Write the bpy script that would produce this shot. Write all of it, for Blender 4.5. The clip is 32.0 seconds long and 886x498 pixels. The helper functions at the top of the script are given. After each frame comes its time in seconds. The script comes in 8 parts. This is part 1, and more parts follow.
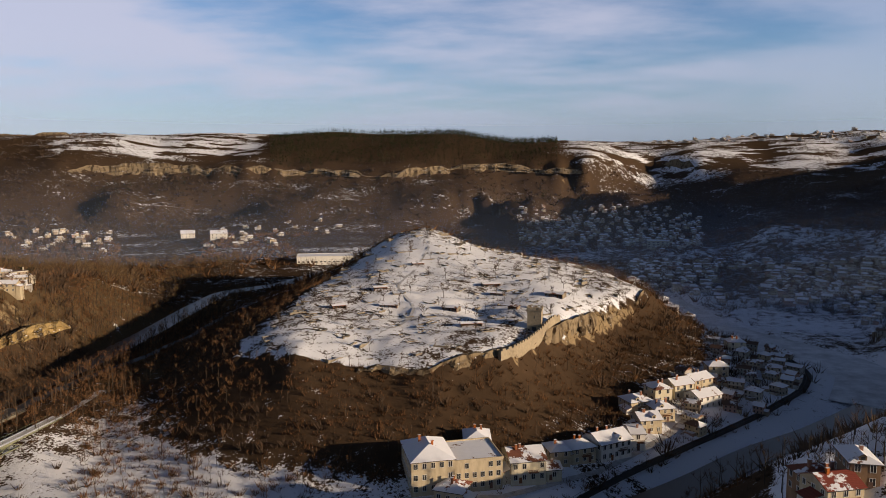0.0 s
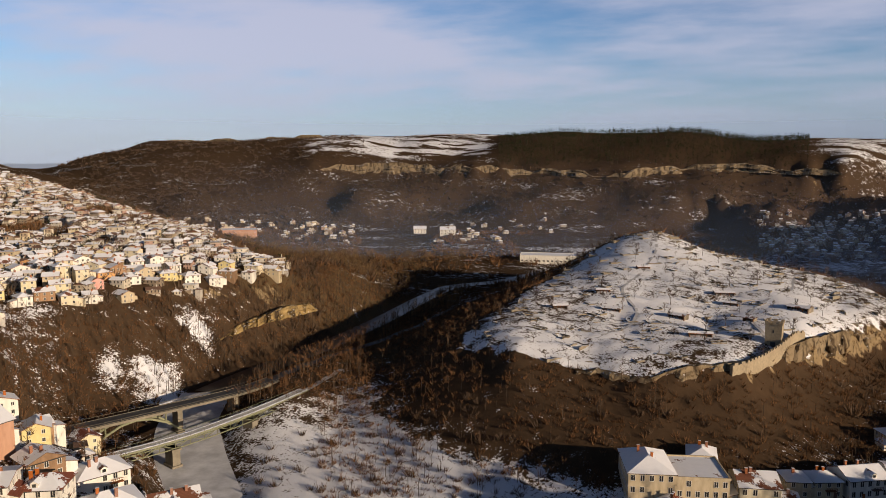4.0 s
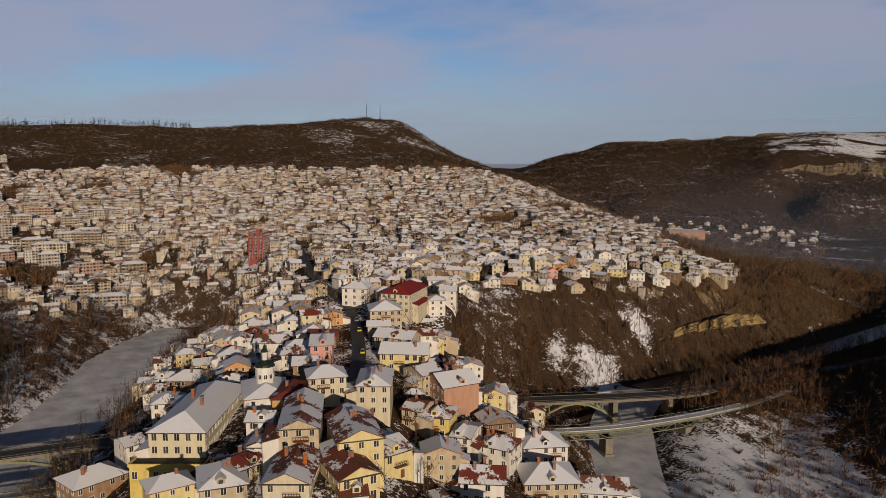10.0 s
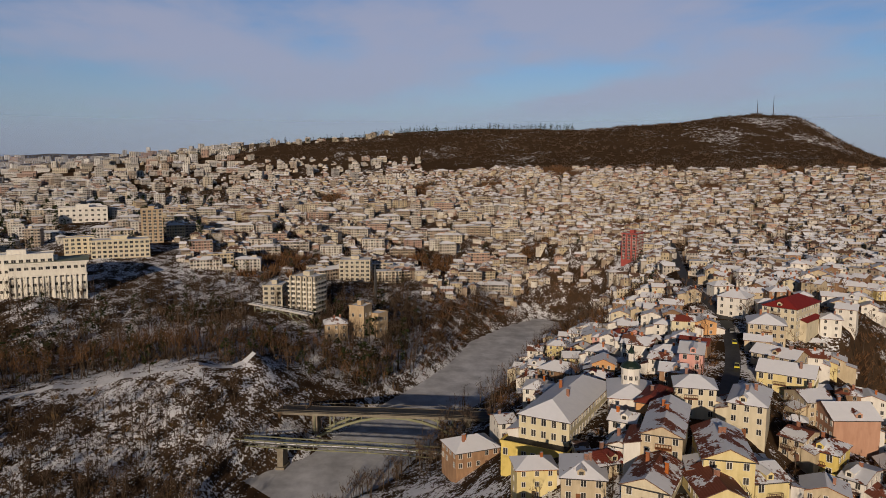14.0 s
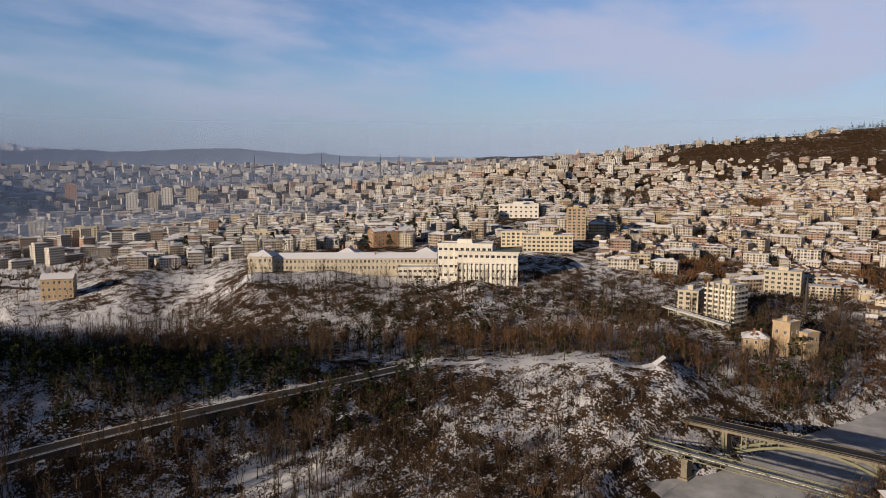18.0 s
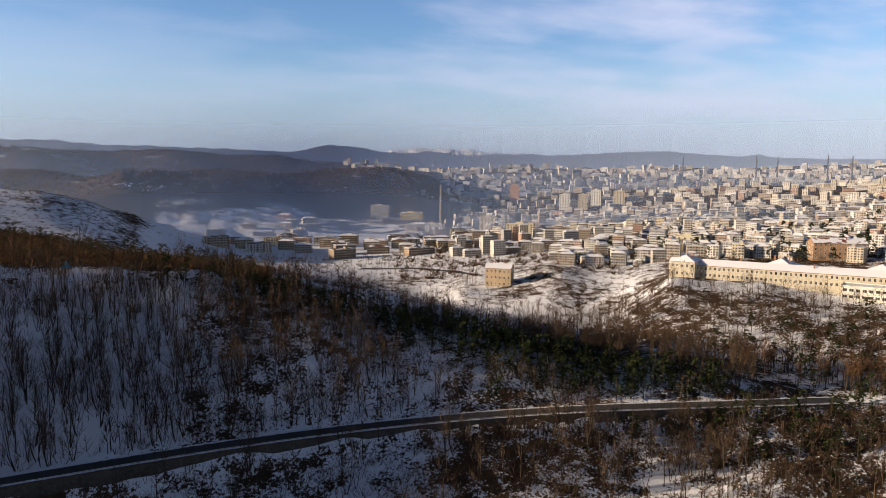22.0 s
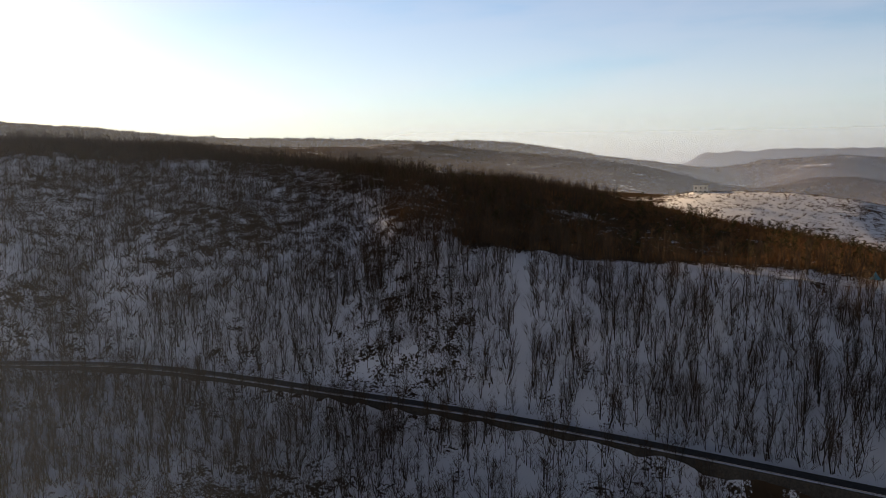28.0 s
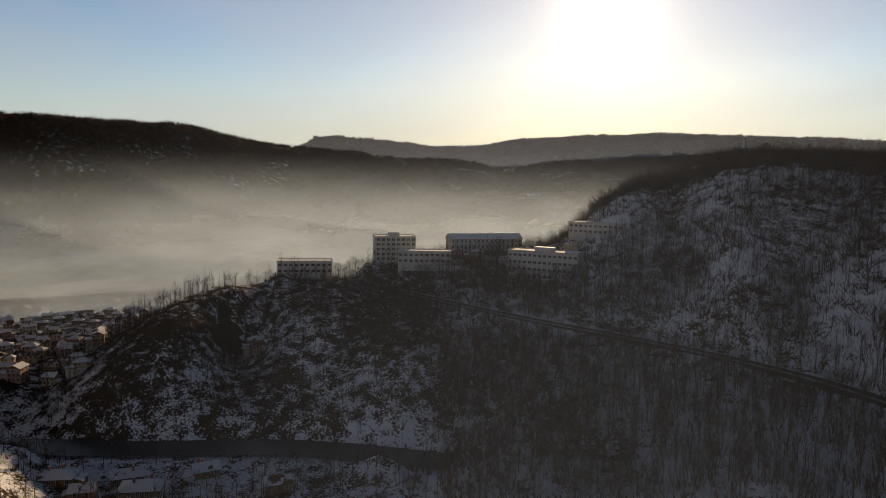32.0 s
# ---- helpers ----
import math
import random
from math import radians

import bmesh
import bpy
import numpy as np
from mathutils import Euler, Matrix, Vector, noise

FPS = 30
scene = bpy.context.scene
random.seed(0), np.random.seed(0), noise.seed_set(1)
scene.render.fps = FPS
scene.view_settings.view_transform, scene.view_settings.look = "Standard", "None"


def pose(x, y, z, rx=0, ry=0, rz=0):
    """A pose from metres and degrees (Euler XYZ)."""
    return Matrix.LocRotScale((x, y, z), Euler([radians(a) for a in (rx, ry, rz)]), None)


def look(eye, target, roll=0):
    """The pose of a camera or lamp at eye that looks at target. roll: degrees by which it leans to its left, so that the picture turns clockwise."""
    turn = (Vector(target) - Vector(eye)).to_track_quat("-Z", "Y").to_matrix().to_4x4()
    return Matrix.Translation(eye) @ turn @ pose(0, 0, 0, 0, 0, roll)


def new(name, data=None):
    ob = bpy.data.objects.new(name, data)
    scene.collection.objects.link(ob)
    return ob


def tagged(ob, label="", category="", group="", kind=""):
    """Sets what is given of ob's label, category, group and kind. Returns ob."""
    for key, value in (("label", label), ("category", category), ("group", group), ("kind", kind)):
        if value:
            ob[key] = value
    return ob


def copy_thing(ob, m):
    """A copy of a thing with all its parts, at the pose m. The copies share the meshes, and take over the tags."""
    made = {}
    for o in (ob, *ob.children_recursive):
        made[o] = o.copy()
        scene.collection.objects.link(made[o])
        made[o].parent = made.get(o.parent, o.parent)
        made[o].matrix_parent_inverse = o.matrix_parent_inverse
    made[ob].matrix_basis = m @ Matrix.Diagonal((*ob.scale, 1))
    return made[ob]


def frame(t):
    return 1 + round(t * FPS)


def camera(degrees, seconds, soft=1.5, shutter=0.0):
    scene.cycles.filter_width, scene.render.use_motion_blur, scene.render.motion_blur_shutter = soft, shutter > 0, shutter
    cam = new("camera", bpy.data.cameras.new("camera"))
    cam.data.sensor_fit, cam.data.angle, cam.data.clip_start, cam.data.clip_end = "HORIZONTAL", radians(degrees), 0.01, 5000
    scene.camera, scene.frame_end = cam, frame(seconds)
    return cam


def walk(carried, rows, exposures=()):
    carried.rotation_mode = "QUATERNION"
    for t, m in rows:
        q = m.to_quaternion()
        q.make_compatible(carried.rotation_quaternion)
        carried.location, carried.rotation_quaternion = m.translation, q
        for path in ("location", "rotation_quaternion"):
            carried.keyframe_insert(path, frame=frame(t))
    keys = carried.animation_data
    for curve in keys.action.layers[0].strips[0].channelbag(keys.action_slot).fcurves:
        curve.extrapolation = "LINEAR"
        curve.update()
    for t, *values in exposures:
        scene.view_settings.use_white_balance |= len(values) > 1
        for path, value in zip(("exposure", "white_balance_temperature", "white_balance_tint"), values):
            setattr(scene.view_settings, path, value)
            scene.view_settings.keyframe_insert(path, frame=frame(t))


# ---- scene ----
# seconds, bearing, tilt, roll of the camera, which hovers on one spot
TURN = [
    (0.0, 0.00, -6.59, 0.04),
    (0.5, 2.18, -6.59, -0.03),
    (1.0, 4.39, -6.60, 0.01),
    (1.5, 6.63, -6.60, 0.12),
    (2.0, 8.88, -6.61, 0.12),
    (2.5, 11.13, -6.62, 0.16),
    (4.5, 20.22, -6.66, 0.17),
    (5.0, 22.65, -6.67, 0.14),
    (5.5, 25.09, -6.68, 0.13),
    (6.0, 27.61, -6.67, 0.16),
    (6.5, 30.13, -6.69, 0.18),
    (7.0, 32.68, -6.70, 0.16),
    (7.5, 35.44, -6.70, 0.19),
    (8.0, 38.59, -6.70, 0.24),
    (8.5, 42.00, -6.70, 0.19),
    (9.0, 45.58, -6.72, 0.19),
    (9.5, 49.17, -6.73, 0.24),
    (10.0, 52.75, -6.75, 0.23),
    (10.5, 56.33, -6.75, 0.23),
    (11.0, 59.90, -6.76, 0.26),
    (11.5, 63.51, -6.76, 0.25),
    (12.0, 67.11, -6.78, 0.15),
    (12.5, 70.78, -6.79, 0.12),
    (13.0, 74.50, -6.80, 0.08),
    (13.5, 78.32, -6.79, 0.10),
    (14.0, 82.21, -6.80, 0.08),
    (14.5, 86.31, -6.79, 0.10),
    (16.5, 102.66, -6.78, 0.04),
    (17.0, 106.74, -6.76, 0.10),
    (17.5, 110.88, -6.74, 0.11),
    (18.0, 115.00, -6.72, 0.08),
    (18.5, 119.10, -6.70, 0.12),
    (19.0, 123.20, -6.66, 0.09),
    (19.5, 127.32, -6.64, 0.10),
    (20.0, 131.51, -6.64, 0.09),
    (20.5, 135.74, -6.61, 0.08),
    (21.0, 139.98, -6.57, 0.11),
    (21.5, 144.21, -6.54, 0.15),
    (22.0, 148.14, -6.54, 0.10),
    (22.5, 152.42, -6.49, 0.13),
    (23.0, 156.76, -6.48, 0.24),
    (23.5, 161.07, -6.45, 0.20),
    (24.0, 162.72, -6.43, 0.16),
    (24.5, 164.78, -6.40, 0.08),
    (25.0, 170.87, -6.35, 0.18),
    (25.5, 177.01, -6.32, 0.32),
    (27.5, 201.38, -6.13, 0.13),
    (28.0, 207.60, -6.02, 0.13),
    (28.5, 213.98, -5.96, 0.20),
    (29.0, 220.48, -5.92, 0.31),
    (29.5, 227.04, -5.87, 0.39),
    (30.0, 233.68, -5.84, 0.50),
    (30.5, 240.56, -5.79, 0.65),
    (31.0, 247.55, -5.76, 0.72),
    (31.5, 254.71, -5.74, 0.80),
    (32.0, 261.85, -5.74, 0.99),
]
EXPO = [-0.25, -0.55, -1.05, -1.0, -0.5, 0.3, 0.5, 0.35, -0.1, -0.35, -0.45]
WHITE = [6250, 6150, 5950, 5850, 5900, 6350, 7200, 8000, 7900, 7800, 7900]
EYE = (0.0, 0.0, 118.0)
cam = camera(63.6, 32.0, soft=0.6)
walk(cam, [(t, pose(*EYE, 90 + tilt, 0, turn) @ pose(0, 0, 0, 0, 0, roll)) for t, turn, tilt, roll in TURN],
     exposures=[(t, e, k, 15) for t, e, k in zip((0.0, 6.0, 10.0, 14.0, 18.0, 23.0, 26.0, 28.0, 29.0, 30.0, 32.0), EXPO, WHITE)])
AUREOLE, CLOUD, HORIZON, SKY, SUN = 0.7, (5.9, 5.9, 6.8), (5.1, 5.8, 7.0), 0.12, 7.0

# ---- sky and sun: a low winter morning sun in the south-east, thin streaks of high cloud ----
SUN_BEARING, SUN_HEIGHT = 249.5, 12.6
SUN_WAY = Vector((-math.sin(radians(SUN_BEARING)) * math.cos(radians(SUN_HEIGHT)),
                  math.cos(radians(SUN_BEARING)) * math.cos(radians(SUN_HEIGHT)), math.sin(radians(SUN_HEIGHT))))


class Nodes:
    """A small pen for node trees."""

    def __init__(self, tree):
        self.tree = tree

    def add(self, kind, inputs=None, **props):
        node = self.tree.nodes.new(kind)
        if "operation" in props:
            node.operation = props["operation"]
        if "use_clamp" in props:
            node.use_clamp = props["use_clamp"]
        if "data_type" in props:
            node.data_type = props["data_type"]
        if "interpolation_type" in props:
            node.interpolation_type = props["interpolation_type"]
        if "attribute_name" in props:
            node.attribute_name = props["attribute_name"]
        if "bands_direction" in props:
            node.bands_direction = props["bands_direction"]
        for key, value in (inputs or {}).items():
            if isinstance(value, bpy.types.NodeSocket):
                self.tree.links.new(value, node.inputs[key])
            else:
                node.inputs[key].default_value = value
        return node

    def math(self, op, a, b=0.0, clamp=False):
        return self.add("ShaderNodeMath", {0: a, 1: b}, operation=op, use_clamp=clamp).outputs[0]

    def ramp(self, value, lo, hi):
        return self.add("ShaderNodeMapRange", {0: value, 1: lo, 2: hi, 3: 0.0, 4: 1.0}, interpolation_type="SMOOTHSTEP").outputs[0]

    def mix(self, fac, a, b):
        node = self.add("ShaderNodeMix", data_type="RGBA")
        for slot, value in ((0, fac), (6, a), (7, b)):
            if isinstance(value, bpy.types.NodeSocket):
                self.tree.links.new(value, node.inputs[slot])
            else:
                node.inputs[slot].default_value = value if slot == 0 else (*value, 1)
        return node.outputs[2]

    def noise(self, scale, detail=4.0, rough=0.55, vector=None):
        given = {"Scale": scale, "Detail": detail, "Roughness": rough}
        if vector is not None:
            given["Vector"] = vector
        return self.add("ShaderNodeTexNoise", given).outputs["Fac"]


world = bpy.data.worlds.new("sky")
scene.world = world
world.use_nodes = True
world.node_tree.nodes.clear()
pen = Nodes(world.node_tree)
sky = pen.add("ShaderNodeTexSky")
sky.sky_type, sky.sun_disc, sky.sun_elevation, sky.sun_rotation = "NISHITA", False, radians(SUN_HEIGHT), radians(360 - SUN_BEARING)
sky.altitude, sky.air_density, sky.dust_density, sky.ozone_density = 200.0, 1.0, 0.25, 3.0
way = pen.add("ShaderNodeTexCoord").outputs["Generated"]
split = pen.add("ShaderNodeSeparateXYZ", {0: way})
lift = pen.math("MAXIMUM", split.outputs[2], 0.02)
plane = pen.add("ShaderNodeCombineXYZ", {0: pen.math("DIVIDE", split.outputs[0], pen.math("ADD", lift, 0.10)),
                                         1: pen.math("DIVIDE", split.outputs[1], pen.math("ADD", lift, 0.10)), 2: 0.37}).outputs[0]
wisps = pen.noise(0.8, 8.0, 0.55, pen.add("ShaderNodeVectorMath", {0: plane, 1: (0.7, 1.0, 1.0)}, operation="MULTIPLY").outputs[0])
veil = pen.math("MULTIPLY", pen.ramp(wisps, 0.36, 0.62), pen.math("MULTIPLY", pen.ramp(split.outputs[2], 0.0, 0.10), pen.ramp(split.outputs[2], 0.55, 0.22)))
side_of = pen.add("ShaderNodeVectorMath", {0: way, 1: (-0.87, 0.5, 0.0)}, operation="DOT_PRODUCT").outputs["Value"]
veil = pen.math("MULTIPLY", veil, pen.math("ADD", 0.25, pen.math("MULTIPLY", pen.ramp(side_of, -0.35, 0.55), 0.75)))
glow = pen.add("ShaderNodeVectorMath", {0: way, 1: tuple(SUN_WAY)}, operation="DOT_PRODUCT").outputs["Value"]
toward = pen.math("MAXIMUM", glow, 0.0)
aureole = pen.math("MULTIPLY", pen.math("ADD", pen.math("ADD", pen.math("MULTIPLY", pen.math("POWER", toward, 10.0), 0.12), pen.math("MULTIPLY", pen.math("POWER", toward, 70.0), 0.8)),
                                        pen.math("MULTIPLY", pen.math("POWER", toward, 500.0), 9.0)), AUREOLE)
clear = pen.add("ShaderNodeHueSaturation", {"Color": sky.outputs[0], "Hue": 0.508, "Saturation": 1.08, "Value": 1.25}).outputs[0]
deep = pen.add("ShaderNodeHueSaturation", {"Color": clear, "Saturation": 0.85, "Value": 0.17}).outputs[0]
clear = pen.mix(pen.ramp(split.outputs[2], 0.22, 0.52), clear, deep)
lit = pen.mix(pen.math("MULTIPLY", veil, 0.82), clear, CLOUD)
lit = pen.mix(pen.math("MULTIPLY", pen.ramp(split.outputs[2], 0.16, -0.02), 0.85), lit, HORIZON)
bright = pen.add("ShaderNodeVectorMath", {0: (1.0, 0.93, 0.83)}, operation="SCALE")
world.node_tree.links.new(aureole, bright.inputs["Scale"])
total = pen.add("ShaderNodeVectorMath", {0: lit, 1: bright.outputs[0]}, operation="ADD").outputs[0]
back = pen.add("ShaderNodeBackground", {"Color": total, "Strength": SKY})
pen.add("ShaderNodeOutputWorld", {"Surface": back.outputs[0]})

lamp = bpy.data.lights.new("sun", "SUN")
lamp.energy, lamp.angle, lamp.color = SUN, radians(0.53), (1.0, 0.78, 0.52)
sun = new("sun", lamp)
sun.matrix_world = look(SUN_WAY * 900, (0, 0, 0))

# ---- materials ----
def material(name):
    m = bpy.data.materials.new(name)
    m.use_nodes = True
    m.node_tree.nodes.clear()
    return m, Nodes(m.node_tree)


def finish(m, p, colour, rough=0.8, bump=None, depth=0.1, metal=0.0, spec=0.3):
    given = {"Base Color": colour if isinstance(colour, bpy.types.NodeSocket) else (*colour, 1), "Roughness": rough, "Metallic": metal,
             "Specular IOR Level": spec}
    if bump is not None:
        given["Normal"] = p.add("ShaderNodeBump", {"Height": bump, "Strength": 0.6, "Distance": depth}).outputs[0]
    p.add("ShaderNodeOutputMaterial", {"Surface": p.add("ShaderNodeBsdfPrincipled", given).outputs[0]})
    return m


def spot(p):
    return p.add("ShaderNodeTexCoord").outputs["Object"]


def place(p):
    return p.add("ShaderNodeNewGeometry").outputs["Position"]


SNOW, DEEP_SNOW = (0.87, 0.88, 0.91), (0.76, 0.78, 0.83)


def ground_material():
    """Leaf litter, dry grass and rock under a broken cover of snow; the cover follows the plan's zones."""
    m, p = material("winter_ground")
    where = place(p)
    zone = {n: p.add("ShaderNodeAttribute", attribute_name=n).outputs["Fac"] for n in ("snow", "rock", "grass", "field")}
    fine, mid, broad = p.noise(0.9, 6, 0.65, where), p.noise(0.13, 6, 0.6, where), p.noise(0.012, 5, 0.55, where)
    litter = p.mix(mid, (0.032, 0.021, 0.014), (0.105, 0.064, 0.036))
    litter = p.mix(p.math("MULTIPLY", broad, 0.5), litter, (0.075, 0.055, 0.034))
    dry = p.mix(fine, (0.13, 0.095, 0.045), (0.27, 0.19, 0.09))
    soil = p.mix(p.ramp(zone["grass"], 0.2, 0.8), litter, dry)
    tall = p.add("ShaderNodeMapping", {"Vector": where, "Scale": (0.10, 0.10, 0.7)}).outputs[0]
    upright = p.add("ShaderNodeMapping", {"Vector": where, "Scale": (0.35, 0.35, 0.03)}).outputs[0]
    strata, cracks = p.noise(1.0, 6, 0.65, tall), p.noise(1.0, 5, 0.7, upright)
    stone = p.mix(strata, (0.16, 0.112, 0.06), (0.38, 0.285, 0.16))
    stone = p.mix(p.ramp(cracks, 0.52, 0.62), stone, (0.12, 0.085, 0.05))
    bare = p.mix(p.ramp(p.math("ADD", zone["rock"], p.math("MULTIPLY", p.math("SUBTRACT", mid, 0.5), 0.8)), 0.42, 0.6), soil, stone)
    steep = p.add("ShaderNodeSeparateXYZ", {0: p.add("ShaderNodeNewGeometry").outputs["True Normal"]}).outputs[2]
    mottle = p.math("ADD", p.math("MULTIPLY", fine, 0.45), p.math("ADD", p.math("MULTIPLY", mid, 0.4), p.math("MULTIPLY", broad, 0.35)))
    cover = p.math("ADD", p.math("MULTIPLY", zone["snow"], 0.9), p.math("MULTIPLY", p.math("SUBTRACT", mottle, 0.6), 2.3))
    cover = p.math("SUBTRACT", cover, p.math("MULTIPLY", p.ramp(steep, 0.62, 0.35), 0.5))
    bands = p.add("ShaderNodeMapping", {"Vector": where, "Scale": (0.006, 0.012, 0.03)}).outputs[0]
    cover = p.math("SUBTRACT", cover, p.math("MULTIPLY", zone["field"], p.math("MULTIPLY", p.ramp(p.noise(1.0, 4, 0.6, bands), 0.5, 0.62), 0.6)))
    white = p.mix(broad, DEEP_SNOW, SNOW)
    mask = p.ramp(cover, 0.36, 0.47)
    return finish(m, p, p.mix(mask, bare, white), 0.85, p.math("ADD", p.math("MULTIPLY", fine, 0.5), p.math("ADD", mid, p.math("MULTIPLY", cracks, zone["rock"]))), 0.7, spec=0.0)


def plain(name, low, high, scale=1.2, rough=0.8, depth=0.02, vary=0.0, metal=0.0, spec=0.3):
    """A surface of one stuff, mottled at two scales, and varied a little from thing to thing."""
    m, p = material(name)
    where = place(p)
    blend = p.math("ADD", p.math("MULTIPLY", p.noise(scale, 5, 0.6, where), 0.65), p.math("MULTIPLY", p.noise(scale * 0.12, 4, 0.5, where), 0.35))
    colour = p.mix(p.ramp(blend, 0.25, 0.75), low, high)
    if vary:
        chance = p.add("ShaderNodeObjectInfo").outputs["Random"]
        colour = p.add("ShaderNodeHueSaturation", {"Color": colour, "Saturation": p.math("ADD", 1 - vary * 0.6, p.math("MULTIPLY", chance, vary * 1.2)),
                                                   "Value": p.math("ADD", 1 - vary / 2, p.math("MULTIPLY", chance, vary))}).outputs[0]
    return finish(m, p, colour, rough, blend, depth, metal, spec)


M_GROUND = ground_material()
M_ICE = plain("snowed_ice", (0.34, 0.35, 0.37), (0.86, 0.87, 0.90), 0.09, 0.6, 0.05)
M_WATER = plain("open_water", (0.012, 0.016, 0.02), (0.02, 0.026, 0.03), 0.4, 0.35, 0.03, spec=0.3)
M_ASPHALT = plain("asphalt", (0.035, 0.034, 0.034), (0.075, 0.073, 0.072), 0.8, 0.7, 0.02)
M_BALLAST = plain("railway_ballast", (0.025, 0.023, 0.021), (0.06, 0.055, 0.05), 1.5, 0.9, 0.05)
M_SLUSH = plain("trodden_snow", (0.34, 0.33, 0.32), (0.62, 0.63, 0.66), 0.6, 0.8, 0.03)
M_CONCRETE = plain("concrete", (0.13, 0.115, 0.085), (0.25, 0.22, 0.165), 0.5, 0.85, 0.03)
M_STONE = plain("ashlar", (0.22, 0.175, 0.115), (0.40, 0.33, 0.22), 0.9, 0.9, 0.08)
M_RUIN = plain("ruin_stone", (0.12, 0.10, 0.075), (0.32, 0.27, 0.19), 1.4, 0.95, 0.06)
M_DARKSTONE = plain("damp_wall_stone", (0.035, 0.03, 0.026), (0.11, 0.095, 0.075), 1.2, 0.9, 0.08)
M_STEEL = plain("painted_steel", (0.12, 0.125, 0.07), (0.24, 0.245, 0.15), 2.0, 0.6, 0.01)
M_DARK = plain("dark_metal", (0.03, 0.03, 0.032), (0.07, 0.068, 0.065), 2.0, 0.5, 0.01)
M_BARK = plain("bark", (0.035, 0.027, 0.02), (0.095, 0.072, 0.052), 0.5, 0.95, 0.03, spec=0.0)
M_TWIG = plain("bare_twigs", (0.05, 0.035, 0.025), (0.125, 0.085, 0.056), 0.08, 0.95, 0.02, spec=0.0)
M_RUST = plain("russet_scrub", (0.07, 0.037, 0.018), (0.20, 0.108, 0.052), 0.06, 0.95, 0.02, spec=0.0)
M_STRAW = plain("straw_scrub", (0.11, 0.068, 0.03), (0.23, 0.15, 0.07), 0.06, 0.95, 0.02, spec=0.0)
M_NEEDLE = plain("dark_needles", (0.012, 0.019, 0.008), (0.034, 0.042, 0.017), 0.3, 0.9, 0.02, spec=0.0)
M_OLIVE = plain("olive_needles", (0.03, 0.032, 0.014), (0.085, 0.07, 0.03), 0.2, 0.9, 0.02, spec=0.0)
M_SNOWCAP = plain("roof_snow", (0.72, 0.74, 0.79), (0.86, 0.88, 0.91), 0.7, 0.7, 0.05)
M_FRAME = plain("white_frames", (0.55, 0.53, 0.48), (0.72, 0.70, 0.65), 2.0, 0.6, 0.01, vary=0.4)
M_EAVES = plain("eaves_board", (0.10, 0.05, 0.03), (0.22, 0.10, 0.055), 2.0, 0.8, 0.01, vary=0.5)
M_DOME = plain("green_dome", (0.008, 0.018, 0.013), (0.02, 0.035, 0.026), 1.0, 0.45, 0.01)
M_PANEL = plain("solar_glass", (0.006, 0.008, 0.014), (0.014, 0.017, 0.028), 2.0, 0.1, 0.0, spec=0.6)
M_BRICKRED = plain("chimney_brick", (0.20, 0.085, 0.05), (0.36, 0.16, 0.09), 3.0, 0.9, 0.02, vary=0.5)


def glass():
    m, p = material("window_glass")
    tone = p.mix(p.add("ShaderNodeObjectInfo").outputs["Random"], (0.018, 0.02, 0.022), (0.07, 0.065, 0.055))
    return finish(m, p, tone, 0.12, spec=0.6)


M_GLASS = glass()


def wall_paint(name, low, high):
    """Lime plaster with rain streaks and flaking."""
    m, p = material(name)
    where = place(p)
    streak = p.noise(1.0, 5, 0.6, p.add("ShaderNodeMapping", {"Vector": where, "Scale": (0.7, 0.7, 0.16)}).outputs[0])
    blotch = p.noise(0.22, 5, 0.6, where)
    colour = p.mix(p.ramp(streak, 0.15, 0.85), low, high)
    colour = p.mix(p.math("MULTIPLY", p.ramp(blotch, 0.55, 0.75), 0.45), colour, tuple(c * 0.55 for c in low))
    return finish(m, p, colour, 0.9, p.noise(6.0, 3, 0.6, where), 0.02, spec=0.2)


WALLS = {"pale_yellow": ((0.52, 0.46, 0.29), (0.67, 0.61, 0.42)), "bright_yellow": ((0.56, 0.43, 0.11), (0.69, 0.55, 0.17)), "orange": ((0.50, 0.27, 0.11), (0.62, 0.36, 0.16)),
         "beige": ((0.38, 0.31, 0.20), (0.56, 0.47, 0.32)), "pink": ((0.52, 0.27, 0.23), (0.64, 0.36, 0.30)), "cream": ((0.50, 0.44, 0.30), (0.66, 0.59, 0.43)),
         "white": ((0.58, 0.55, 0.48), (0.76, 0.73, 0.66)), "brick": ((0.22, 0.13, 0.075), (0.40, 0.25, 0.14)), "brown": ((0.17, 0.105, 0.06), (0.30, 0.19, 0.11)),
         "yellow": ((0.56, 0.46, 0.20), (0.70, 0.60, 0.31)), "salmon": ((0.38, 0.21, 0.135), (0.50, 0.30, 0.20)), "red": ((0.24, 0.05, 0.042), (0.36, 0.085, 0.07)),
         "concrete": ((0.60, 0.57, 0.49), (0.76, 0.73, 0.64)), "sand": ((0.38, 0.34, 0.25), (0.54, 0.49, 0.38)), "sandstone": ((0.34, 0.25, 0.15), (0.50, 0.39, 0.25)), "grey": ((0.40, 0.39, 0.36), (0.58, 0.57, 0.54))}
WALLS = {k: wall_paint("plaster_" + k, *v) for k, v in WALLS.items()}


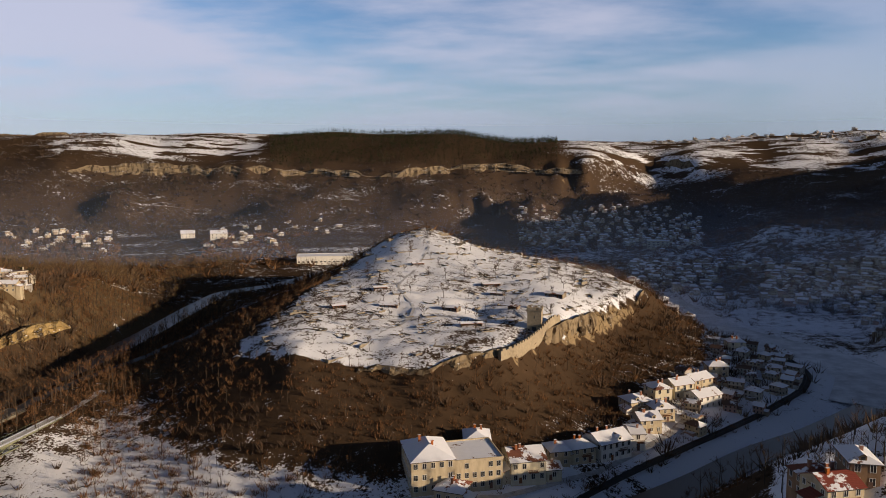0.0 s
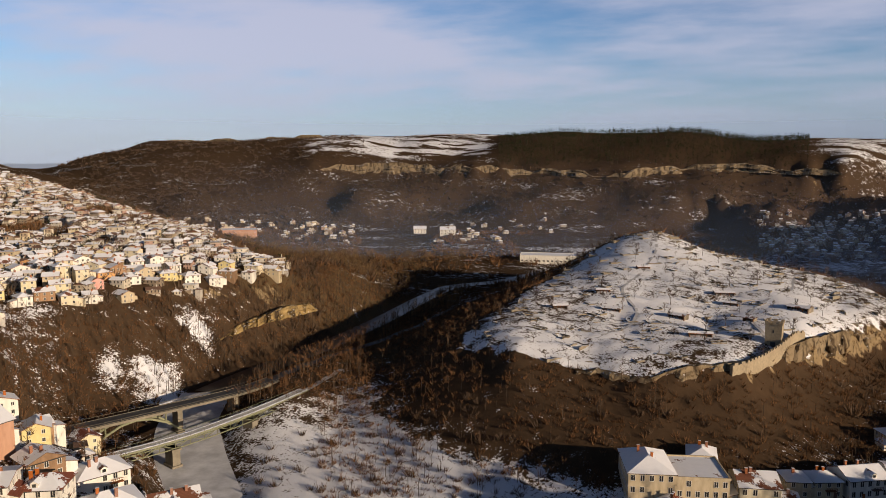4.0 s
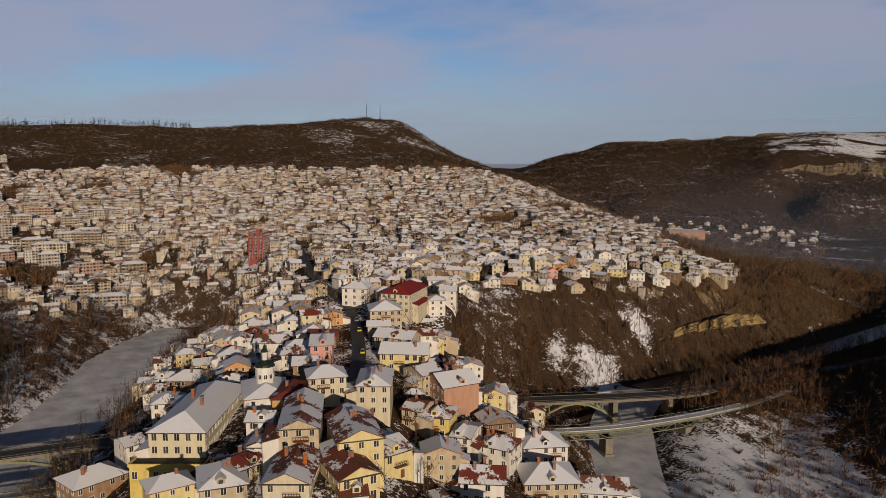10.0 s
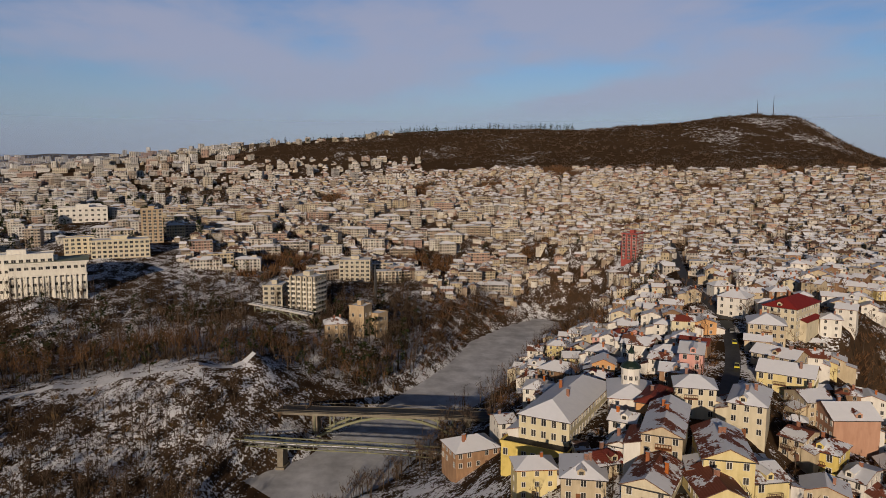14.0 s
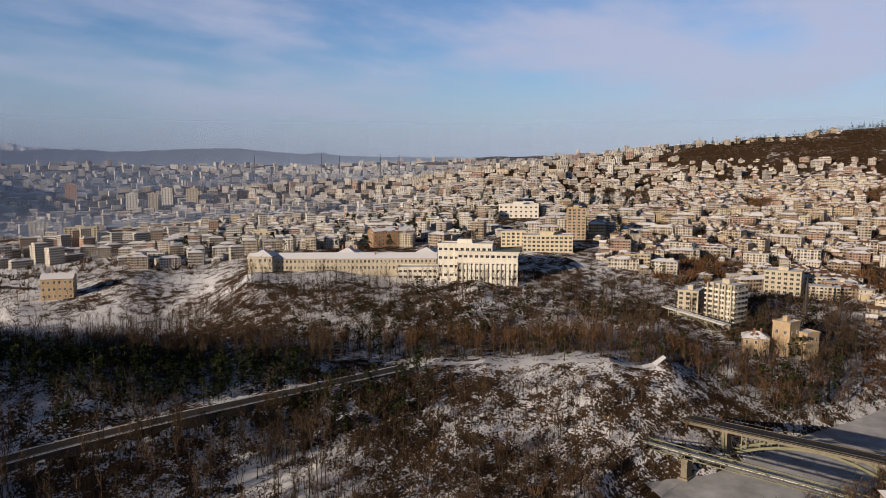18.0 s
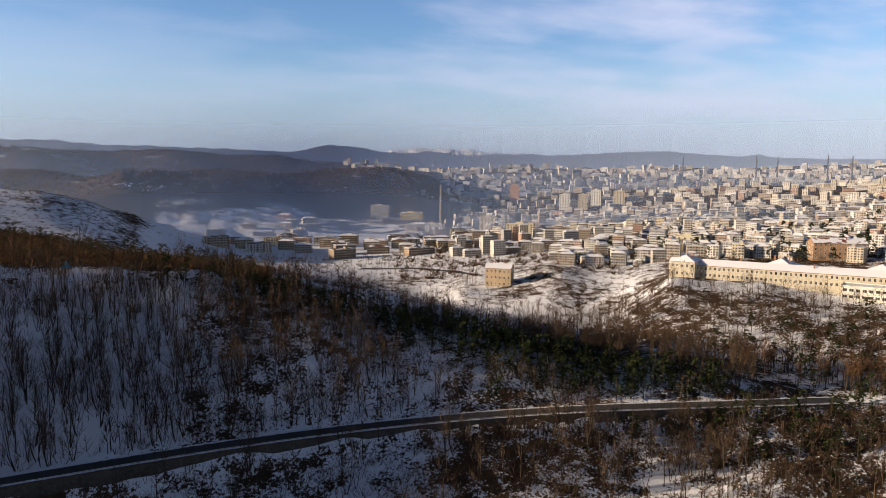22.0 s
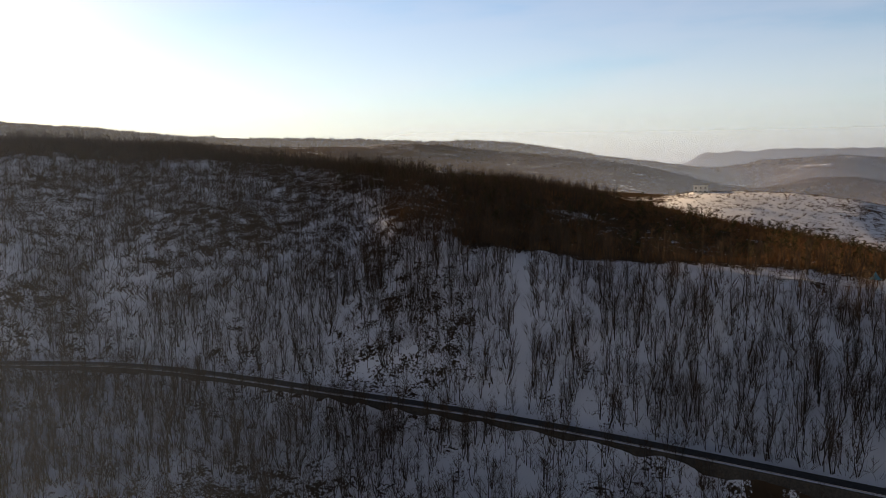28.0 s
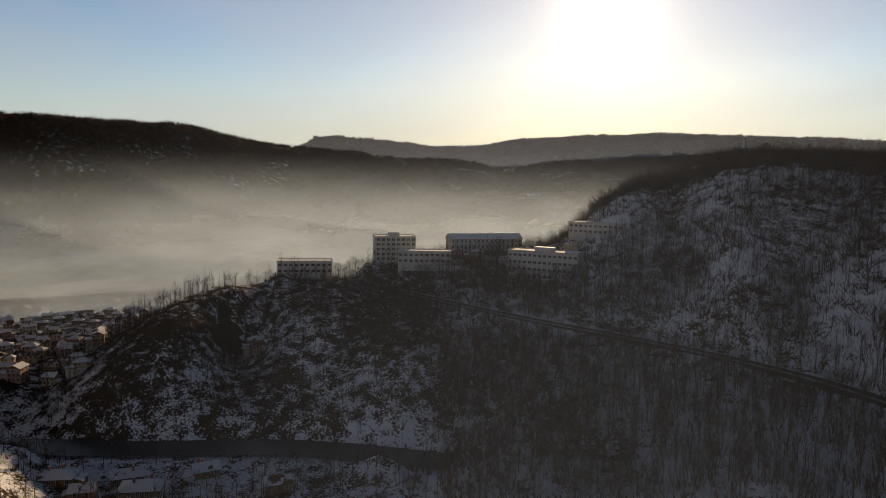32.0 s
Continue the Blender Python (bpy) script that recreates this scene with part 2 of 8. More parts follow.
def roof_cover(name, tiles, bare, island=False, spread=0.22):
    """Clay tiles under snow that has slid away in patches."""
    m, p = material(name)
    where = place(p)
    chance = p.add("ShaderNodeNewGeometry").outputs["Random Per Island"] if island else p.add("ShaderNodeObjectInfo").outputs["Random"]
    patch = p.math("ADD", p.math("MULTIPLY", p.noise(0.16, 3, 0.5, where), 0.75), p.math("MULTIPLY", p.noise(1.3, 4, 0.6, where), 0.25))
    level = p.math("ADD", patch, p.math("MULTIPLY", p.math("SUBTRACT", chance, 0.5), spread))
    rows = p.add("ShaderNodeTexWave", {"Vector": where, "Scale": 1.4, "Distortion": 1.5, "Detail": 2.0}, bands_direction="Z").outputs["Fac"]
    clay = p.mix(p.noise(2.0, 4, 0.6, where), tuple(c * 0.55 for c in tiles), tiles)
    clay = p.mix(p.math("MULTIPLY", rows, 0.35), clay, tuple(c * 0.4 for c in tiles))
    white = p.mix(p.noise(0.5, 6, 0.7, where), (0.72, 0.74, 0.79), SNOW)
    snowed = p.ramp(level, bare - 0.015, bare + 0.02)
    return finish(m, p, p.mix(snowed, clay, white), 0.8, p.math("ADD", p.math("MULTIPLY", snowed, 1.5), p.math("MULTIPLY", rows, p.math("MULTIPLY", p.math("SUBTRACT", 1.0, snowed), 0.4))), 0.12, spec=0.2)


ROOFS = {"snow": roof_cover("roof_snowed", (0.24, 0.10, 0.06), 0.36), "half": roof_cover("roof_half_snowed", (0.26, 0.085, 0.05), 0.45),
         "red": roof_cover("roof_bare_tiles", (0.27, 0.06, 0.04), 0.60), "bright": roof_cover("roof_red_sheet", (0.34, 0.035, 0.03), 0.78),
         "dark": plain("roof_felt", (0.03, 0.028, 0.025), (0.07, 0.065, 0.055), 0.8, 0.9, 0.02), "green": plain("roof_green_sheet", (0.16, 0.19, 0.11), (0.34, 0.36, 0.26), 0.3, 0.7, 0.02),
         "far": roof_cover("roof_of_far_houses", (0.19, 0.115, 0.08), 0.425, True, 0.32)}


def far_walls(name, tones):
    m, p = material(name)
    chance = p.add("ShaderNodeNewGeometry").outputs["Random Per Island"]
    ramp = p.add("ShaderNodeValToRGB", {"Fac": chance})
    ramp.color_ramp.interpolation = "CONSTANT"
    step = 1.0 / len(tones)
    ramp.color_ramp.elements[0].color, ramp.color_ramp.elements[1].position, ramp.color_ramp.elements[1].color = (*tones[0], 1), step, (*tones[1], 1)
    for i, tone in enumerate(tones[2:]):
        ramp.color_ramp.elements.new((i + 2) * step).color = (*tone, 1)
    dirt = p.noise(0.35, 5, 0.6, place(p))
    colour = p.mix(p.math("MULTIPLY", p.ramp(dirt, 0.4, 0.75), 0.4), ramp.outputs[0], (0.17, 0.135, 0.10))
    return finish(m, p, colour, 0.9, dirt, 0.05, spec=0.2)


M_FARWALL = far_walls("plaster_of_far_houses", [(0.42, 0.36, 0.27), (0.52, 0.48, 0.40), (0.28, 0.22, 0.155), (0.60, 0.57, 0.51), (0.48, 0.40, 0.26), (0.33, 0.26, 0.19), (0.46, 0.42, 0.36),
                                                (0.42, 0.28, 0.22), (0.55, 0.49, 0.38), (0.38, 0.35, 0.31)])
M_PALEWALL = far_walls("panel_walls", [(0.52, 0.49, 0.43), (0.44, 0.40, 0.34), (0.60, 0.58, 0.54), (0.46, 0.44, 0.40), (0.54, 0.48, 0.37), (0.36, 0.25, 0.20), (0.54, 0.51, 0.45), (0.33, 0.32, 0.31), (0.34, 0.28, 0.22), (0.62, 0.61, 0.58)])
# ---- the lie of the land: courses of river, rims, crests and roads in metres, the lookout above (0, 0) ----
LAND = {}
LAND["mesa_rim_front"] = [(-97, 326, 30.6), (-66, 311, 35.4), (-46, 309, 31.9), (-21, 307, 31.3), (-8, 302, 30.3), (4, 308, 32.4), (30, 324, 33.5), (51, 361, 32.0), (66, 379, 33.9), (92, 415, 32.9), (124, 459, 31.4), (141, 485, 34.3)]
LAND["mesa_rim_back"] = [(-101, 356, 33.1), (-89, 421, 38.4), (-74, 505, 43.0), (-56, 567, 52.0), (-41, 609, 60.3), (-17, 630, 64.9), (8, 650, 53.3), (34, 644, 44.7), (81, 615, 39.7), (106, 590, 38.0), (129, 545, 35.4)]
LAND["mesa_top"] = [(-61, 340, 37.6), (-26, 389, 35.5), (21, 399, 33.4), (-9, 480, 47.5), (43, 458, 43.4), (96, 470, 37.6), (-54, 406, 38.5)]
LAND["mesa_cliff_foot"] = [(-92, 319, 26.6), (-65, 301, 30.5), (-21, 301, 26.2), (-8, 295, 25.0), (4, 299, 24.4), (30, 316, 25.6), (65, 372, 23.2), (111, 434, 20.7), (138, 468, 24.6)]
LAND["mesa_foot_front"] = [(-127, 273, 5.0), (-89, 248, 5.0), (-59, 250, 6.0), (-27, 246, 7.0), (-13, 243, 7.0), (16, 253, 7.0), (42, 261, 7.0), (74, 287, 7.0), (111, 326, 7.0), (168, 410, 6.0), (196, 462, 5.0)]
LAND["mesa_foot_back"] = [(214, 572, 4.0), (225, 769, 4.0), (136, 786, 4.0), (42, 794, 4.0), (-22, 794, 4.0), (-90, 784, 4.0), (-135, 755, 4.0)]
LAND["strip_edge"] = [(50, 246, 4.0), (92, 282, 3.0), (134, 318, 3.0), (172, 352, 3.0), (200, 391, 3.0), (204, 427, 3.0), (188, 483, 3.0)]
LAND["dark_bank"] = [(141, 221, 39.8), (115, 210, 31.2), (98, 210, 22.3), (87, 211, 16.8)]
LAND["dark_bank_top"] = [(117, 181, 43.5), (102, 178, 35.6)]
LAND["east_town"] = [(240, 643, 3.0), (312, 632, 5.0), (337, 539, 4.0), (273, 823, 4.0), (370, 751, 8.0), (405, 652, 12.0)]
LAND["east_hill_rim"] = [(436, 955, 45), (465, 953, 47), (522, 946, 46), (579, 935, 51)]
LAND["east_hill_foot"] = [(328, 924, 12), (360, 825, 3.8), (395, 764, -0.1), (450, 721, 13.6)]
LAND["north_town"] = [(147, 1051, 6), (285, 1137, 6), (388, 1094, 6), (243, 1419, 12), (373, 1284, 12)]
LAND["north_slope_foot"] = [(-690, 1202, 18), (-603, 1302, 15), (-476, 1385, 14), (-288, 1278, 12), (-90, 1345, 12), (138, 1506, 15), (348, 1656, 18), (554, 1502, 18), (591, 1214, 45), (706, 1151, 53)]
LAND["north_shelf"] = [(-628, 1362, 57), (-450, 1483, 63), (-213, 1465, 52), (137, 1494, 65), (387, 1553, 66), (603, 1482, 60), (835, 1365, 70)]
LAND["north_cliff_foot"] = [(-820, 1523, 97), (-722, 1572, 97), (-572, 1601, 99), (-455, 1586, 89), (-317, 1650, 96), (-107, 1616, 81), (21, 1700, 95), (156, 1713, 101), (329, 1668, 105), (553, 1922, 111), (641, 1789, 104)]
LAND["north_cliff_rim"] = [(-826, 1537, 120), (-728, 1586, 120), (-576, 1615, 123), (-446, 1604, 120), (-318, 1660, 114), (-108, 1628, 108), (21, 1712, 119), (157, 1723, 125), (332, 1683, 122), (555, 1932, 135), (647, 1808, 134)]
LAND["north_crest"] = [(-1255, 2046, 201), (-1132, 2116, 206), (-1038, 2274, 220), (-835, 2462, 230), (-542, 2441, 226), (-328, 2277, 222), (-148, 2245, 221), (28, 2250, 209), (172, 2294, 191), (355, 2576, 194), (491, 2451, 191), (715, 2500, 210), (890, 2443, 212), (1171, 2433, 230), (1399, 2309, 232)]
LAND["north_snow_field"] = [(-789, 2000, 175), (-562, 1867, 154), (529, 2136, 163), (832, 1874, 133), (1077, 1919, 156), (835, 1594, 97)]
LAND["north_behind"] = [(-1559, 2909, 191), (-951, 3160, 198), (-217, 3293, 202), (550, 3254, 194), (1236, 3060, 197), (1697, 2830, 201)]
LAND["river_north"] = [(-152, 200, 0.0), (-182, 232, 0.0), (-208, 264, 0.0), (-228, 307, 0.0), (-225, 347, 0.0), (-214, 413, 0.0), (-210, 500, 0.0), (-210, 590, -0.0), (-207, 663, 0.0), (-162, 712, 0.0), (-132, 801, -0.0)]
LAND["river_loop"] = [(196, 640, 0.0), (199, 560, 0.0), (204, 505, 0.0), (226, 462, 0.0), (244, 425, 0.0), (240, 385, 0.0), (212, 342, 0.0)]
LAND["river_near"] = [(212, 342, 0.0), (166, 306, 0.0), (129, 284, 0.0), (98, 258, 0.0), (70, 238, 0.0), (36, 216, 0.0)]
LAND["mesa_foot_left"] = [(-204, 290, 4.0), (-203, 335, 4.0), (-194, 374, 4.0), (-186, 423, 4.0), (-182, 509, 4.0), (-172, 602, 4.0)]
LAND["road_bank"] = [(-187, 300, 11.8), (-184, 333, 11.8), (-175, 368, 11.7), (-163, 404, 11.6), (-157, 450, 11.4), (-154, 520, 10.0)]
LAND["rail_bank"] = [(-167, 290, 10.9), (-166, 312, 10.9), (-164, 333, 10.9)]
LAND["snow_field"] = [(-146, 250, 4.0), (-111, 252, 4.0), (-132, 217, 3.0), (-73, 237, 5.0), (-52, 234, 6.0), (-146, 292, 5.0)]
LAND["valley_flat"] = [(-447, 771, 8.0), (-321, 731, 6.0), (-254, 814, 6.0), (-219, 957, 6), (-513, 1030, 12), (-347, 1107, 10), (-728, 1026, 14), (-154, 820, 4.0)]
LAND["nose_tail"] = [(-250, 456, 32.8), (-234, 509, 16.8), (-210, 562, 7.3), (-285, 573, 28.3)]
LAND["west_slope_foot"] = [(-950, 1116, 16), (-766, 983, 16), (-755, 1175, 18), (-678, 1363, 20)]
LAND["west_slope_mid"] = [(-1346, 1341, 66), (-1081, 1312, 70), (-944, 1473, 81)]
LAND["west_mesa_rim"] = [(-1743, 2062, 196), (-1637, 2147, 198), (-1282, 2146, 208), (-1090, 2194, 213)]
LAND["west_mesa_side"] = [(-1701, 1548, 101), (-1709, 1755, 139), (-1721, 1949, 172)]
LAND["west_mesa_behind"] = [(-2500, 2304, 74), (-2224, 2703, 124)]
LAND["town_bank_foot"] = [(-253, 222, 4.0), (-241, 241, 4.0), (-240, 288, 3.0), (-245, 330, 3.0), (-231, 368, 3.0), (-219, 419, 3.0), (-207, 477, 3.0), (-201, 546, 3.0)]
LAND["town_bank_mid"] = [(-262, 216, 23.6), (-276, 268, 19.9), (-267, 305, 24.7), (-257, 345, 16.0), (-242, 385, 15.0), (-223, 425, 16.9)]
LAND["town_rim"] = [(-261, 202, 48.3), (-308, 255, 44.4), (-296, 287, 44.4), (-290, 331, 43.6), (-281, 377, 43.2), (-269, 427, 43.4), (-250, 433, 35.6), (-235, 447, 24.5)]
LAND["town_cliff_foot"] = [(-255, 344, 13.6), (-240, 383, 17.5), (-225, 424, 20.6)]
LAND["town_cliff_rim"] = [(-260, 350, 19.9), (-245, 390, 25.7), (-229, 431, 25.6)]
LAND["town_skyline"] = [(-376, 480, 58.5), (-455, 519, 65.0), (-542, 561, 75.5), (-630, 585, 80.5), (-726, 613, 95), (-837, 634, 109)]
LAND["town_behind"] = [(-338, 555, 28.4), (-453, 659, 32.1), (-623, 782, 41), (-806, 889, 54), (-1075, 1046, 74)]
LAND["town_row_a"] = [(-556, 165, 35.3), (-504, 194, 37.7), (-428, 217, 50.8), (-335, 218, 53.9)]
LAND["town_row_b"] = [(-615, 177, 53.5), (-597, 232, 50.4), (-571, 290, 47.5), (-457, 323, 53.8), (-373, 362, 57.3), (-327, 404, 53.3)]
LAND["town_row_c"] = [(-759, 220, 67.7), (-726, 311, 64.7), (-651, 392, 64.3), (-539, 447, 67.2), (-448, 471, 68.0)]
LAND["town_row_d"] = [(-912, 266, 86), (-873, 375, 85), (-796, 481, 84), (-666, 528, 86.3)]
LAND["town_row_e"] = [(-1056, 309, 107), (-1024, 403, 107), (-979, 502, 109), (-916, 573, 111)]
LAND["mast_hill_mid"] = [(-1276, 376, 140), (-1221, 528, 147), (-1129, 685, 151), (-1019, 725, 138)]
LAND["mast_hill_crest"] = [(-1582, 469, 194), (-1552, 561, 198), (-1486, 645, 202), (-1422, 734, 208), (-1333, 811, 211), (-1247, 834, 203), (-1206, 859, 176), (-1149, 884, 142), (-1115, 927, 117), (-1108, 981, 106)]
LAND["mast_hill_behind"] = [(-2206, 652, 194), (-2110, 915, 200), (-1966, 1194, 205), (-1744, 1341, 104)]
LAND["west_gap"] = [(-2708, 2218, 107), (-2545, 2254, 94), (-1434, 1394, 90)]
LAND["spur_street"] = [(-139, 72, 47.0), (-169, 92, 47.0), (-184, 104, 48.0), (-218, 129, 48.0), (-261, 152, 49.0), (-295, 168, 50.0)]
LAND["spur_left"] = [(-185, 57, 40.0), (-241, 91, 42.0), (-271, 119, 42.0), (-338, 158, 44.0), (-449, 176, 25.0), (-411, 136, 12.0)]
LAND["spur_right"] = [(-135, 168, 14.0), (-169, 192, 14.0), (-180, 174, 26.0), (-200, 173, 30.0), (-238, 189, 34.0), (-256, 194, 40.0), (-154, 111, 36.0), (-159, 135, 32.0), (-144, 140, 26.0)]
LAND["spur_low_left"] = [(-222, 31, 16.0), (-239, 45, 20.0), (-279, 64, 16.0), (-326, 78, 12.0), (-378, 110, 12.0), (-445, 149, 14.0), (-493, 183, 18.0)]
LAND["river_south"] = [(-248, -28, 0.0), (-269, 0, 0.0), (-322, 27, 0.0), (-360, 54, 0.0), (-400, 77, 0.0), (-450, 98, 0.0), (-487, 126, 0.0), (-511, 156, 0.0)]
LAND["spur_left_foot"] = [(-240, 4, 4.0), (-269, 34, 5.0), (-318, 61, 5.0), (-373, 94, 4.0), (-431, 123, 4.0)]
LAND["river_bend_bank"] = [(-302, -14, 4.0), (-325, 9, 5.0), (-395, 46, 6.0), (-461, 92, 16.8), (-525, 145, 10.4), (-559, 187, 12.0), (-567, 123, 12.2)]
LAND["peninsula_top"] = [(-385, -17, 20.5), (-410, 8, 20.0), (-449, 31, 19.2), (-500, 71, 16.4), (-372, 1, 10.9), (-383, -35, 12.1)]
LAND["hotel_ground"] = [(-467, -49, 28.6), (-460, -19, 24.6), (-530, 11, 25.8), (-536, 63, 27.9)]
LAND["park_low"] = [(-369, -144, 20.0), (-385, -93, 20.0), (-396, -51, 22.0)]
LAND["park_high"] = [(-430, -177, 39.1), (-458, -143, 34.6), (-489, -106, 31.7), (-485, -72, 31.6)]
LAND["west_town_a"] = [(-542, -176, 48.5), (-577, -124, 47.5), (-558, -49, 35.5), (-599, 41, 30.1), (-629, 120, 26.9), (-613, 184, 22.9)]
LAND["west_town_b"] = [(-711, -269, 59.6), (-740, -174, 59.0), (-727, -63, 50.5), (-728, 51, 49.1), (-707, 135, 50.1)]
LAND["west_town_c"] = [(-1064, -436, 78), (-1062, -286, 74), (-1042, -128, 74), (-1000, 30, 75), (-933, 177, 77)]
LAND["west_town_d"] = [(-1666, -680, 99), (-1546, -414, 106), (-1386, -199, 107), (-1230, -10, 106), (-1187, 177, 111)]
LAND["west_town_crest"] = [(-2315, -943, 125), (-2201, -666, 133), (-1949, -450, 143), (-1774, -306, 144), (-1692, -166, 161), (-1650, -37, 168), (-1648, 90, 181), (-1632, 244, 194), (-1593, 431, 198)]
LAND["west_hill_mid"] = [(-1380, 11, 137), (-1371, 161, 142), (-1303, 354, 141)]
LAND["near_bank"] = [(-242, -48, 3.0), (-224, -85, 4.0), (-211, -121, 5.0), (-259, -74, 6.0), (-283, -33, 6.0), (-237, -112, 10.0), (-214, -146, 11.0), (-194, -178, 11.0)]
LAND["road_low"] = [(-181, -212, 24.0), (-203, -197, 24.0), (-226, -179, 25.0), (-242, -169, 25.0), (-260, -165, 24.0), (-294, -156, 22.0)]
LAND["road_far"] = [(-301, -143, 24.3), (-309, -122, 25.6), (-316, -96, 26.5), (-324, -66, 28.5), (-334, -43, 31.0)]
LAND["gully"] = [(-321, -271, 18.9), (-348, -198, 21.2), (-389, -129, 19.8), (-412, -83, 21.3)]
LAND["south_terrace"] = [(-382, -323, 43.4), (-420, -281, 40.7), (-437, -222, 35.8), (-459, -172, 36.0), (-395, -452, 31.0), (-359, -376, 14.8), (-383, -367, 21.9)]
LAND["south_flat_a"] = [(-310, -571, 11.6), (-309, -467, 20.3), (-420, -483, 29.2), (-545, -470, 34.8), (-629, -390, 39.7), (-680, -292, 48.4)]
LAND["south_flat_b"] = [(-496, -908, 5), (-557, -908, 8), (-681, -806, 18), (-815, -703, 28), (-960, -595, 34)]
LAND["south_flat_c"] = [(-851, -1384, 12), (-979, -1158, 22), (-1138, -982, 40), (-1339, -831, 50)]
LAND["south_flat_d"] = [(-1055, -1580, 51), (-1170, -1497, 53), (-1407, -1422, 69), (-1612, -1184, 78), (-1685, -879, 81)]
LAND["south_flat_e"] = [(-1451, -2277, 98), (-1665, -2126, 105), (-1899, -1919, 105), (-2176, -1599, 105), (-2216, -1157, 117)]
LAND["south_valley"] = [(-1079, -3224, 97), (-1475, -3063, 101), (-1890, -2826, 106), (-2392, -2416, 112), (-2816, -1906, 118), (-2979, -1420, 124)]
LAND["far_hills"] = [(-1178, -3718, 193), (-1492, -4033, 209), (-1745, -4148, 257), (-1958, -4052, 231), (-2120, -3969, 210), (-2234, -3791, 220), (-2393, -3573, 187), (-2575, -3443, 205), (-2830, -3238, 193), (-3025, -3056, 204), (-3255, -2810, 211), (-3424, -2601, 191), (-3542, -2438, 195), (-3650, -2272, 171), (-3881, -1851, 161), (-4054, -1433, 151), (-4174, -1034, 132)]
LAND["ridge"] = [(52, -334, 74.1), (22, -344, 72.0), (-13, -352, 69.3), (-44, -354, 69.5), (-69, -345, 67.2), (-89, -335, 63.3), (-112, -318, 55.5), (-133, -300, 48.6), (-154, -282, 43.7), (-172, -263, 39.8), (-189, -245, 35.8), (-204, -227, 32.0), (-218, -210, 28.6), (-239, -181, 27.5)]
LAND["ridge_behind"] = [(-85, -683, 40.0), (-171, -759, 25.0), (-243, -689, 18.0), (-276, -621, 14.0), (-288, -528, 12.0), (-281, -431, 12.0), (-293, -352, 12.0), (-296, -286, 14.0)]
LAND["road_mid"] = [(43, -254, 21.0), (2, -250, 21.0), (-44, -246, 22.0), (-95, -238, 22.0), (-146, -222, 23.0), (-195, -201, 24.0), (-231, -181, 25.0)]
LAND["below_road"] = [(44, -258, 12.0), (-24, -239, 12.0), (-96, -215, 13.0), (-170, -187, 14.0), (-229, -168, 14.0)]
LAND["meadow_hill"] = [(148, -989, 95), (89, -996, 97), (26, -1000, 95), (-41, -999, 89), (-96, -995, 76), (-146, -989, 58), (-190, -982, 42)]
LAND["meadow_front"] = [(92, -795, 68.5), (-4, -800, 57.1), (-85, -775, 44.8), (-164, -885, 25.2)]
LAND["meadow_behind"] = [(171, -1238, 75), (-8, -1250, 59), (-156, -1240, 38)]
LAND["rock_hill"] = [(-156, -1442, 86), (-197, -1467, 111), (-255, -1478, 110), (-303, -1490, 104), (-432, -1520, 104), (-598, -1538, 105), (-762, -1520, 103), (-904, -1498, 91)]
LAND["rock_hill_foot"] = [(-143, -1292, 36), (-257, -1274, 22), (-360, -1270, 17), (-528, -1297, 21), (-739, -1363, 31)]
LAND["rock_hill_behind"] = [(-263, -2083, 48), (-601, -2116, 61), (-933, -2102, 77)]
LAND["long_hill"] = [(270, -2284, 132), (155, -2495, 171), (-23, -2600, 174), (-304, -2683, 180), (-621, -2730, 181), (-965, -2735, 161), (-1176, -2651, 142), (-1340, -2572, 120)]
LAND["blue_hills"] = [(573, -4262, 247), (238, -4293, 261), (-274, -4291, 264), (-577, -4261, 240), (-986, -4185, 231), (-1368, -4077, 215)]
LAND["wood_crest"] = [(288, -526, 111.9), (226, -567, 109.2), (149, -602, 96.1), (56, -597, 78.7), (-14, -560, 69.8), (-52, -497, 61.3)]
LAND["wood_behind"] = [(343, -723, 99.9), (192, -777, 75.2), (42, -779, 57.0)]
LAND["high_hill"] = [(1291, -2371, 216), (1149, -2443, 231), (994, -2510, 213), (795, -2475, 187), (562, -2436, 157), (281, -2283, 135), (107, -1997, 103)]
LAND["slope_mid"] = [(150, -292, 56.0), (96, -291, 49.0), (29, -306, 44.9), (-45, -304, 44.9), (-109, -276, 46.4)]
LAND["above_ridge"] = [(166, -347, 82.5), (102, -408, 71.6), (41, -438, 66.3)]
LAND["prom"] = [(201, -329, 91.5), (167, -330, 85.2), (124, -340, 79.1)]
LAND["hill_crest"] = [(558, -333, 138.6), (526, -382, 138.9), (479, -425, 134.1), (424, -466, 127.9), (357, -494, 121.4), (292, -524, 115.9)]
LAND["hill_mid"] = [(379, -223, 81.3), (341, -262, 79.9), (288, -292, 76.7), (232, -320, 77.0), (427, -330, 105.0), (337, -369, 101.6)]
LAND["road_back"] = [(303, -194, 34.5), (273, -214, 33.0), (236, -225, 31.0), (191, -231, 28.6), (143, -243, 26.0), (79, -252, 23.5), (35, -251, 22.8)]
LAND["below_back"] = [(214, -139, 17.1), (177, -176, 9.9), (127, -207, 10.3), (212, -183, 22.0)]
LAND["far_ridge"] = [(2317, -1387, 262), (2184, -1588, 254), (2018, -1794, 237), (1816, -1998, 231), (1613, -2165, 241), (1406, -2305, 228)]
LAND["far_ridge_foot"] = [(1203, -716, 123), (1048, -928, 114), (761, -1054, 107), (457, -1110, 97)]
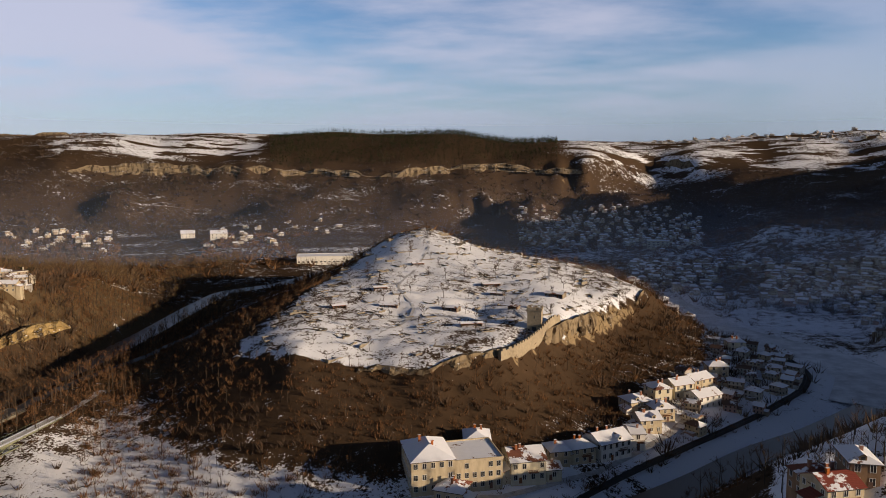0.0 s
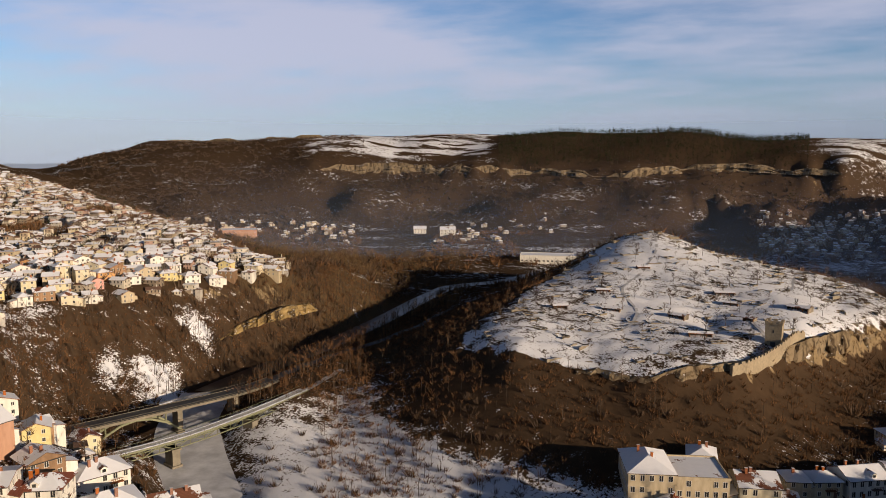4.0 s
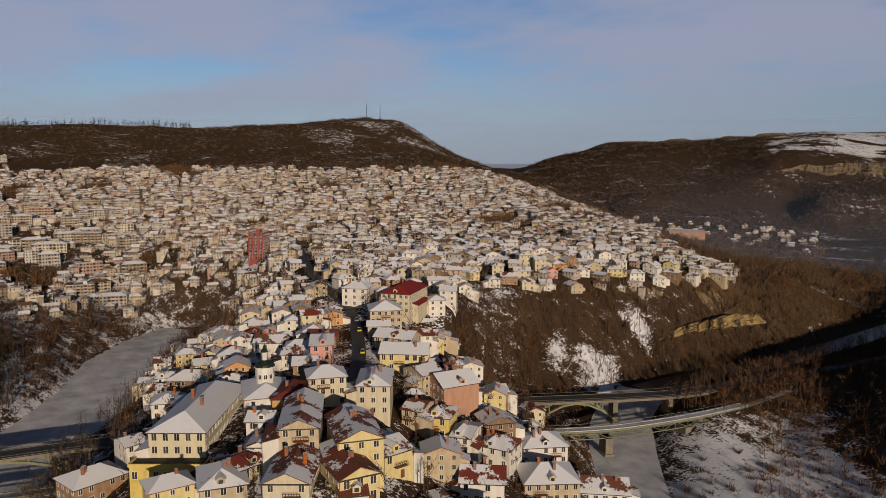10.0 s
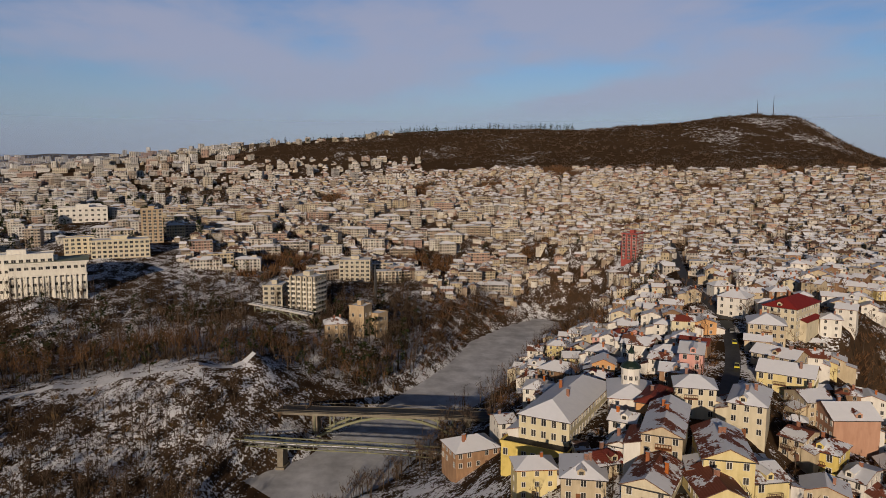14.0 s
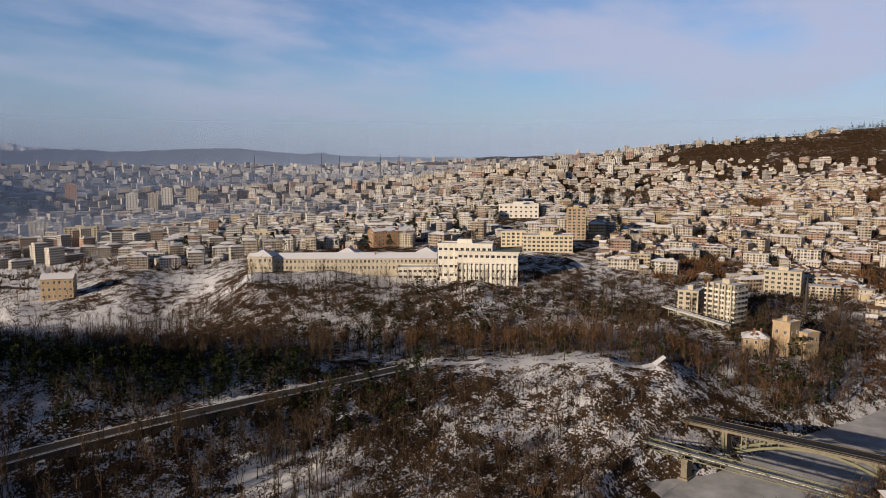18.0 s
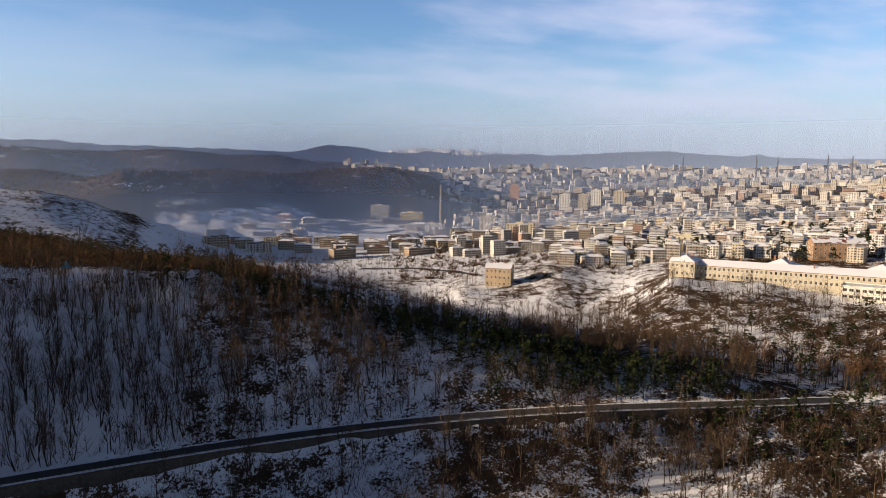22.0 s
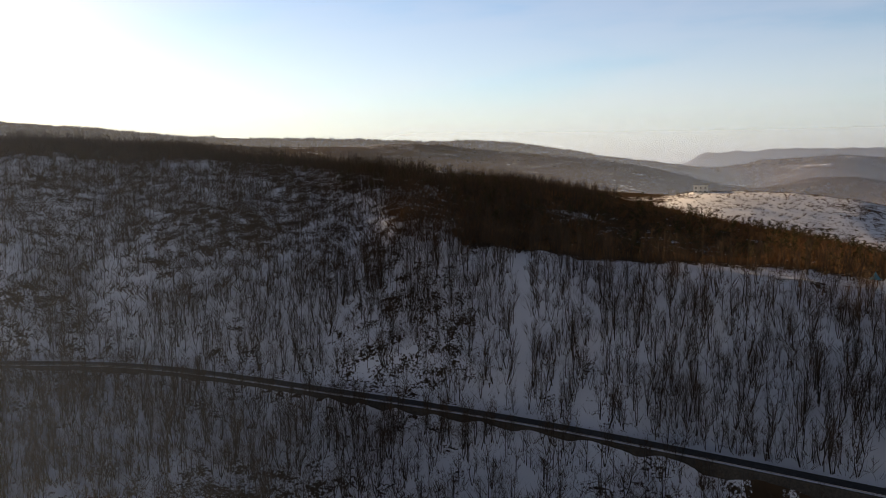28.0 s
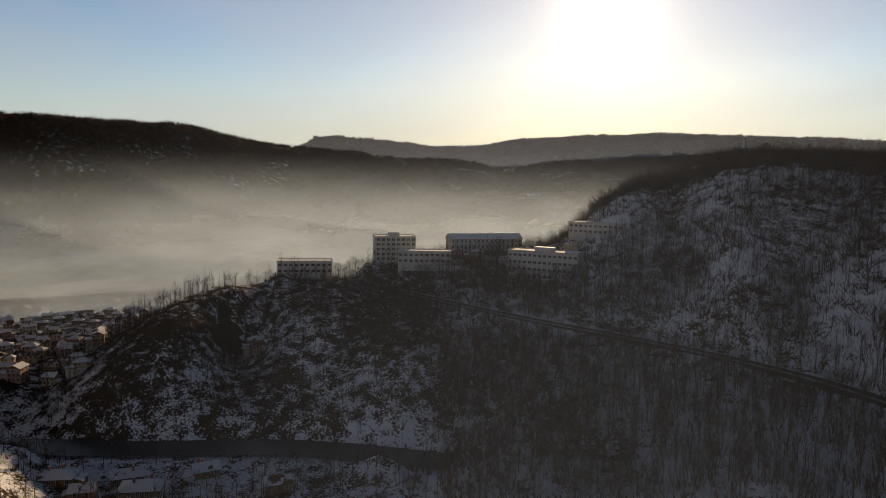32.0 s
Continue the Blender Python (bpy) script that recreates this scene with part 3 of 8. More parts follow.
LAND["hill_left"] = [(572, -211, 98.9), (586, -257, 118.6), (578, -308, 133.2), (557, -355, 140.1), (527, -397, 140.6), (474, -452, 135.8)]
LAND["hill_left_mid"] = [(484, -190, 73.9), (424, -225, 65.4), (361, -251, 59.2), (504, -244, 87.5)]
LAND["road_east"] = [(494, 21, 49.0), (475, -28, 45.0), (440, -58, 42.5), (401, -82, 40.5), (370, -125, 38.5), (347, -149, 37.0), (321, -170, 36.0)]
LAND["below_east"] = [(349, -24, 23.6), (324, -63, 18.2), (293, -101, 14.4), (257, -49, 10.9), (237, -102, 4.6), (284, -18, 13.0)]
LAND["campus"] = [(468, 38, 55.8), (460, 1, 53.2), (528, -40, 54.1), (549, -108, 58.3), (481, -136, 49.9), (473, -161, 58.8), (596, -233, 78.3)]
LAND["campus_front"] = [(470, 43, 51.5), (462, -20, 48.0), (436, -78, 44.5)]
LAND["campus_behind"] = [(632, 98, 39.1), (649, 27, 44.6), (678, -51, 49.6)]
LAND["nose_east"] = [(388, 98, 38.1), (422, 82, 44.0), (446, 63, 48.4)]
LAND["river_east"] = [(320, 145, 0.0), (311, 85, -0.0), (308, 25, 0.0), (298, -11, 0.0), (283, -46, 0.0)]
LAND["bank_east"] = [(348, 157, 3.0), (327, 89, 3.0), (320, 38, 4.0), (306, 1, 5.0), (344, 105, 24.5), (373, 73, 30.0)]
LAND["near_east"] = [(262, 100, 4.0), (263, 62, 4.0), (263, 22, 4.0), (258, -10, 3.0)]
LAND["flat_east"] = [(491, 212, 5.0), (522, 178, 5.0), (576, 133, 6.0), (638, 283, 5.0), (657, 223, 6.0), (744, 171, 8.0), (882, 329, 8)]
LAND["east_hill_far"] = [(1055, 458, 188), (1080, 395, 187), (1109, 306, 185), (1141, 258, 185), (1291, 150, 175), (1500, 5, 169), (1689, -192, 160), (1856, -406, 153)]
LAND["east_valley"] = [(844, 313, 53.8), (988, 153, 52), (1097, -83, 53)]
LAND["east_slope"] = [(938, 346, 119), (1137, 175, 116), (1396, -104, 104)]
LAND["snow_cap"] = [(2698, 92, 255), (2698, -95, 253), (2685, -284, 238), (2669, -410, 220)]
LAND["far_east"] = [(3436, -666, 252), (3360, -981, 289), (3218, -1377, 286), (3089, -1646, 281), (2984, -1830, 299), (2708, -2217, 275)]
LAND["valley_floor"] = [(-344, -1216, 6), (-358, -1017, 5), (-438, -986, 5), (-463, -885, 6), (-285, -851, 6.0), (-308, -758, 6.0), (-584, -1259, 6), (-558, -954, 8)]
LAND["town_street"] = [(-308, 166, 53.8), (-356, 183, 53.4), (-403, 200, 53.4), (-504, 245, 50.5), (-578, 276, 52.9)]
LAND["bank_brow"] = [(-281, -146, 22.5), (-291, -120, 23.0), (-298, -92, 23.5), (-304, -62, 24.0)]
LAND["bank_link"] = [(-346, -51, 21.5), (-368, -34, 20.5), (-390, -20, 19.0)]
LAND["ridge_link"] = [(108, -336, 76.8), (86, -340, 75.2), (69, -343, 74.2)]
LAND["campus_pad"] = [(500, -18, 58.8), (504, -38, 59.1), (507, -57, 58.8)]
LAND["campus_terrace"] = [(539, -80, 58.5), (537, -110, 60.1), (530, -138, 61.8)]

# pieces of the plan: bearing from, bearing to, distance from, distance to, how much
SNOW_ZONES = [(-34, 34, 150, 300, 0.60), (5, 34, 640, 1000, 0.27), (-34, -8, 250, 700, 0.56), (13, 27, 1850, 2550, 0.60), (-34, -8, 1850, 2900, 0.50),
              (174, 192, 780, 1080, 0.62), (132, 160, 400, 700, 0.50), (120, 172, 700, 1400, 0.78), (132, 262, 150, 250, 0.56), (132, 206, 250, 362, 0.66), (206, 262, 250, 380, 0.62), (82, 116, 330, 500, 0.46), (116, 132, 330, 500, 0.47), (40, 110, 430, 1100, 0.40),
              (240, 290, 220, 340, 0.42), (226, 262, 380, 600, 0.56), (192, 230, 380, 560, 0.46), (160, 206, 364, 660, 0.2), (206, 262, 200, 250, 0.46), (206, 262, 250, 400, 0.56), (100, 134, 190, 262, 0.56), (100, 130, 240, 420, 0.44), (262, 296, 330, 480, 0.44), (-34, -13, 262, 520, 0.70), (262, 298, 232, 318, 0.50), (262, 300, 800, 1400, 0.2), (26, 52, 330, 520, 0.20), (19, 34, 380, 640, 0.10), (112, 142, 392, 520, 0.66), (48, 80, 90, 420, 0.34), (205, 300, 1900, 4300, 0.12), (52, 64, 1300, 1600, 0.32),
              # bearings 133 to 168: snow thinned so that the shaded bank comes out darker
              (41, 43, 358, 392, 0.85), (44.6, 45.6, 372, 396, 0.8), (38, 39.4, 420, 442, 0.8), (-9, 13, 1690, 2330, 0.0), (192, 264, 600, 900, 0.26), (84, 100, 225, 335, 0.38), (100, 124, 225, 335, 0.44), (142, 152, 430, 620, 0.55), (133, 150, 225, 372, 0.42), (150, 168, 225, 372, 0.54), (112, 138, 400, 500, 0.46), (200, 201.2, 255, 335, 0.8)]
GRASS_ZONES = [(22, 36, 350, 900, 0.4), (28, 56, 330, 480, 0.12), (-34, 40, 900, 1400, 0.1)]
CLIFF_ZONES = [(-24, 24, 285, 520, 0.95), (-10, 34, 1550, 2050, 1.0), (30, 38, 430, 500, 0.8), (158, 172, 1250, 1560, 0.5), (24, 44, 2350, 2800, 0.25)]

# ---- the ground: one sheet out to the horizon ----
def quick_mesh(name, verts, faces, mats, slots=None, smooth=False):
    """A mesh from arrays; all faces have the same number of corners."""
    verts, faces = np.asarray(verts, np.float32), np.asarray(faces, np.int32)
    me = bpy.data.meshes.new(name)
    n, k = faces.shape
    me.vertices.add(len(verts)), me.loops.add(n * k), me.polygons.add(n)
    me.vertices.foreach_set("co", verts.ravel())
    me.loops.foreach_set("vertex_index", faces.ravel())
    me.polygons.foreach_set("loop_start", np.arange(0, n * k, k, dtype=np.int32))
    for m in mats:
        me.materials.append(m)
    if slots is not None:
        me.polygons.foreach_set("material_index", np.asarray(slots, np.int32))
    me.polygons.foreach_set("use_smooth", np.full(n, smooth))
    me.update(calc_edges=True)
    return me


def polar(x, y):
    return np.degrees(np.arctan2(-x, y)) % 360, np.hypot(x, y)


def dense(line, step):
    """The course with a point at every step metres."""
    out = []
    for a, b in zip(line, line[1:]):
        n = max(1, int(math.dist(a, b) / step))
        out += [tuple(a[i] + (b[i] - a[i]) * k / n for i in range(len(a))) for k in range(n)]
    return out + [line[-1]]


SCATTERED = {"mesa_top", "snow_field", "valley_flat", "east_town", "north_town", "north_snow_field", "spur_left", "spur_right", "park_low", "park_high",
             "near_bank", "peninsula_top", "hotel_ground", "hill_mid", "hill_left_mid", "below_east", "below_back", "campus", "bank_east", "near_east",
             "flat_east", "south_terrace", "south_flat_a", "river_bend_bank", "nose_tail", "valley_floor"}
# the unseen hill behind the lookout and the ground right under it
LAND["castle_hill"] = [(139, 98, 34), (199, 115, 40), (163, 163, 36), (243, 176, 42)]
LAND["castle_side"] = [(225, 100, 12), (110, 48, 18), (240, 60, 4), (300, 130, 12), (420, 60, 5), (130, 205, 24), (90, 130, 22)]
LAND["under"] = [(0, 90, 8), (-90, 40, 30), (-80, -30, 6), (0, -100, 2), (90, -60, 10), (70, 30, 30), (0, 0, 12), (-60, -140, 0), (40, -180, 0), (120, -190, 1)]
def arc(a0, a1, far, height, step=4):
    return [(-far * math.sin(radians(a)), far * math.cos(radians(a)), height) for a in range(a0, a1 + 1, step)]


# low ground behind the crests
LAND["hill_lee"] = arc(206, 238, 860, 55) + arc(242, 262, 760, 24)
LAND["south_gap"] = arc(154, 190, 3350, 110) + arc(158, 190, 2950, 130)
LAND["slope_low"] = arc(198, 210, 289, 34, 3)
LAND["hill_lee_foot"] = arc(226, 262, 1000, 16)
LAND["mist_valley"] = arc(262, 298, 620, 8) + arc(262, 298, 780, 8)
LAND["mist_valley_far"] = arc(270, 298, 880, 14) + arc(246, 266, 1150, 14)
LAND["east_hill_lee"] = arc(268, 300, 1900, 90)
# unseen hills outside the view, raised to throw shade over the valley village
LAND["east_hill_end"] = arc(296, 318, 1150, 205)
LAND["shade_ridge"] = [(440, 250, 66), (490, 360, 80), (560, 500, 92), (640, 660, 112), (760, 840, 150), (930, 1040, 190), (1150, 1290, 205)]
LAND["rim_of_view"] = [(-4900 * math.sin(radians(a)), 4900 * math.cos(radians(a)), 120) for a in range(0, 360, 12)]
SCATTERED |= {"castle_hill", "castle_side", "under"}

marks = []
for kind, course in LAND.items():
    far = math.hypot(course[0][0], course[0][1])
    marks += course if kind in SCATTERED else dense(course, max(15, far * 0.028))
marks = np.array(marks, float)


def warp(x, y):
    """Plan to a map whose scale grows with the distance, so that near ground keeps its detail."""
    r = np.hypot(x, y)
    k = np.log1p(r / 60.0) / np.maximum(r, 1e-6)
    return x * k, y * k


MX, MY = warp(marks[:, 0], marks[:, 1])
gap = np.hypot(MX[:, None] - MX, MY[:, None] - MY)
one = np.ones((len(marks), 1))
system = np.block([[-gap + 0.004 * np.eye(len(marks)), one], [one.T, np.zeros((1, 1))]])
weights = np.linalg.solve(system, np.append(marks[:, 2], 0.0))


def lie(x, y):
    """Height of the smooth ground."""
    x, y = np.atleast_1d(np.asarray(x, float)), np.atleast_1d(np.asarray(y, float))
    out = np.empty(len(x))
    for i in range(0, len(x), 20000):
        u, v = warp(x[i:i + 20000], y[i:i + 20000])
        out[i:i + 20000] = -np.hypot(u[:, None] - MX, v[:, None] - MY) @ weights[:-1] + weights[-1]
    return out


def off_course(x, y, line):
    """Distance in plan to a course, and how far along it the nearest point lies (in pieces)."""
    x, y = np.asarray(x, float), np.asarray(y, float)
    best, along = np.full(x.shape, 1e9), np.zeros(x.shape)
    for i, (a, b) in enumerate(zip(line, line[1:])):
        dx, dy = b[0] - a[0], b[1] - a[1]
        k = np.clip(((x - a[0]) * dx + (y - a[1]) * dy) / (dx * dx + dy * dy + 1e-9), 0, 1)
        d = np.hypot(x - a[0] - k * dx, y - a[1] - k * dy)
        near = d < best
        best, along = np.where(near, d, best), np.where(near, i + k, along)
    return best, along


# the river loops round the spur and back past the lookout
RIVERS = [(LAND["river_loop"], 13), (LAND["river_near"], 5), (LAND["river_north"][:4], 8), (LAND["river_north"][3:], 6.5), (LAND["river_south"], 16), (LAND["river_east"], 7)]


def softened(line, step, rounds):
    pts = np.array(dense(line, step), float)
    for _ in range(rounds):
        pts[1:-1] = (pts[:-2] + pts[1:-1] * 2 + pts[2:]) / 4
    return [tuple(p) for p in pts]


# the hillside road runs below the ridge, the street along the back of the spur
bends = sorted(LAND["road_east"] + LAND["road_back"] + LAND["road_mid"][:-1] + LAND["road_low"][2:], key=lambda p: -(math.degrees(math.atan2(-p[0], p[1])) % 360))
HILL_ROAD = softened(bends, 12, 14)
STREET = softened(LAND["spur_street"], 8, 4)
TOWN_STREET = softened([LAND["spur_street"][-1]] + LAND["town_street"], 12, 6)
ROADS = [(HILL_ROAD, 4.6), (STREET, 3.2), (TOWN_STREET, 3.4)]


def hashed(x, y, k):
    """Smooth noise in plan from a few crossed waves of random way and phase."""
    rng = np.random.default_rng(k)
    out = np.zeros_like(x)
    for octave in range(7):
        a, ph, w = rng.uniform(0, 6.283, 3), rng.uniform(0, 6.283, 3), 0.55 ** octave
        f = 1.9 ** octave
        out += w * (np.sin((x * np.cos(a[0]) + y * np.sin(a[0])) * f + ph[0]) * np.sin((x * np.cos(a[1]) + y * np.sin(a[1])) * f * 1.31 + ph[1])
                    + 0.5 * np.sin((x * np.cos(a[2]) + y * np.sin(a[2])) * f * 0.77 + ph[2]))
    return out


def land(x, y):
    """Height of the finished ground."""
    x, y = np.atleast_1d(np.asarray(x, float)), np.atleast_1d(np.asarray(y, float))
    z, r = lie(x, y), np.hypot(x, y)
    wild = np.clip((r - 60) / 300, 0.15, 1) * np.where(z > 4, 1, 0.25)
    z = z + wild * (0.55 * hashed(x / 24, y / 24, 3) + np.clip((r - 900) / 900, 0, 1) * np.clip((4000 - r) / 1000, 0.3, 1) * 7 * hashed(x / 150, y / 150, 4))
    z = z + np.clip((r - 300) / 20, 0, 1) * np.clip((640 - r) / 40, 0, 1) * np.clip((np.cos(np.arctan2(-x, y)) - 0.93) / 0.03, 0, 1) * np.clip((z - 28) / 3, 0, 1) * 0.45 * hashed(x / 6, y / 6, 5)
    z = z + 13 * hashed(x / 75, y / 280, 14) * np.clip((r - 1050) / 150, 0, 1) * np.clip((1620 - r) / 120, 0, 1) * np.clip((np.cos(np.arctan2(-x, y)) - 0.72) / 0.05, 0, 1) * np.clip((z - 14) / 20, 0, 1)
    for line, half in ROADS:
        d, k = off_course(x, y, line)
        level = np.interp(k, np.arange(len(line)), [p[2] for p in line])
        bank = np.where((r < np.interp(k, np.arange(len(line)), [math.hypot(p[0], p[1]) for p in line])) & (len(line) > 60), 1.5, np.where(len(line) > 60, 17.0, 9.0))
        near = np.clip((d - half) / bank, 0, 1)
        z = np.where(d < half + bank, level * (1 - near) + z * near, z)
    shore = np.full(x.shape, 1e9)
    for line, half in RIVERS:
        shore = np.minimum(shore, off_course(x, y, line)[0] - half)
    z = np.maximum(z, 0.8)
    reach = 14 + 1.3 * np.clip(z - 8, 0, 30)
    bank = np.clip(shore / reach, 0, 1)
    z = np.where(shore < 0, -1.2, np.where(shore < reach, -1.2 + bank * bank * (3 - 2 * bank) * (np.maximum(z, 1.5) + 1.2), z))
    return z


TURNS = np.arange(0, 360, 0.5)
RINGS = np.sort(np.concatenate([70 * (4920 / 70) ** (np.arange(211) / 210), np.arange(290, 322, 2.0), np.arange(325, 470, 4.0), np.arange(1610, 1790, 10.0)]))
gx, gy = -np.outer(RINGS, np.sin(np.radians(TURNS))), np.outer(RINGS, np.cos(np.radians(TURNS)))
gz = land(gx.ravel(), gy.ravel()).reshape(gx.shape)


def slope_of(gz):
    d_r = np.gradient(gz, axis=0) / np.gradient(RINGS)[:, None]
    d_a = (np.roll(gz, -1, 1) - np.roll(gz, 1, 1)) / (2 * np.radians(0.5) * RINGS[:, None])
    return np.hypot(d_r, d_a)


steepness = slope_of(gz)
ga, gr = np.broadcast_to(TURNS, gx.shape), np.broadcast_to(RINGS[:, None], gx.shape)


RAGGED_A = ga + 1.6 * hashed(gx / (20 + gr / 12), gy / (20 + gr / 12), 8)
RAGGED_R = gr * (1 + 0.025 * hashed(gx / (20 + gr / 12), gy / (20 + gr / 12), 9))


def sector(a0, a1, r0, r1, soft=2.0):
    """1 inside a piece of the plan between two bearings and two distances, with soft edges."""
    mid, half = (a0 + a1) / 2, (a1 - a0) / 2
    ga, gr = RAGGED_A, RAGGED_R
    da = np.abs((ga - mid + 180) % 360 - 180)
    return np.clip((half - da) / soft + 0.5, 0, 1) * np.clip((gr / r0 - 1) / 0.04 + 0.5, 0, 1) * np.clip((1 - gr / r1) / 0.04 + 0.5, 0, 1)


def inside(line):
    """1 inside the closed outline."""
    hit = np.zeros(gx.shape, bool)
    for (x0, y0, *_), (x1, y1, *_) in zip(line, line[1:] + line[:1]):
        cross = (y0 > gy) != (y1 > gy)
        hit ^= cross & (gx < (x1 - x0) * (gy - y0) / (y1 - y0 + 1e-9) + x0)
    return hit.astype(float)


MESA = LAND["mesa_rim_front"] + LAND["mesa_rim_back"][::-1]
snow = np.where(gr > 1050, 0.22, 0.40)
for a0, a1, r0, r1, much in SNOW_ZONES:
    k = sector(a0, a1, r0, r1)
    snow = snow * (1 - k) + much * k
on_mesa = inside(MESA)
snow = np.where(on_mesa > 0, 0.56, snow)
slopes = ((ga < 26) | (ga > 334)) & (gr < 560) & (gz > 7.5) & (on_mesa == 0)
snow = np.where(slopes, np.clip(0.34 - (gz - 7.5) * 0.03, 0.12, 0.34), snow)
rock = np.zeros(gx.shape)
for a0, a1, r0, r1, least in CLIFF_ZONES:
    rock = np.maximum(rock, sector(a0, a1, r0, r1) * np.clip((steepness - least) / 0.3, 0, 1))
grass = np.zeros(gx.shape)
for a0, a1, r0, r1, much in GRASS_ZONES:
    k = sector(a0, a1, r0, r1)
    grass = grass * (1 - k) + much * k
field = np.clip((gr - 1100) / 300, 0, 1)

rings, turns = gx.shape
ring, turn = np.meshgrid(np.arange(rings - 1), np.arange(turns), indexing="ij")
a, b = ring * turns + turn, ring * turns + (turn + 1) % turns
quads = np.stack([a, b, b + turns, a + turns], -1).reshape(-1, 4)
hub = len(gx.ravel())
me = quick_mesh("ground", np.stack([gx.ravel(), gy.ravel(), gz.ravel()], 1), quads, [M_GROUND], smooth=True)
for tag, values in (("snow", snow), ("rock", rock), ("grass", grass), ("field", field)):
    me.attributes.new(tag, "FLOAT", "POINT").data.foreach_set("value", np.ascontiguousarray(values, np.float32).ravel())
ground = tagged(new("ground", me), "snow-patched winter hills, fields and river banks", "ground", kind="structure")
me = quick_mesh("ground_below", np.concatenate([np.stack([gx[0], gy[0], gz[0]], 1), [[0, 0, 10]]]),
                [(i, (i + 1) % turns, turns) for i in range(turns)], [M_GROUND], smooth=True)
for tag, much in (("snow", 0.5), ("rock", 0.0), ("grass", 0.0), ("field", 0.0)):
    me.attributes.new(tag, "FLOAT", "POINT").data.foreach_set("value", np.full(turns + 1, much, np.float32))
tagged(new("ground_below", me), "patchy snow on level ground", "ground", kind="structure")


def ribbon(line, half, lift, step=6.0, over=None):
    """Vertices and quads of a strip along a course."""
    pts = np.array(dense([(p[0], p[1]) for p in line], step))
    for _ in range(6):
        pts[1:-1] = (pts[:-2] + pts[1:-1] * 2 + pts[2:]) / 4
    way = np.gradient(pts, axis=0)
    way /= np.linalg.norm(way, axis=1)[:, None]
    side = np.stack([-way[:, 1], way[:, 0]], 1)
    z = np.full(len(pts), lift) if over is None else over(pts) + lift
    v = np.concatenate([np.column_stack([pts + side * half, z]), np.column_stack([pts - side * half, z])])
    n = len(pts)
    return v, np.array([(i, i + n, i + n + 1, i + 1) for i in range(n - 1)]), pts, side


for line, half in RIVERS:
    v, f, _, _ = ribbon(line, half + (2 if half < 7.5 else 6), 0.0)
    tagged(new("river", quick_mesh("river", v, f, [M_WATER if half < 7.5 else M_ICE])), "dark open river between snowy banks" if half < 7.5 else "frozen river under thin grey snow", "river", kind="structure")


def cliff_band(name, label, rim, foot, rough, step, mat, seed):
    """A rock face between a rim and a foot: ledges, ribs and clefts in real depth."""
    a, b = np.array(dense(rim, step)), np.array(dense(foot, step))
    n = len(a)
    ends = np.linspace(0, len(b) - 1, n)
    b = np.stack([np.interp(ends, np.arange(len(b)), b[:, i]) for i in range(3)], 1)
    b[:, 2] -= 3.0
    run = np.arange(n) * step
    tall = np.clip(0.9 + 0.35 * hashed(run / (22 + step * 3), run * 0, seed + 5), 0.25, 1.1) * np.clip(np.minimum(run, run[-1] - run) / (4 * step), 0.05, 1)
    a = b + (a - b) * tall[:, None]
    rows = 9
    grid = np.stack([b + (a - b) * (k / (rows - 1)) for k in range(rows)], 1)
    out = (b - a)[:, :2]
    out /= np.linalg.norm(out, axis=1)[:, None] + 1e-9
    u = np.arange(n) * step
    for k in range(rows):
        ledge = hashed(u / (step * 2.5), np.full(n, k * 1.7), seed) + 0.7 * hashed(u / (step * 9), np.full(n, k * 0.3), seed + 1)
        bulge = rough * (0.35 + 0.5 * ledge + 0.55 * hashed(u / (step * 1.6), np.zeros(n), seed + 6)) * (1.0 if 0 < k < rows - 1 else 0.3)
        grid[:, k, :2] += out * np.maximum(bulge, -rough * 0.4)[:, None]
        grid[:, k, 2] += rough * 0.12 * hashed(u / (step * 3), np.full(n, k * 2.9), seed + 2)
    top = grid[:, -1].copy()
    top[:, :2] -= out * rough * 1.6
    top[:, 2] -= rough * 0.1
    grid = np.concatenate([grid, top[:, None]], 1)
    rows += 1
    i, k = np.meshgrid(np.arange(n - 1), np.arange(rows - 1), indexing="ij")
    q = np.stack([i * rows + k, (i + 1) * rows + k, (i + 1) * rows + k + 1, i * rows + k + 1], -1).reshape(-1, 4)
    tagged(new(name, quick_mesh(name, grid.reshape(-1, 3), q, [mat])), label, "cliff", kind="structure")


def rock_face(name="weathered_limestone", low=(0.14, 0.106, 0.066), high=(0.31, 0.24, 0.15)):
    m, p = material(name)
    where = place(p)
    layers = p.noise(1.0, 5, 0.65, p.add("ShaderNodeMapping", {"Vector": where, "Scale": (0.05, 0.05, 0.55)}).outputs[0])
    clefts = p.noise(1.0, 5, 0.7, p.add("ShaderNodeMapping", {"Vector": where, "Scale": (0.16, 0.16, 0.02)}).outputs[0])
    grain = p.noise(0.8, 5, 0.6, where)
    colour = p.mix(layers, low, high)
    colour = p.mix(p.ramp(clefts, 0.47, 0.62), colour, (0.06, 0.043, 0.027))
    colour = p.mix(p.math("MULTIPLY", p.ramp(grain, 0.58, 0.70), 0.6), colour, (0.12, 0.09, 0.05))
    up = p.add("ShaderNodeSeparateXYZ", {0: p.add("ShaderNodeNewGeometry").outputs["True Normal"]}).outputs[2]
    colour = p.mix(p.math("MULTIPLY", p.ramp(up, 0.72, 0.9), p.ramp(grain, 0.58, 0.66)), colour, SNOW)
    return finish(m, p, colour, 0.95, p.math("ADD", layers, grain), 0.6, spec=0.0)


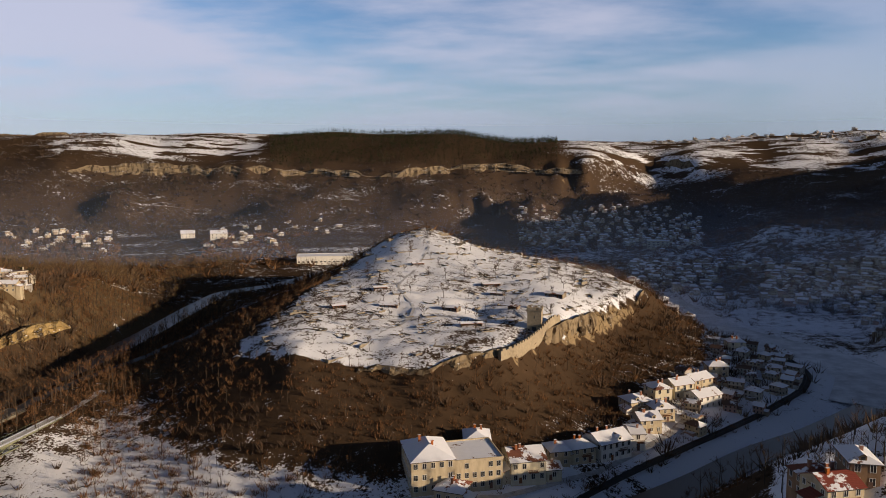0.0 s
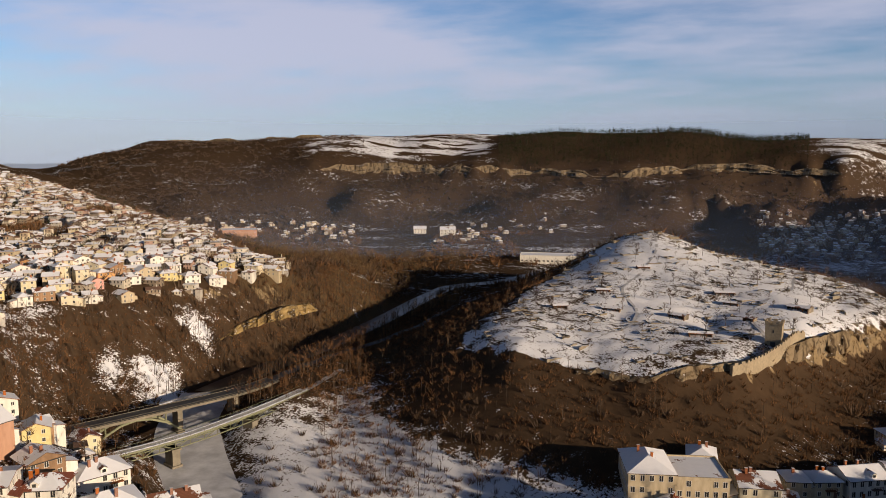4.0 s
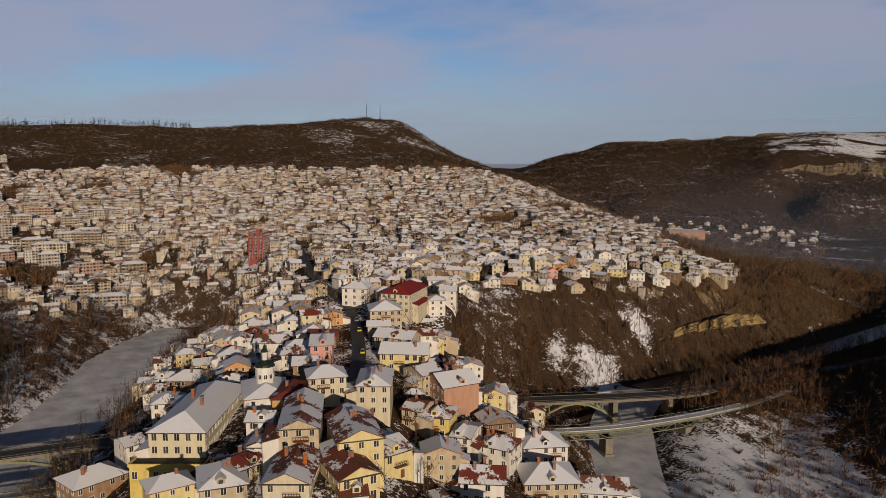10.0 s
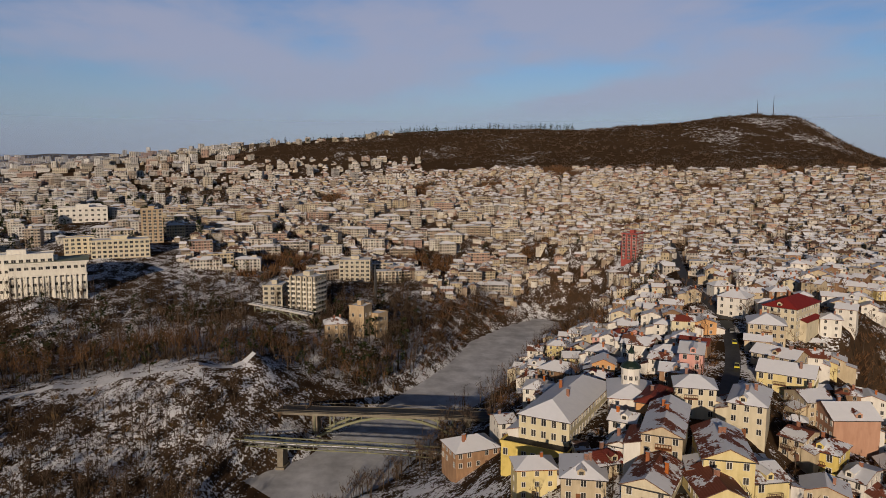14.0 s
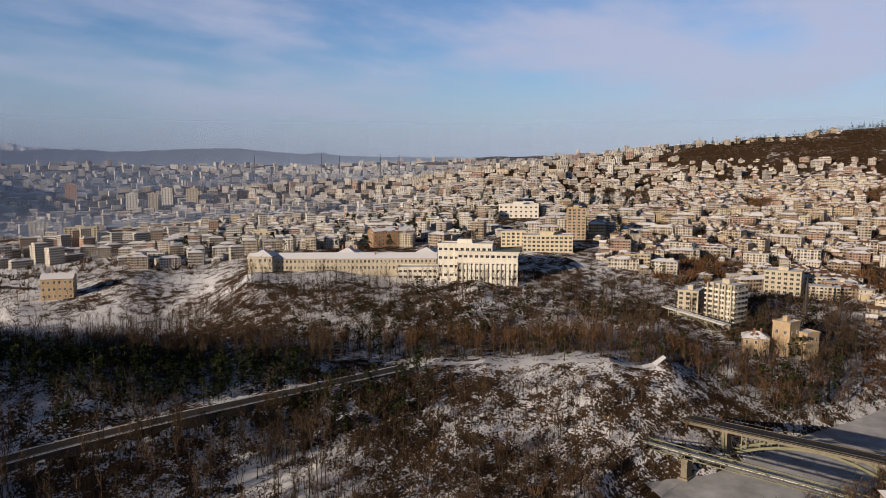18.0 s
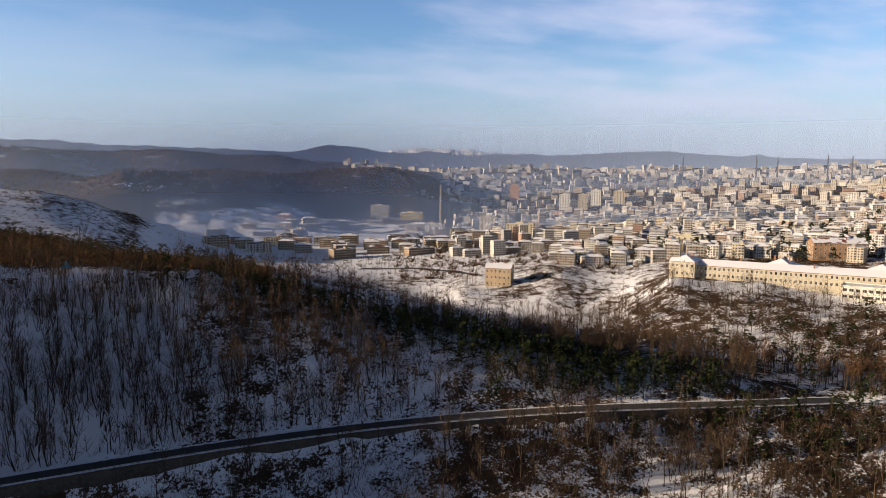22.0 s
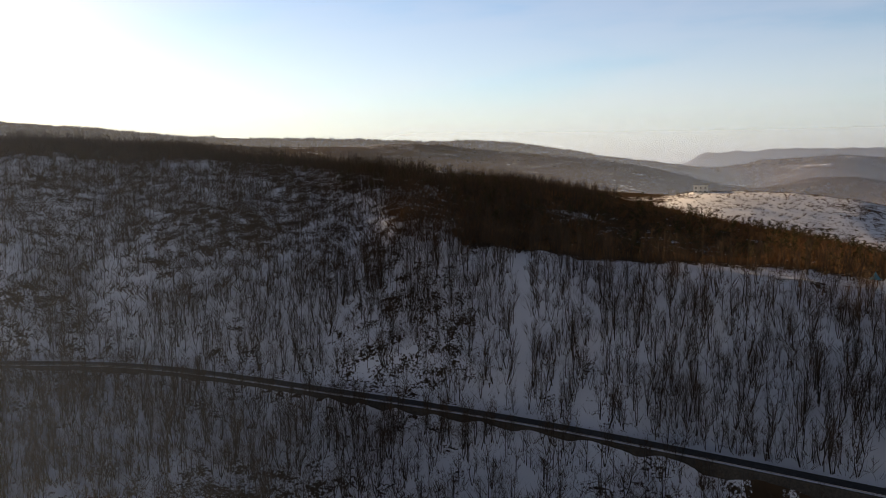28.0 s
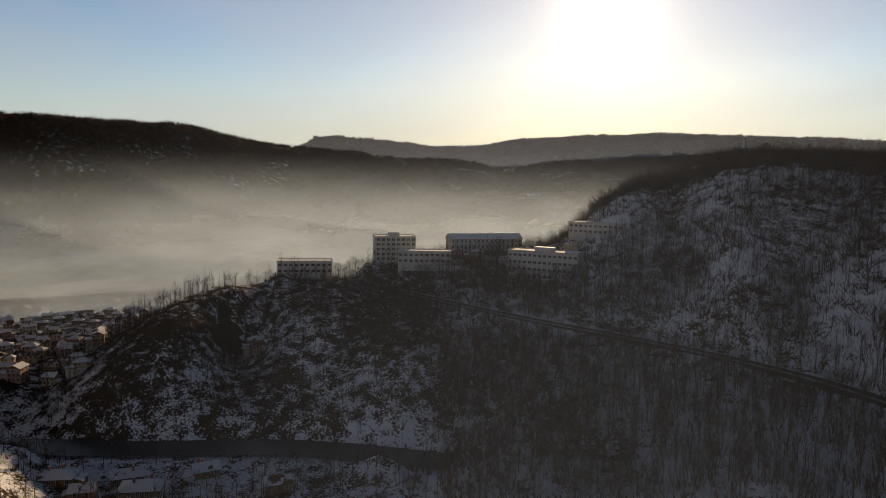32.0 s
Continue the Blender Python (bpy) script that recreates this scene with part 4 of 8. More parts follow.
M_CLIFF, M_OCHRE = rock_face(), rock_face("ochre_sandstone", (0.22, 0.15, 0.06), (0.44, 0.32, 0.14))
cliff_band("cliff", "long pale limestone cliff under the plateau", LAND["north_cliff_rim"][:9], LAND["north_cliff_foot"][:9], 7.0, 7.0, M_CLIFF, 61)
cliff_band("cliff", "limestone cliff of the eastern plateau", LAND["north_cliff_rim"][9:], LAND["north_cliff_foot"][9:], 6.0, 8.0, M_CLIFF, 64)
mesa_edge = LAND["mesa_rim_front"]
cliff_band("cliff", "broken rock face below the citadel rim", mesa_edge[2:], [(p[0] * 0.985, p[1] * 0.985, p[2] - (6.5 if i < 4 else 7.0)) for i, p in enumerate(mesa_edge[2:])], 3.4, 2.0, M_CLIFF, 67)
cliff_band("cliff", "ochre cliff on the bank below the town", LAND["town_cliff_rim"], [tuple((u + v) / 2 for u, v in zip(p, q)) for p, q in zip(LAND["town_cliff_rim"], LAND["town_cliff_foot"])], 4.0, 2.0, M_OCHRE, 79)
west = LAND["west_mesa_rim"]
cliff_band("cliff", "flat-topped cliff on the western skyline", [(p[0] * 0.985, p[1] * 0.985, p[2] + 3) for p in west], [(p[0] * 0.978, p[1] * 0.978, p[2] - 22) for p in west], 7.0, 12.0, M_CLIFF, 73)
tip = [(p[0] * 0.955, p[1] * 0.955, p[2] - 8) for p in LAND["rock_hill"][2:4]]
cliff_band("cliff", "rocky nose of the hill above the motorway", tip, [(p[0] * 0.95, p[1] * 0.95, p[2] - 70) for p in tip], 9.0, 6.0, M_CLIFF, 76)

# ---- snowy mountains on the southern horizon ----
a = np.linspace(141.5, 156.5, 120)
crest = 205 + 36 * np.sin((a - 141.5) / 15 * np.pi) + 7 * hashed(a * 0.8, a * 0.4, 21) + 3.5 * hashed(a * 2.5, a, 22)
spread = np.linspace(0, 1, 9)
rows_ = [(4905 - 260 * k, crest * (1 - k) + 120 * k + 9 * k * (1 - k) * 4 * hashed(a * 5, a * 0 + k * 4, 23)) for k in spread]
v = np.concatenate([np.stack([-r * np.sin(np.radians(a)), r * np.cos(np.radians(a)), z], 1) for r, z in rows_])
i, j = np.meshgrid(np.arange(8), np.arange(119), indexing="ij")
q = np.stack([i * 120 + j, (i + 1) * 120 + j, (i + 1) * 120 + j + 1, i * 120 + j + 1], -1).reshape(-1, 4)
tagged(new("backdrop", quick_mesh("backdrop", v, q, [M_SNOWCAP])), "far snow-covered mountain range on the horizon", "mountains", kind="structure")

# ---- tools for things ----
class Shape:
    """Collects triangles with material slots."""

    def __init__(self):
        self.v, self.f, self.s = [], [], []

    def quad(self, a, b, c, d, slot=0):
        n = len(self.v)
        self.v += [a, b, c, d]
        self.f += [(n, n + 1, n + 2), (n, n + 2, n + 3)]
        self.s += [slot, slot]

    def tri(self, a, b, c, slot=0):
        n = len(self.v)
        self.v += [a, b, c]
        self.f.append((n, n + 1, n + 2))
        self.s.append(slot)

    def box(self, x0, x1, y0, y1, z0, z1, slot=0, top=None):
        n = len(self.v)
        self.v += [(x0, y0, z0), (x1, y0, z0), (x1, y1, z0), (x0, y1, z0), (x0, y0, z1), (x1, y0, z1), (x1, y1, z1), (x0, y1, z1)]
        for k, (a, b, c, d) in enumerate(((0, 1, 5, 4), (1, 2, 6, 5), (2, 3, 7, 6), (3, 0, 4, 7), (4, 5, 6, 7), (3, 2, 1, 0))):
            self.f += [(n + a, n + b, n + c), (n + a, n + c, n + d)]
            self.s += [slot if k != 4 or top is None else top] * 2

    def beam(self, a, b, w, slot=0, sides=4):
        a, b = Vector(a), Vector(b)
        way = (b - a).normalized()
        u = way.cross(Vector((0, 0, 1)) if abs(way.z) < 0.9 else Vector((1, 0, 0))).normalized()
        v = way.cross(u)
        ring = [(u * math.cos(6.2832 * (k + 0.5) / sides) + v * math.sin(6.2832 * (k + 0.5) / sides)) * w * 0.7 for k in range(sides)]
        for k in range(sides):
            p, q = ring[k], ring[(k + 1) % sides]
            self.quad(tuple(a + p), tuple(a + q), tuple(b + q), tuple(b + p), slot)
        n = len(self.v)
        self.v += [tuple(b + p) for p in ring] + [tuple(a + p) for p in ring]
        for k in range(1, sides - 1):
            self.f += [(n, n + k, n + k + 1), (n + sides, n + sides + k + 1, n + sides + k)]
            self.s += [slot, slot]

    def turned(self, profile, sides=12, slot=0, x=0.0, y=0.0):
        """A turned solid: (radius, height) pairs."""
        for (r0, z0), (r1, z1) in zip(profile, profile[1:]):
            for k in range(sides):
                a, b = 6.2832 * k / sides, 6.2832 * (k + 1) / sides
                self.quad((x + r0 * math.cos(a), y + r0 * math.sin(a), z0), (x + r0 * math.cos(b), y + r0 * math.sin(b), z0),
                          (x + r1 * math.cos(b), y + r1 * math.sin(b), z1), (x + r1 * math.cos(a), y + r1 * math.sin(a), z1), slot)

    def mesh(self, name, mats, smooth=False):
        return quick_mesh(name, self.v, self.f, mats, self.s, smooth)


def part(name, shape, mats, parent, label="", m=None):
    me = shape if isinstance(shape, bpy.types.Mesh) else shape.mesh(name, mats if isinstance(mats, list) else [mats])
    ob = new(name, me)
    ob.parent = parent
    if m is not None:
        ob.matrix_basis = m
    if label:
        ob["label"] = label
    return ob


def holder(name, m, label, category, group="", kind=""):
    ob = new(name)
    ob.empty_display_size = 0.5
    ob.matrix_basis = m
    return tagged(ob, label, category, group, kind)


def window_mesh(w, h):
    s = Shape()
    for x0, x1, z0, z1 in ((-w / 2 - 0.1, -w / 2, -0.1, h + 0.1), (w / 2, w / 2 + 0.1, -0.1, h + 0.1), (-w / 2, w / 2, h, h + 0.1), (-w / 2, w / 2, -0.1, 0.0)):
        s.box(x0, x1, -0.09, 0.02, z0, z1)
    s.box(-0.04, 0.04, -0.07, 0.0, 0, h)
    s.quad((-w / 2, -0.02, 0), (w / 2, -0.02, 0), (w / 2, -0.02, h), (-w / 2, -0.02, h), 1)
    return s.mesh("window", [M_FRAME, M_GLASS])


PANES = {size: window_mesh(*size) for size in ((1.1, 1.5), (1.3, 1.9), (0.9, 1.2), (2.2, 1.7))}


def roof_shape(w, d, h, kind, rise=None, lap=0.55, slab=0.22, gable=None):
    """Roof over a plan from x -w/2..w/2 and y 0..d with its eaves at h. Slot 0 the cover, 1 the eaves. gable: a Shape that takes the gable walls."""
    s = Shape()
    x0, x1, y0, y1 = -w / 2 - lap, w / 2 + lap, -lap, d + lap
    rise = rise or min(w, d) * 0.24
    if kind == "flat":
        s.box(-w / 2 - 0.25, w / 2 + 0.25, -0.25, d + 0.25, h, h + 0.5, 1, top=0)
        return s
    if kind == "gable_end":
        ridge = [(0, y0, h + rise), (0, y1, h + rise)]
        low = [[(x0, y0, h - 0.1), (x0, y1, h - 0.1)], [(x1, y1, h - 0.1), (x1, y0, h - 0.1)]]
        tris = [((-w / 2, 0, h), (w / 2, 0, h), (0, 0, h + rise - 0.12)), ((w / 2, d, h), (-w / 2, d, h), (0, d, h + rise - 0.12))]
    else:
        ridge = [(x0, d / 2, h + rise), (x1, d / 2, h + rise)]
        low = [[(x1, y0, h - 0.1), (x0, y0, h - 0.1)], [(x0, y1, h - 0.1), (x1, y1, h - 0.1)]]
        tris = [((w / 2, 0, h), (w / 2, d, h), (w / 2, d / 2, h + rise - 0.12)), ((-w / 2, d, h), (-w / 2, 0, h), (-w / 2, d / 2, h + rise - 0.12))]
    if kind == "hip":
        if w >= d:
            k = min(d, w) / 2 * 0.85
            a, b = (-w / 2 + k, d / 2, h + rise), (w / 2 - k, d / 2, h + rise)
            c = [(x0, y0, h - 0.1), (x1, y0, h - 0.1), (x1, y1, h - 0.1), (x0, y1, h - 0.1)]
            s.quad(c[0], c[1], b, a), s.quad(c[2], c[3], a, b), s.tri(c[1], c[2], b), s.tri(c[3], c[0], a)
        else:
            k = w / 2 * 0.85
            a, b = (0, k, h + rise), (0, d - k, h + rise)
            c = [(x0, y0, h - 0.1), (x1, y0, h - 0.1), (x1, y1, h - 0.1), (x0, y1, h - 0.1)]
            s.tri(c[0], c[1], a), s.quad(c[1], c[2], b, a), s.tri(c[2], c[3], b), s.quad(c[3], c[0], a, b)
        s.box(x0, x1, y0, y1, h - 0.1 - slab, h - 0.1, 1)
        return s
    drop = Vector((0, 0, -slab))
    for (p, q), turn_ in zip(low, (0, 1)):
        r0, r1 = (ridge[1], ridge[0]) if turn_ == 0 else (ridge[0], ridge[1])
        if kind == "gable_end":
            r0, r1 = (ridge[1], ridge[0]) if turn_ == 0 else (ridge[0], ridge[1])
            r0, r1 = (Vector(r0), Vector(r1))
        else:
            r0, r1 = Vector(ridge[0] if turn_ == 0 else ridge[1]), Vector(ridge[1] if turn_ == 0 else ridge[0])
        p, q = Vector(p), Vector(q)
        # top, underside and rim
        s.quad(tuple(p), tuple(q), tuple(r0), tuple(r1), 0)
        s.quad(tuple(q + drop), tuple(p + drop), tuple(r1 + drop), tuple(r0 + drop), 1)
        for a, b in ((p, q), (q, r0), (r1, p)):
            s.quad(tuple(a + drop), tuple(b + drop), tuple(b), tuple(a), 1)
    for t in tris:
        (gable or s).tri(*t, slot=0 if gable else 1)
    return s


def annex_part(house, rng, w, d, h, wall, cover):
    """A lower lean-to against one side, with its own roof."""
    side = rng.choice((-1, 1))
    aw, ad, ah = rng.uniform(2.4, 4.2), d * rng.uniform(0.4, 0.75), h * rng.uniform(0.45, 0.72)
    x0, x1, y0 = (side * w / 2, side * (w / 2 + aw), rng.uniform(-1.0, d * 0.25))
    lo, hi = min(x0, x1), max(x0, x1)
    s = Shape()
    s.box(lo, hi, y0, y0 + ad, -5, ah)
    hl, hr = (ah + 0.1, ah + 1.2) if side < 0 else (ah + 1.2, ah + 0.1)
    a, b, c, e = (lo - 0.3, y0 - 0.4, hl), (hi + 0.3, y0 - 0.4, hr), (hi + 0.3, y0 + ad + 0.4, hr), (lo - 0.3, y0 + ad + 0.4, hl)
    drop = [(x, y, z - 0.2) for x, y, z in (a, b, c, e)]
    s.quad(a, b, c, e, 1)
    s.quad(drop[3], drop[2], drop[1], drop[0], 2)
    for p, q, pd, qd in ((a, b, drop[0], drop[1]), (b, c, drop[1], drop[2]), (c, e, drop[2], drop[3]), (e, a, drop[3], drop[0])):
        s.quad(pd, qd, q, p, 2)
    s.tri((lo, y0, ah), (hi, y0, ah), (hi if side < 0 else lo, y0, ah + 1.1), 0)
    part("annex", s, [WALLS[wall], ROOFS[cover], M_EAVES], house)


def dormer_part(house, rng, w, d, h, wall, cover):
    u = rng.uniform(-0.2, 0.2) * w
    s = Shape()
    s.box(u - 0.9, u + 0.9, 0.5, d * 0.45, h, h + 1.5)
    for sx in (-1, 1):
        s.quad((u, 0.2, h + 2.2), (u, d * 0.45, h + 2.2), (u + sx * 1.25, d * 0.45, h + 1.4), (u + sx * 1.25, 0.2, h + 1.4), 1)
    s.tri((u - 0.9, 0.5, h + 1.5), (u + 0.9, 0.5, h + 1.5), (u, 0.5, h + 2.1), 0)
    s.quad((u - 0.5, 0.46, h + 0.4), (u + 0.5, 0.46, h + 0.4), (u + 0.5, 0.46, h + 1.3), (u - 0.5, 0.46, h + 1.3), 2)
    part("dormer", s, [WALLS[wall], ROOFS[cover], M_GLASS], house)


def balcony_part(house, rng, w, h, storeys):
    u, z, half = rng.uniform(-0.22, 0.22) * w, h / storeys * (storeys - 1), min(1.8, w * 0.24)
    s = Shape()
    s.box(u - half, u + half, -1.3, 0, z - 0.18, z)
    for k in range(7):
        x = u - half + 2 * half * k / 6
        s.box(x - 0.05, x + 0.05, -1.28, -1.18, z, z + 1.0)
    s.box(u - half, u + half, -1.3, -1.16, z + 1.0, z + 1.1)
    part("balcony", s, M_EAVES, house)


BLOCKED = []  # (x, y, radius) of ground that is built on


def building(kind, x, y, g, turn, w, d, h, storeys, roof, wall, cover, label):
    """A house with walls, roof, chimneys, windows and a door; (x, y) is the middle of its front, the depth runs away from the lookout."""
    rng = random.Random(int(x * 7 + y * 13))
    m = pose(x, y, g, 0, 0, turn)
    mid = m @ Vector((0, d / 2, 0))
    n = max(1, round(max(w, d) / min(w, d)))
    for k in range(n):
        q = m @ (Vector(((k + 0.5) / n * w - w / 2, d / 2, 0)) if w > d else Vector((0, (k + 0.5) / n * d, 0)))
        BLOCKED.append((q.x, q.y, min(w, d) * 0.62 + 1.0))
    q = m @ Vector((0, -5, 0))
    if math.hypot(x, y) < 330:
        BLOCKED.append((q.x, q.y, min(w * 0.5, 6.0)))
    house = holder(kind, m, label, kind.replace("_", " ").split()[-1] if kind != "barracks" else "barracks", group="buildings")
    body = Shape()
    body.box(-w / 2, w / 2, 0, d, -5, h)
    top = roof_shape(w, d, h, roof, gable=body)
    part("wall", body, WALLS[wall], house)
    r = part("roof", top, [ROOFS[cover], M_EAVES if roof != "flat" else WALLS[wall]], house)
    far = math.hypot(x, y)
    rise = min(w, d) * 0.24
    if roof == "flat":
        s = Shape()
        for sx0, sx1, sy0, sy1 in ((-w / 2 - 0.3, w / 2 + 0.3, -0.3, 0.1), (-w / 2 - 0.3, w / 2 + 0.3, d - 0.1, d + 0.3), (-w / 2 - 0.3, -w / 2 + 0.1, 0.1, d - 0.1), (w / 2 - 0.1, w / 2 + 0.3, 0.1, d - 0.1)):
            s.box(sx0, sx1, sy0, sy1, h + 0.3, h + 0.95)
        part("parapet", s, WALLS[wall], house)
        if h > 12:
            s = Shape()
            s.box(-w * 0.15, w * 0.12, d * 0.35, d * 0.7, h + 0.5, h + 3.2, 0, top=1)
            part("roof_box", s, [WALLS[wall], M_SNOWCAP], house)
    else:
        for k in range(1 if w < 9 else 2):
            cx, cy = rng.uniform(-0.3, 0.3) * w, d * rng.uniform(0.3, 0.7)
            s = Shape()
            s.box(cx - 0.4, cx + 0.4, cy - 0.3, cy + 0.3, h + rise * 0.2, h + rise + 1.0)
            s.box(cx - 0.5, cx + 0.5, cy - 0.4, cy + 0.4, h + rise + 1.0, h + rise + 1.2, 0, top=1)
            part("chimney", s, [M_BRICKRED, M_SNOWCAP], house)
    tall = h / storeys
    size = (0.9, 1.2) if tall < 2.9 else (1.1, 1.5) if tall < 3.4 else (1.3, 1.9)
    if far > 430 and roof == "flat":
        size = (2.2, 1.7)
    gap = 2.5 if far < 330 else 3.4 if far < 700 else 5.0
    if kind.startswith("barracks"):
        size, gap = (1.3, 1.9), 2.9
    for face, span, base in (("front", w, (0, 0, 0)), ("east", d, (w / 2, d / 2, 90)), ("west", d, (-w / 2, d / 2, -90))):
        if face != "front":
            p = m @ Vector((base[0], base[1], h / 2))
            out = m.to_3x3() @ Vector((1 if face == "east" else -1, 0, 0))
            if (Vector(EYE) - p).dot(out) < 0.06 * (Vector(EYE) - p).length:
                continue
        count = max(1, int((span - 0.8) / gap))
        blank = face == "front" and wall == "salmon" and storeys < 5
        for level in range(storeys):
            for k in range(count):
                if blank or (far < 330 and rng.random() < 0.10):
                    continue
                u = (k + 0.5) / count * span - span / 2
                z = level * tall + tall * 0.32
                if face == "front":
                    spot_ = pose(u, 0, z)
                elif face == "east":
                    spot_ = pose(w / 2, d / 2 + u, z, 0, 0, 90)
                else:
                    spot_ = pose(-w / 2, d / 2 - u, z, 0, 0, -90)
                part("window", PANES[size], None, house, m=spot_)
    if far < 330:
        s = Shape()
        u = rng.uniform(-0.3, 0.3) * w
        s.box(u - 0.55, u + 0.55, -0.1, 0.02, 0, 2.15)
        part("door", s, M_EAVES, house)
        if roof != "flat":
            s = Shape()
            s.box(-w / 2 - 0.5, w / 2 + 0.5, -0.72, -0.58, h - 0.28, h - 0.12)
            part("gutter", s, M_DARK, house)
            if rng.random() < 0.6:
                annex_part(house, rng, w, d, h, wall if rng.random() < 0.5 else "white", cover)
            if rng.random() < 0.45 and roof != "gable_end":
                dormer_part(house, rng, w, d, h, wall, cover)
            if rng.random() < 0.5:
                balcony_part(house, rng, w, h, storeys)
    return house

# ---- buildings one can tell apart: middle of the front, ground, turn, width, depth, eaves, storeys ----
building("school_building", -185.7, 53.7, 37.6, 53, 14.9, 40, 10.5, 3, "hip", "pale_yellow", "snow", "long pale yellow school building with a snow-covered hipped roof")
building("school_annex", -182.5, 49.9, 35.9, 53, 19.2, 8, 4.6, 1, "flat", "bright_yellow", "dark", "low yellow annex with a dark flat roof")
building("town_house", -177.4, 80.2, 47.0, 53, 6.5, 16, 7.0, 2, "hip", "orange", "red", "orange plastered house with a red tiled roof")
building("town_house", -150.6, 71.7, 46.8, 60, 9.3, 24, 9.0, 3, "gable_end", "beige", "half", "tall beige gabled house with a stained wall")
building("town_house", -212.7, 110.2, 48.2, 60, 7.4, 18, 9.0, 3, "gable", "pink", "snow", "pink plastered house on the street")
building("town_house", -180.6, 95.4, 47.6, 68, 10.9, 10, 9.0, 3, "hip", "cream", "snow", "cream house with a roof terrace on the street")
building("town_house", -160.1, 65.5, 44.6, 53, 6.0, 8, 5.0, 2, "gable_end", "white", "half", "small white gabled house")
building("garden_house", -156.0, 62.3, 43.7, 103, 7.1, 9, 3.5, 1, "gable", "beige", "red", "low house with a bare red roof")
building("town_house", -136.2, 61.6, 44.3, 53, 10.0, 16, 6.0, 2, "gable_end", "cream", "half", "cream gabled house with a snowy roof")
building("town_house", -150.8, 53.3, 40.4, 73, 10.2, 13, 6.0, 2, "hip", "beige", "snow", "beige house with a broad snowy hipped roof")
building("town_house", -210.2, 39.9, 23.5, 104, 14.9, 12, 6.0, 2, "hip", "brick", "snow", "brown brick house by the river")
building("town_house", -221.3, 52.0, 27.7, 99, 6.2, 9, 6.0, 2, "gable", "white", "half", "white house with balconies")
building("town_house", -256.1, 70.9, 27.0, 67, 10.2, 11, 6.0, 2, "hip", "white", "snow", "white house with a snowy hipped roof")
building("town_house", -279.4, 85.4, 26.8, 48, 16.6, 12, 6.0, 2, "hip", "brown", "snow", "brown timbered house with snow on the roof")
building("town_house", -291.4, 96.6, 28.6, 80, 7.5, 10, 6.0, 2, "gable", "yellow", "snow", "yellow house with a snowy roof")
building("town_house", -276.6, 102.3, 35.0, 54, 10.2, 10, 6.0, 2, "hip", "white", "snow", "white house with a dark gable")
building("garden_house", -257.7, 94.6, 37.8, 64, 8.4, 9, 3.5, 1, "hip", "cream", "snow", "low house under a snowy roof")
building("town_house", -255.8, 110.1, 42.7, 54, 11.8, 10, 6.5, 2, "gable", "white", "snow", "white house with dark shutters")
building("town_house", -172.0, 70.7, 45.3, 53, 6.8, 8, 6.0, 2, "gable", "white", "snow", "white house with a lean-to")
building("street_building", -171.0, 105.0, 45.7, 54, 9.6, 17, 9.0, 3, "hip", "cream", "half", "large cream corner building with red tiles and snow")
building("apartment_house", -179.2, 144.3, 35.4, 81, 13.3, 14, 10.0, 3, "gable", "salmon", "half", "salmon apartment house with a plain end wall")
building("town_house", -190.3, 141.0, 39.3, 90, 8.9, 12, 8.0, 3, "gable", "beige", "snow", "beige house beside the salmon block")
building("town_house", -164.1, 122.3, 36.6, 37, 8.2, 10, 7.0, 2, "hip", "bright_yellow", "half", "bright yellow house with a red roof and snow")
building("town_house", -168.6, 116.6, 39.7, 30, 6.3, 11, 6.0, 2, "gable", "beige", "half", "house with a blue-grey snowy roof")
building("town_house", -155.6, 124.9, 33.5, 33, 5.8, 13, 6.0, 2, "gable", "white", "half", "white house with red eaves")
building("town_house", -150.3, 132.7, 30.2, 25, 10.7, 10, 6.0, 2, "hip", "white", "half", "white house with red eaves under snow")
building("town_house", -163.5, 147.7, 30.2, 68, 10.3, 10, 6.0, 2, "gable_end", "brown", "snow", "brown wooden gabled house")
building("town_house", -152.3, 156.9, 23.8, 61, 14.3, 12, 6.0, 2, "hip", "white", "snow", "white house with a wide snowy roof")
building("town_house", -134.0, 141.0, 23.0, 57, 15.8, 14, 6.0, 2, "hip", "beige", "snow", "house with a snowy pyramid roof")
building("long_shed", -134.4, 164.5, 15.1, 46, 14.3, 12, 4.0, 1, "gable", "white", "snow", "long low building with blue snow shade")
building("town_house", -133.8, 114.8, 30.4, 48, 11.4, 11, 6.0, 2, "gable", "white", "red", "white house with a red tiled roof")
building("town_house", -138.2, 81.5, 45.1, 70, 10.6, 19, 9.5, 3, "gable_end", "yellow", "half", "yellow gabled house with a red ridge")
building("town_house", -142.8, 95.0, 39.7, 92, 8.5, 13, 7.0, 2, "gable", "yellow", "snow", "yellow house with a snowy roof")
building("town_house", -129.2, 75.8, 43.6, 81, 9.3, 13, 7.0, 2, "gable_end", "yellow", "half", "yellow gabled house with red tiles")
building("town_house", -127.5, 73.2, 42.6, 66, 5.8, 10, 5.0, 1, "gable", "cream", "half", "cream house with red and snowy roof")
building("old_hotel", -264.4, 174.1, 48.4, 36, 13.6, 26, 12.0, 4, "hip", "cream", "bright", "long hotel with a bright red roof and green glass bay")
building("white_building", -294.0, 170.4, 50.0, 43, 12.4, 12, 9.0, 3, "hip", "white", "snow", "white public building with tall windows")
building("street_building", -251.3, 160.9, 47.6, 62, 13.5, 14, 9.0, 3, "hip", "beige", "snow", "beige street building under snow")
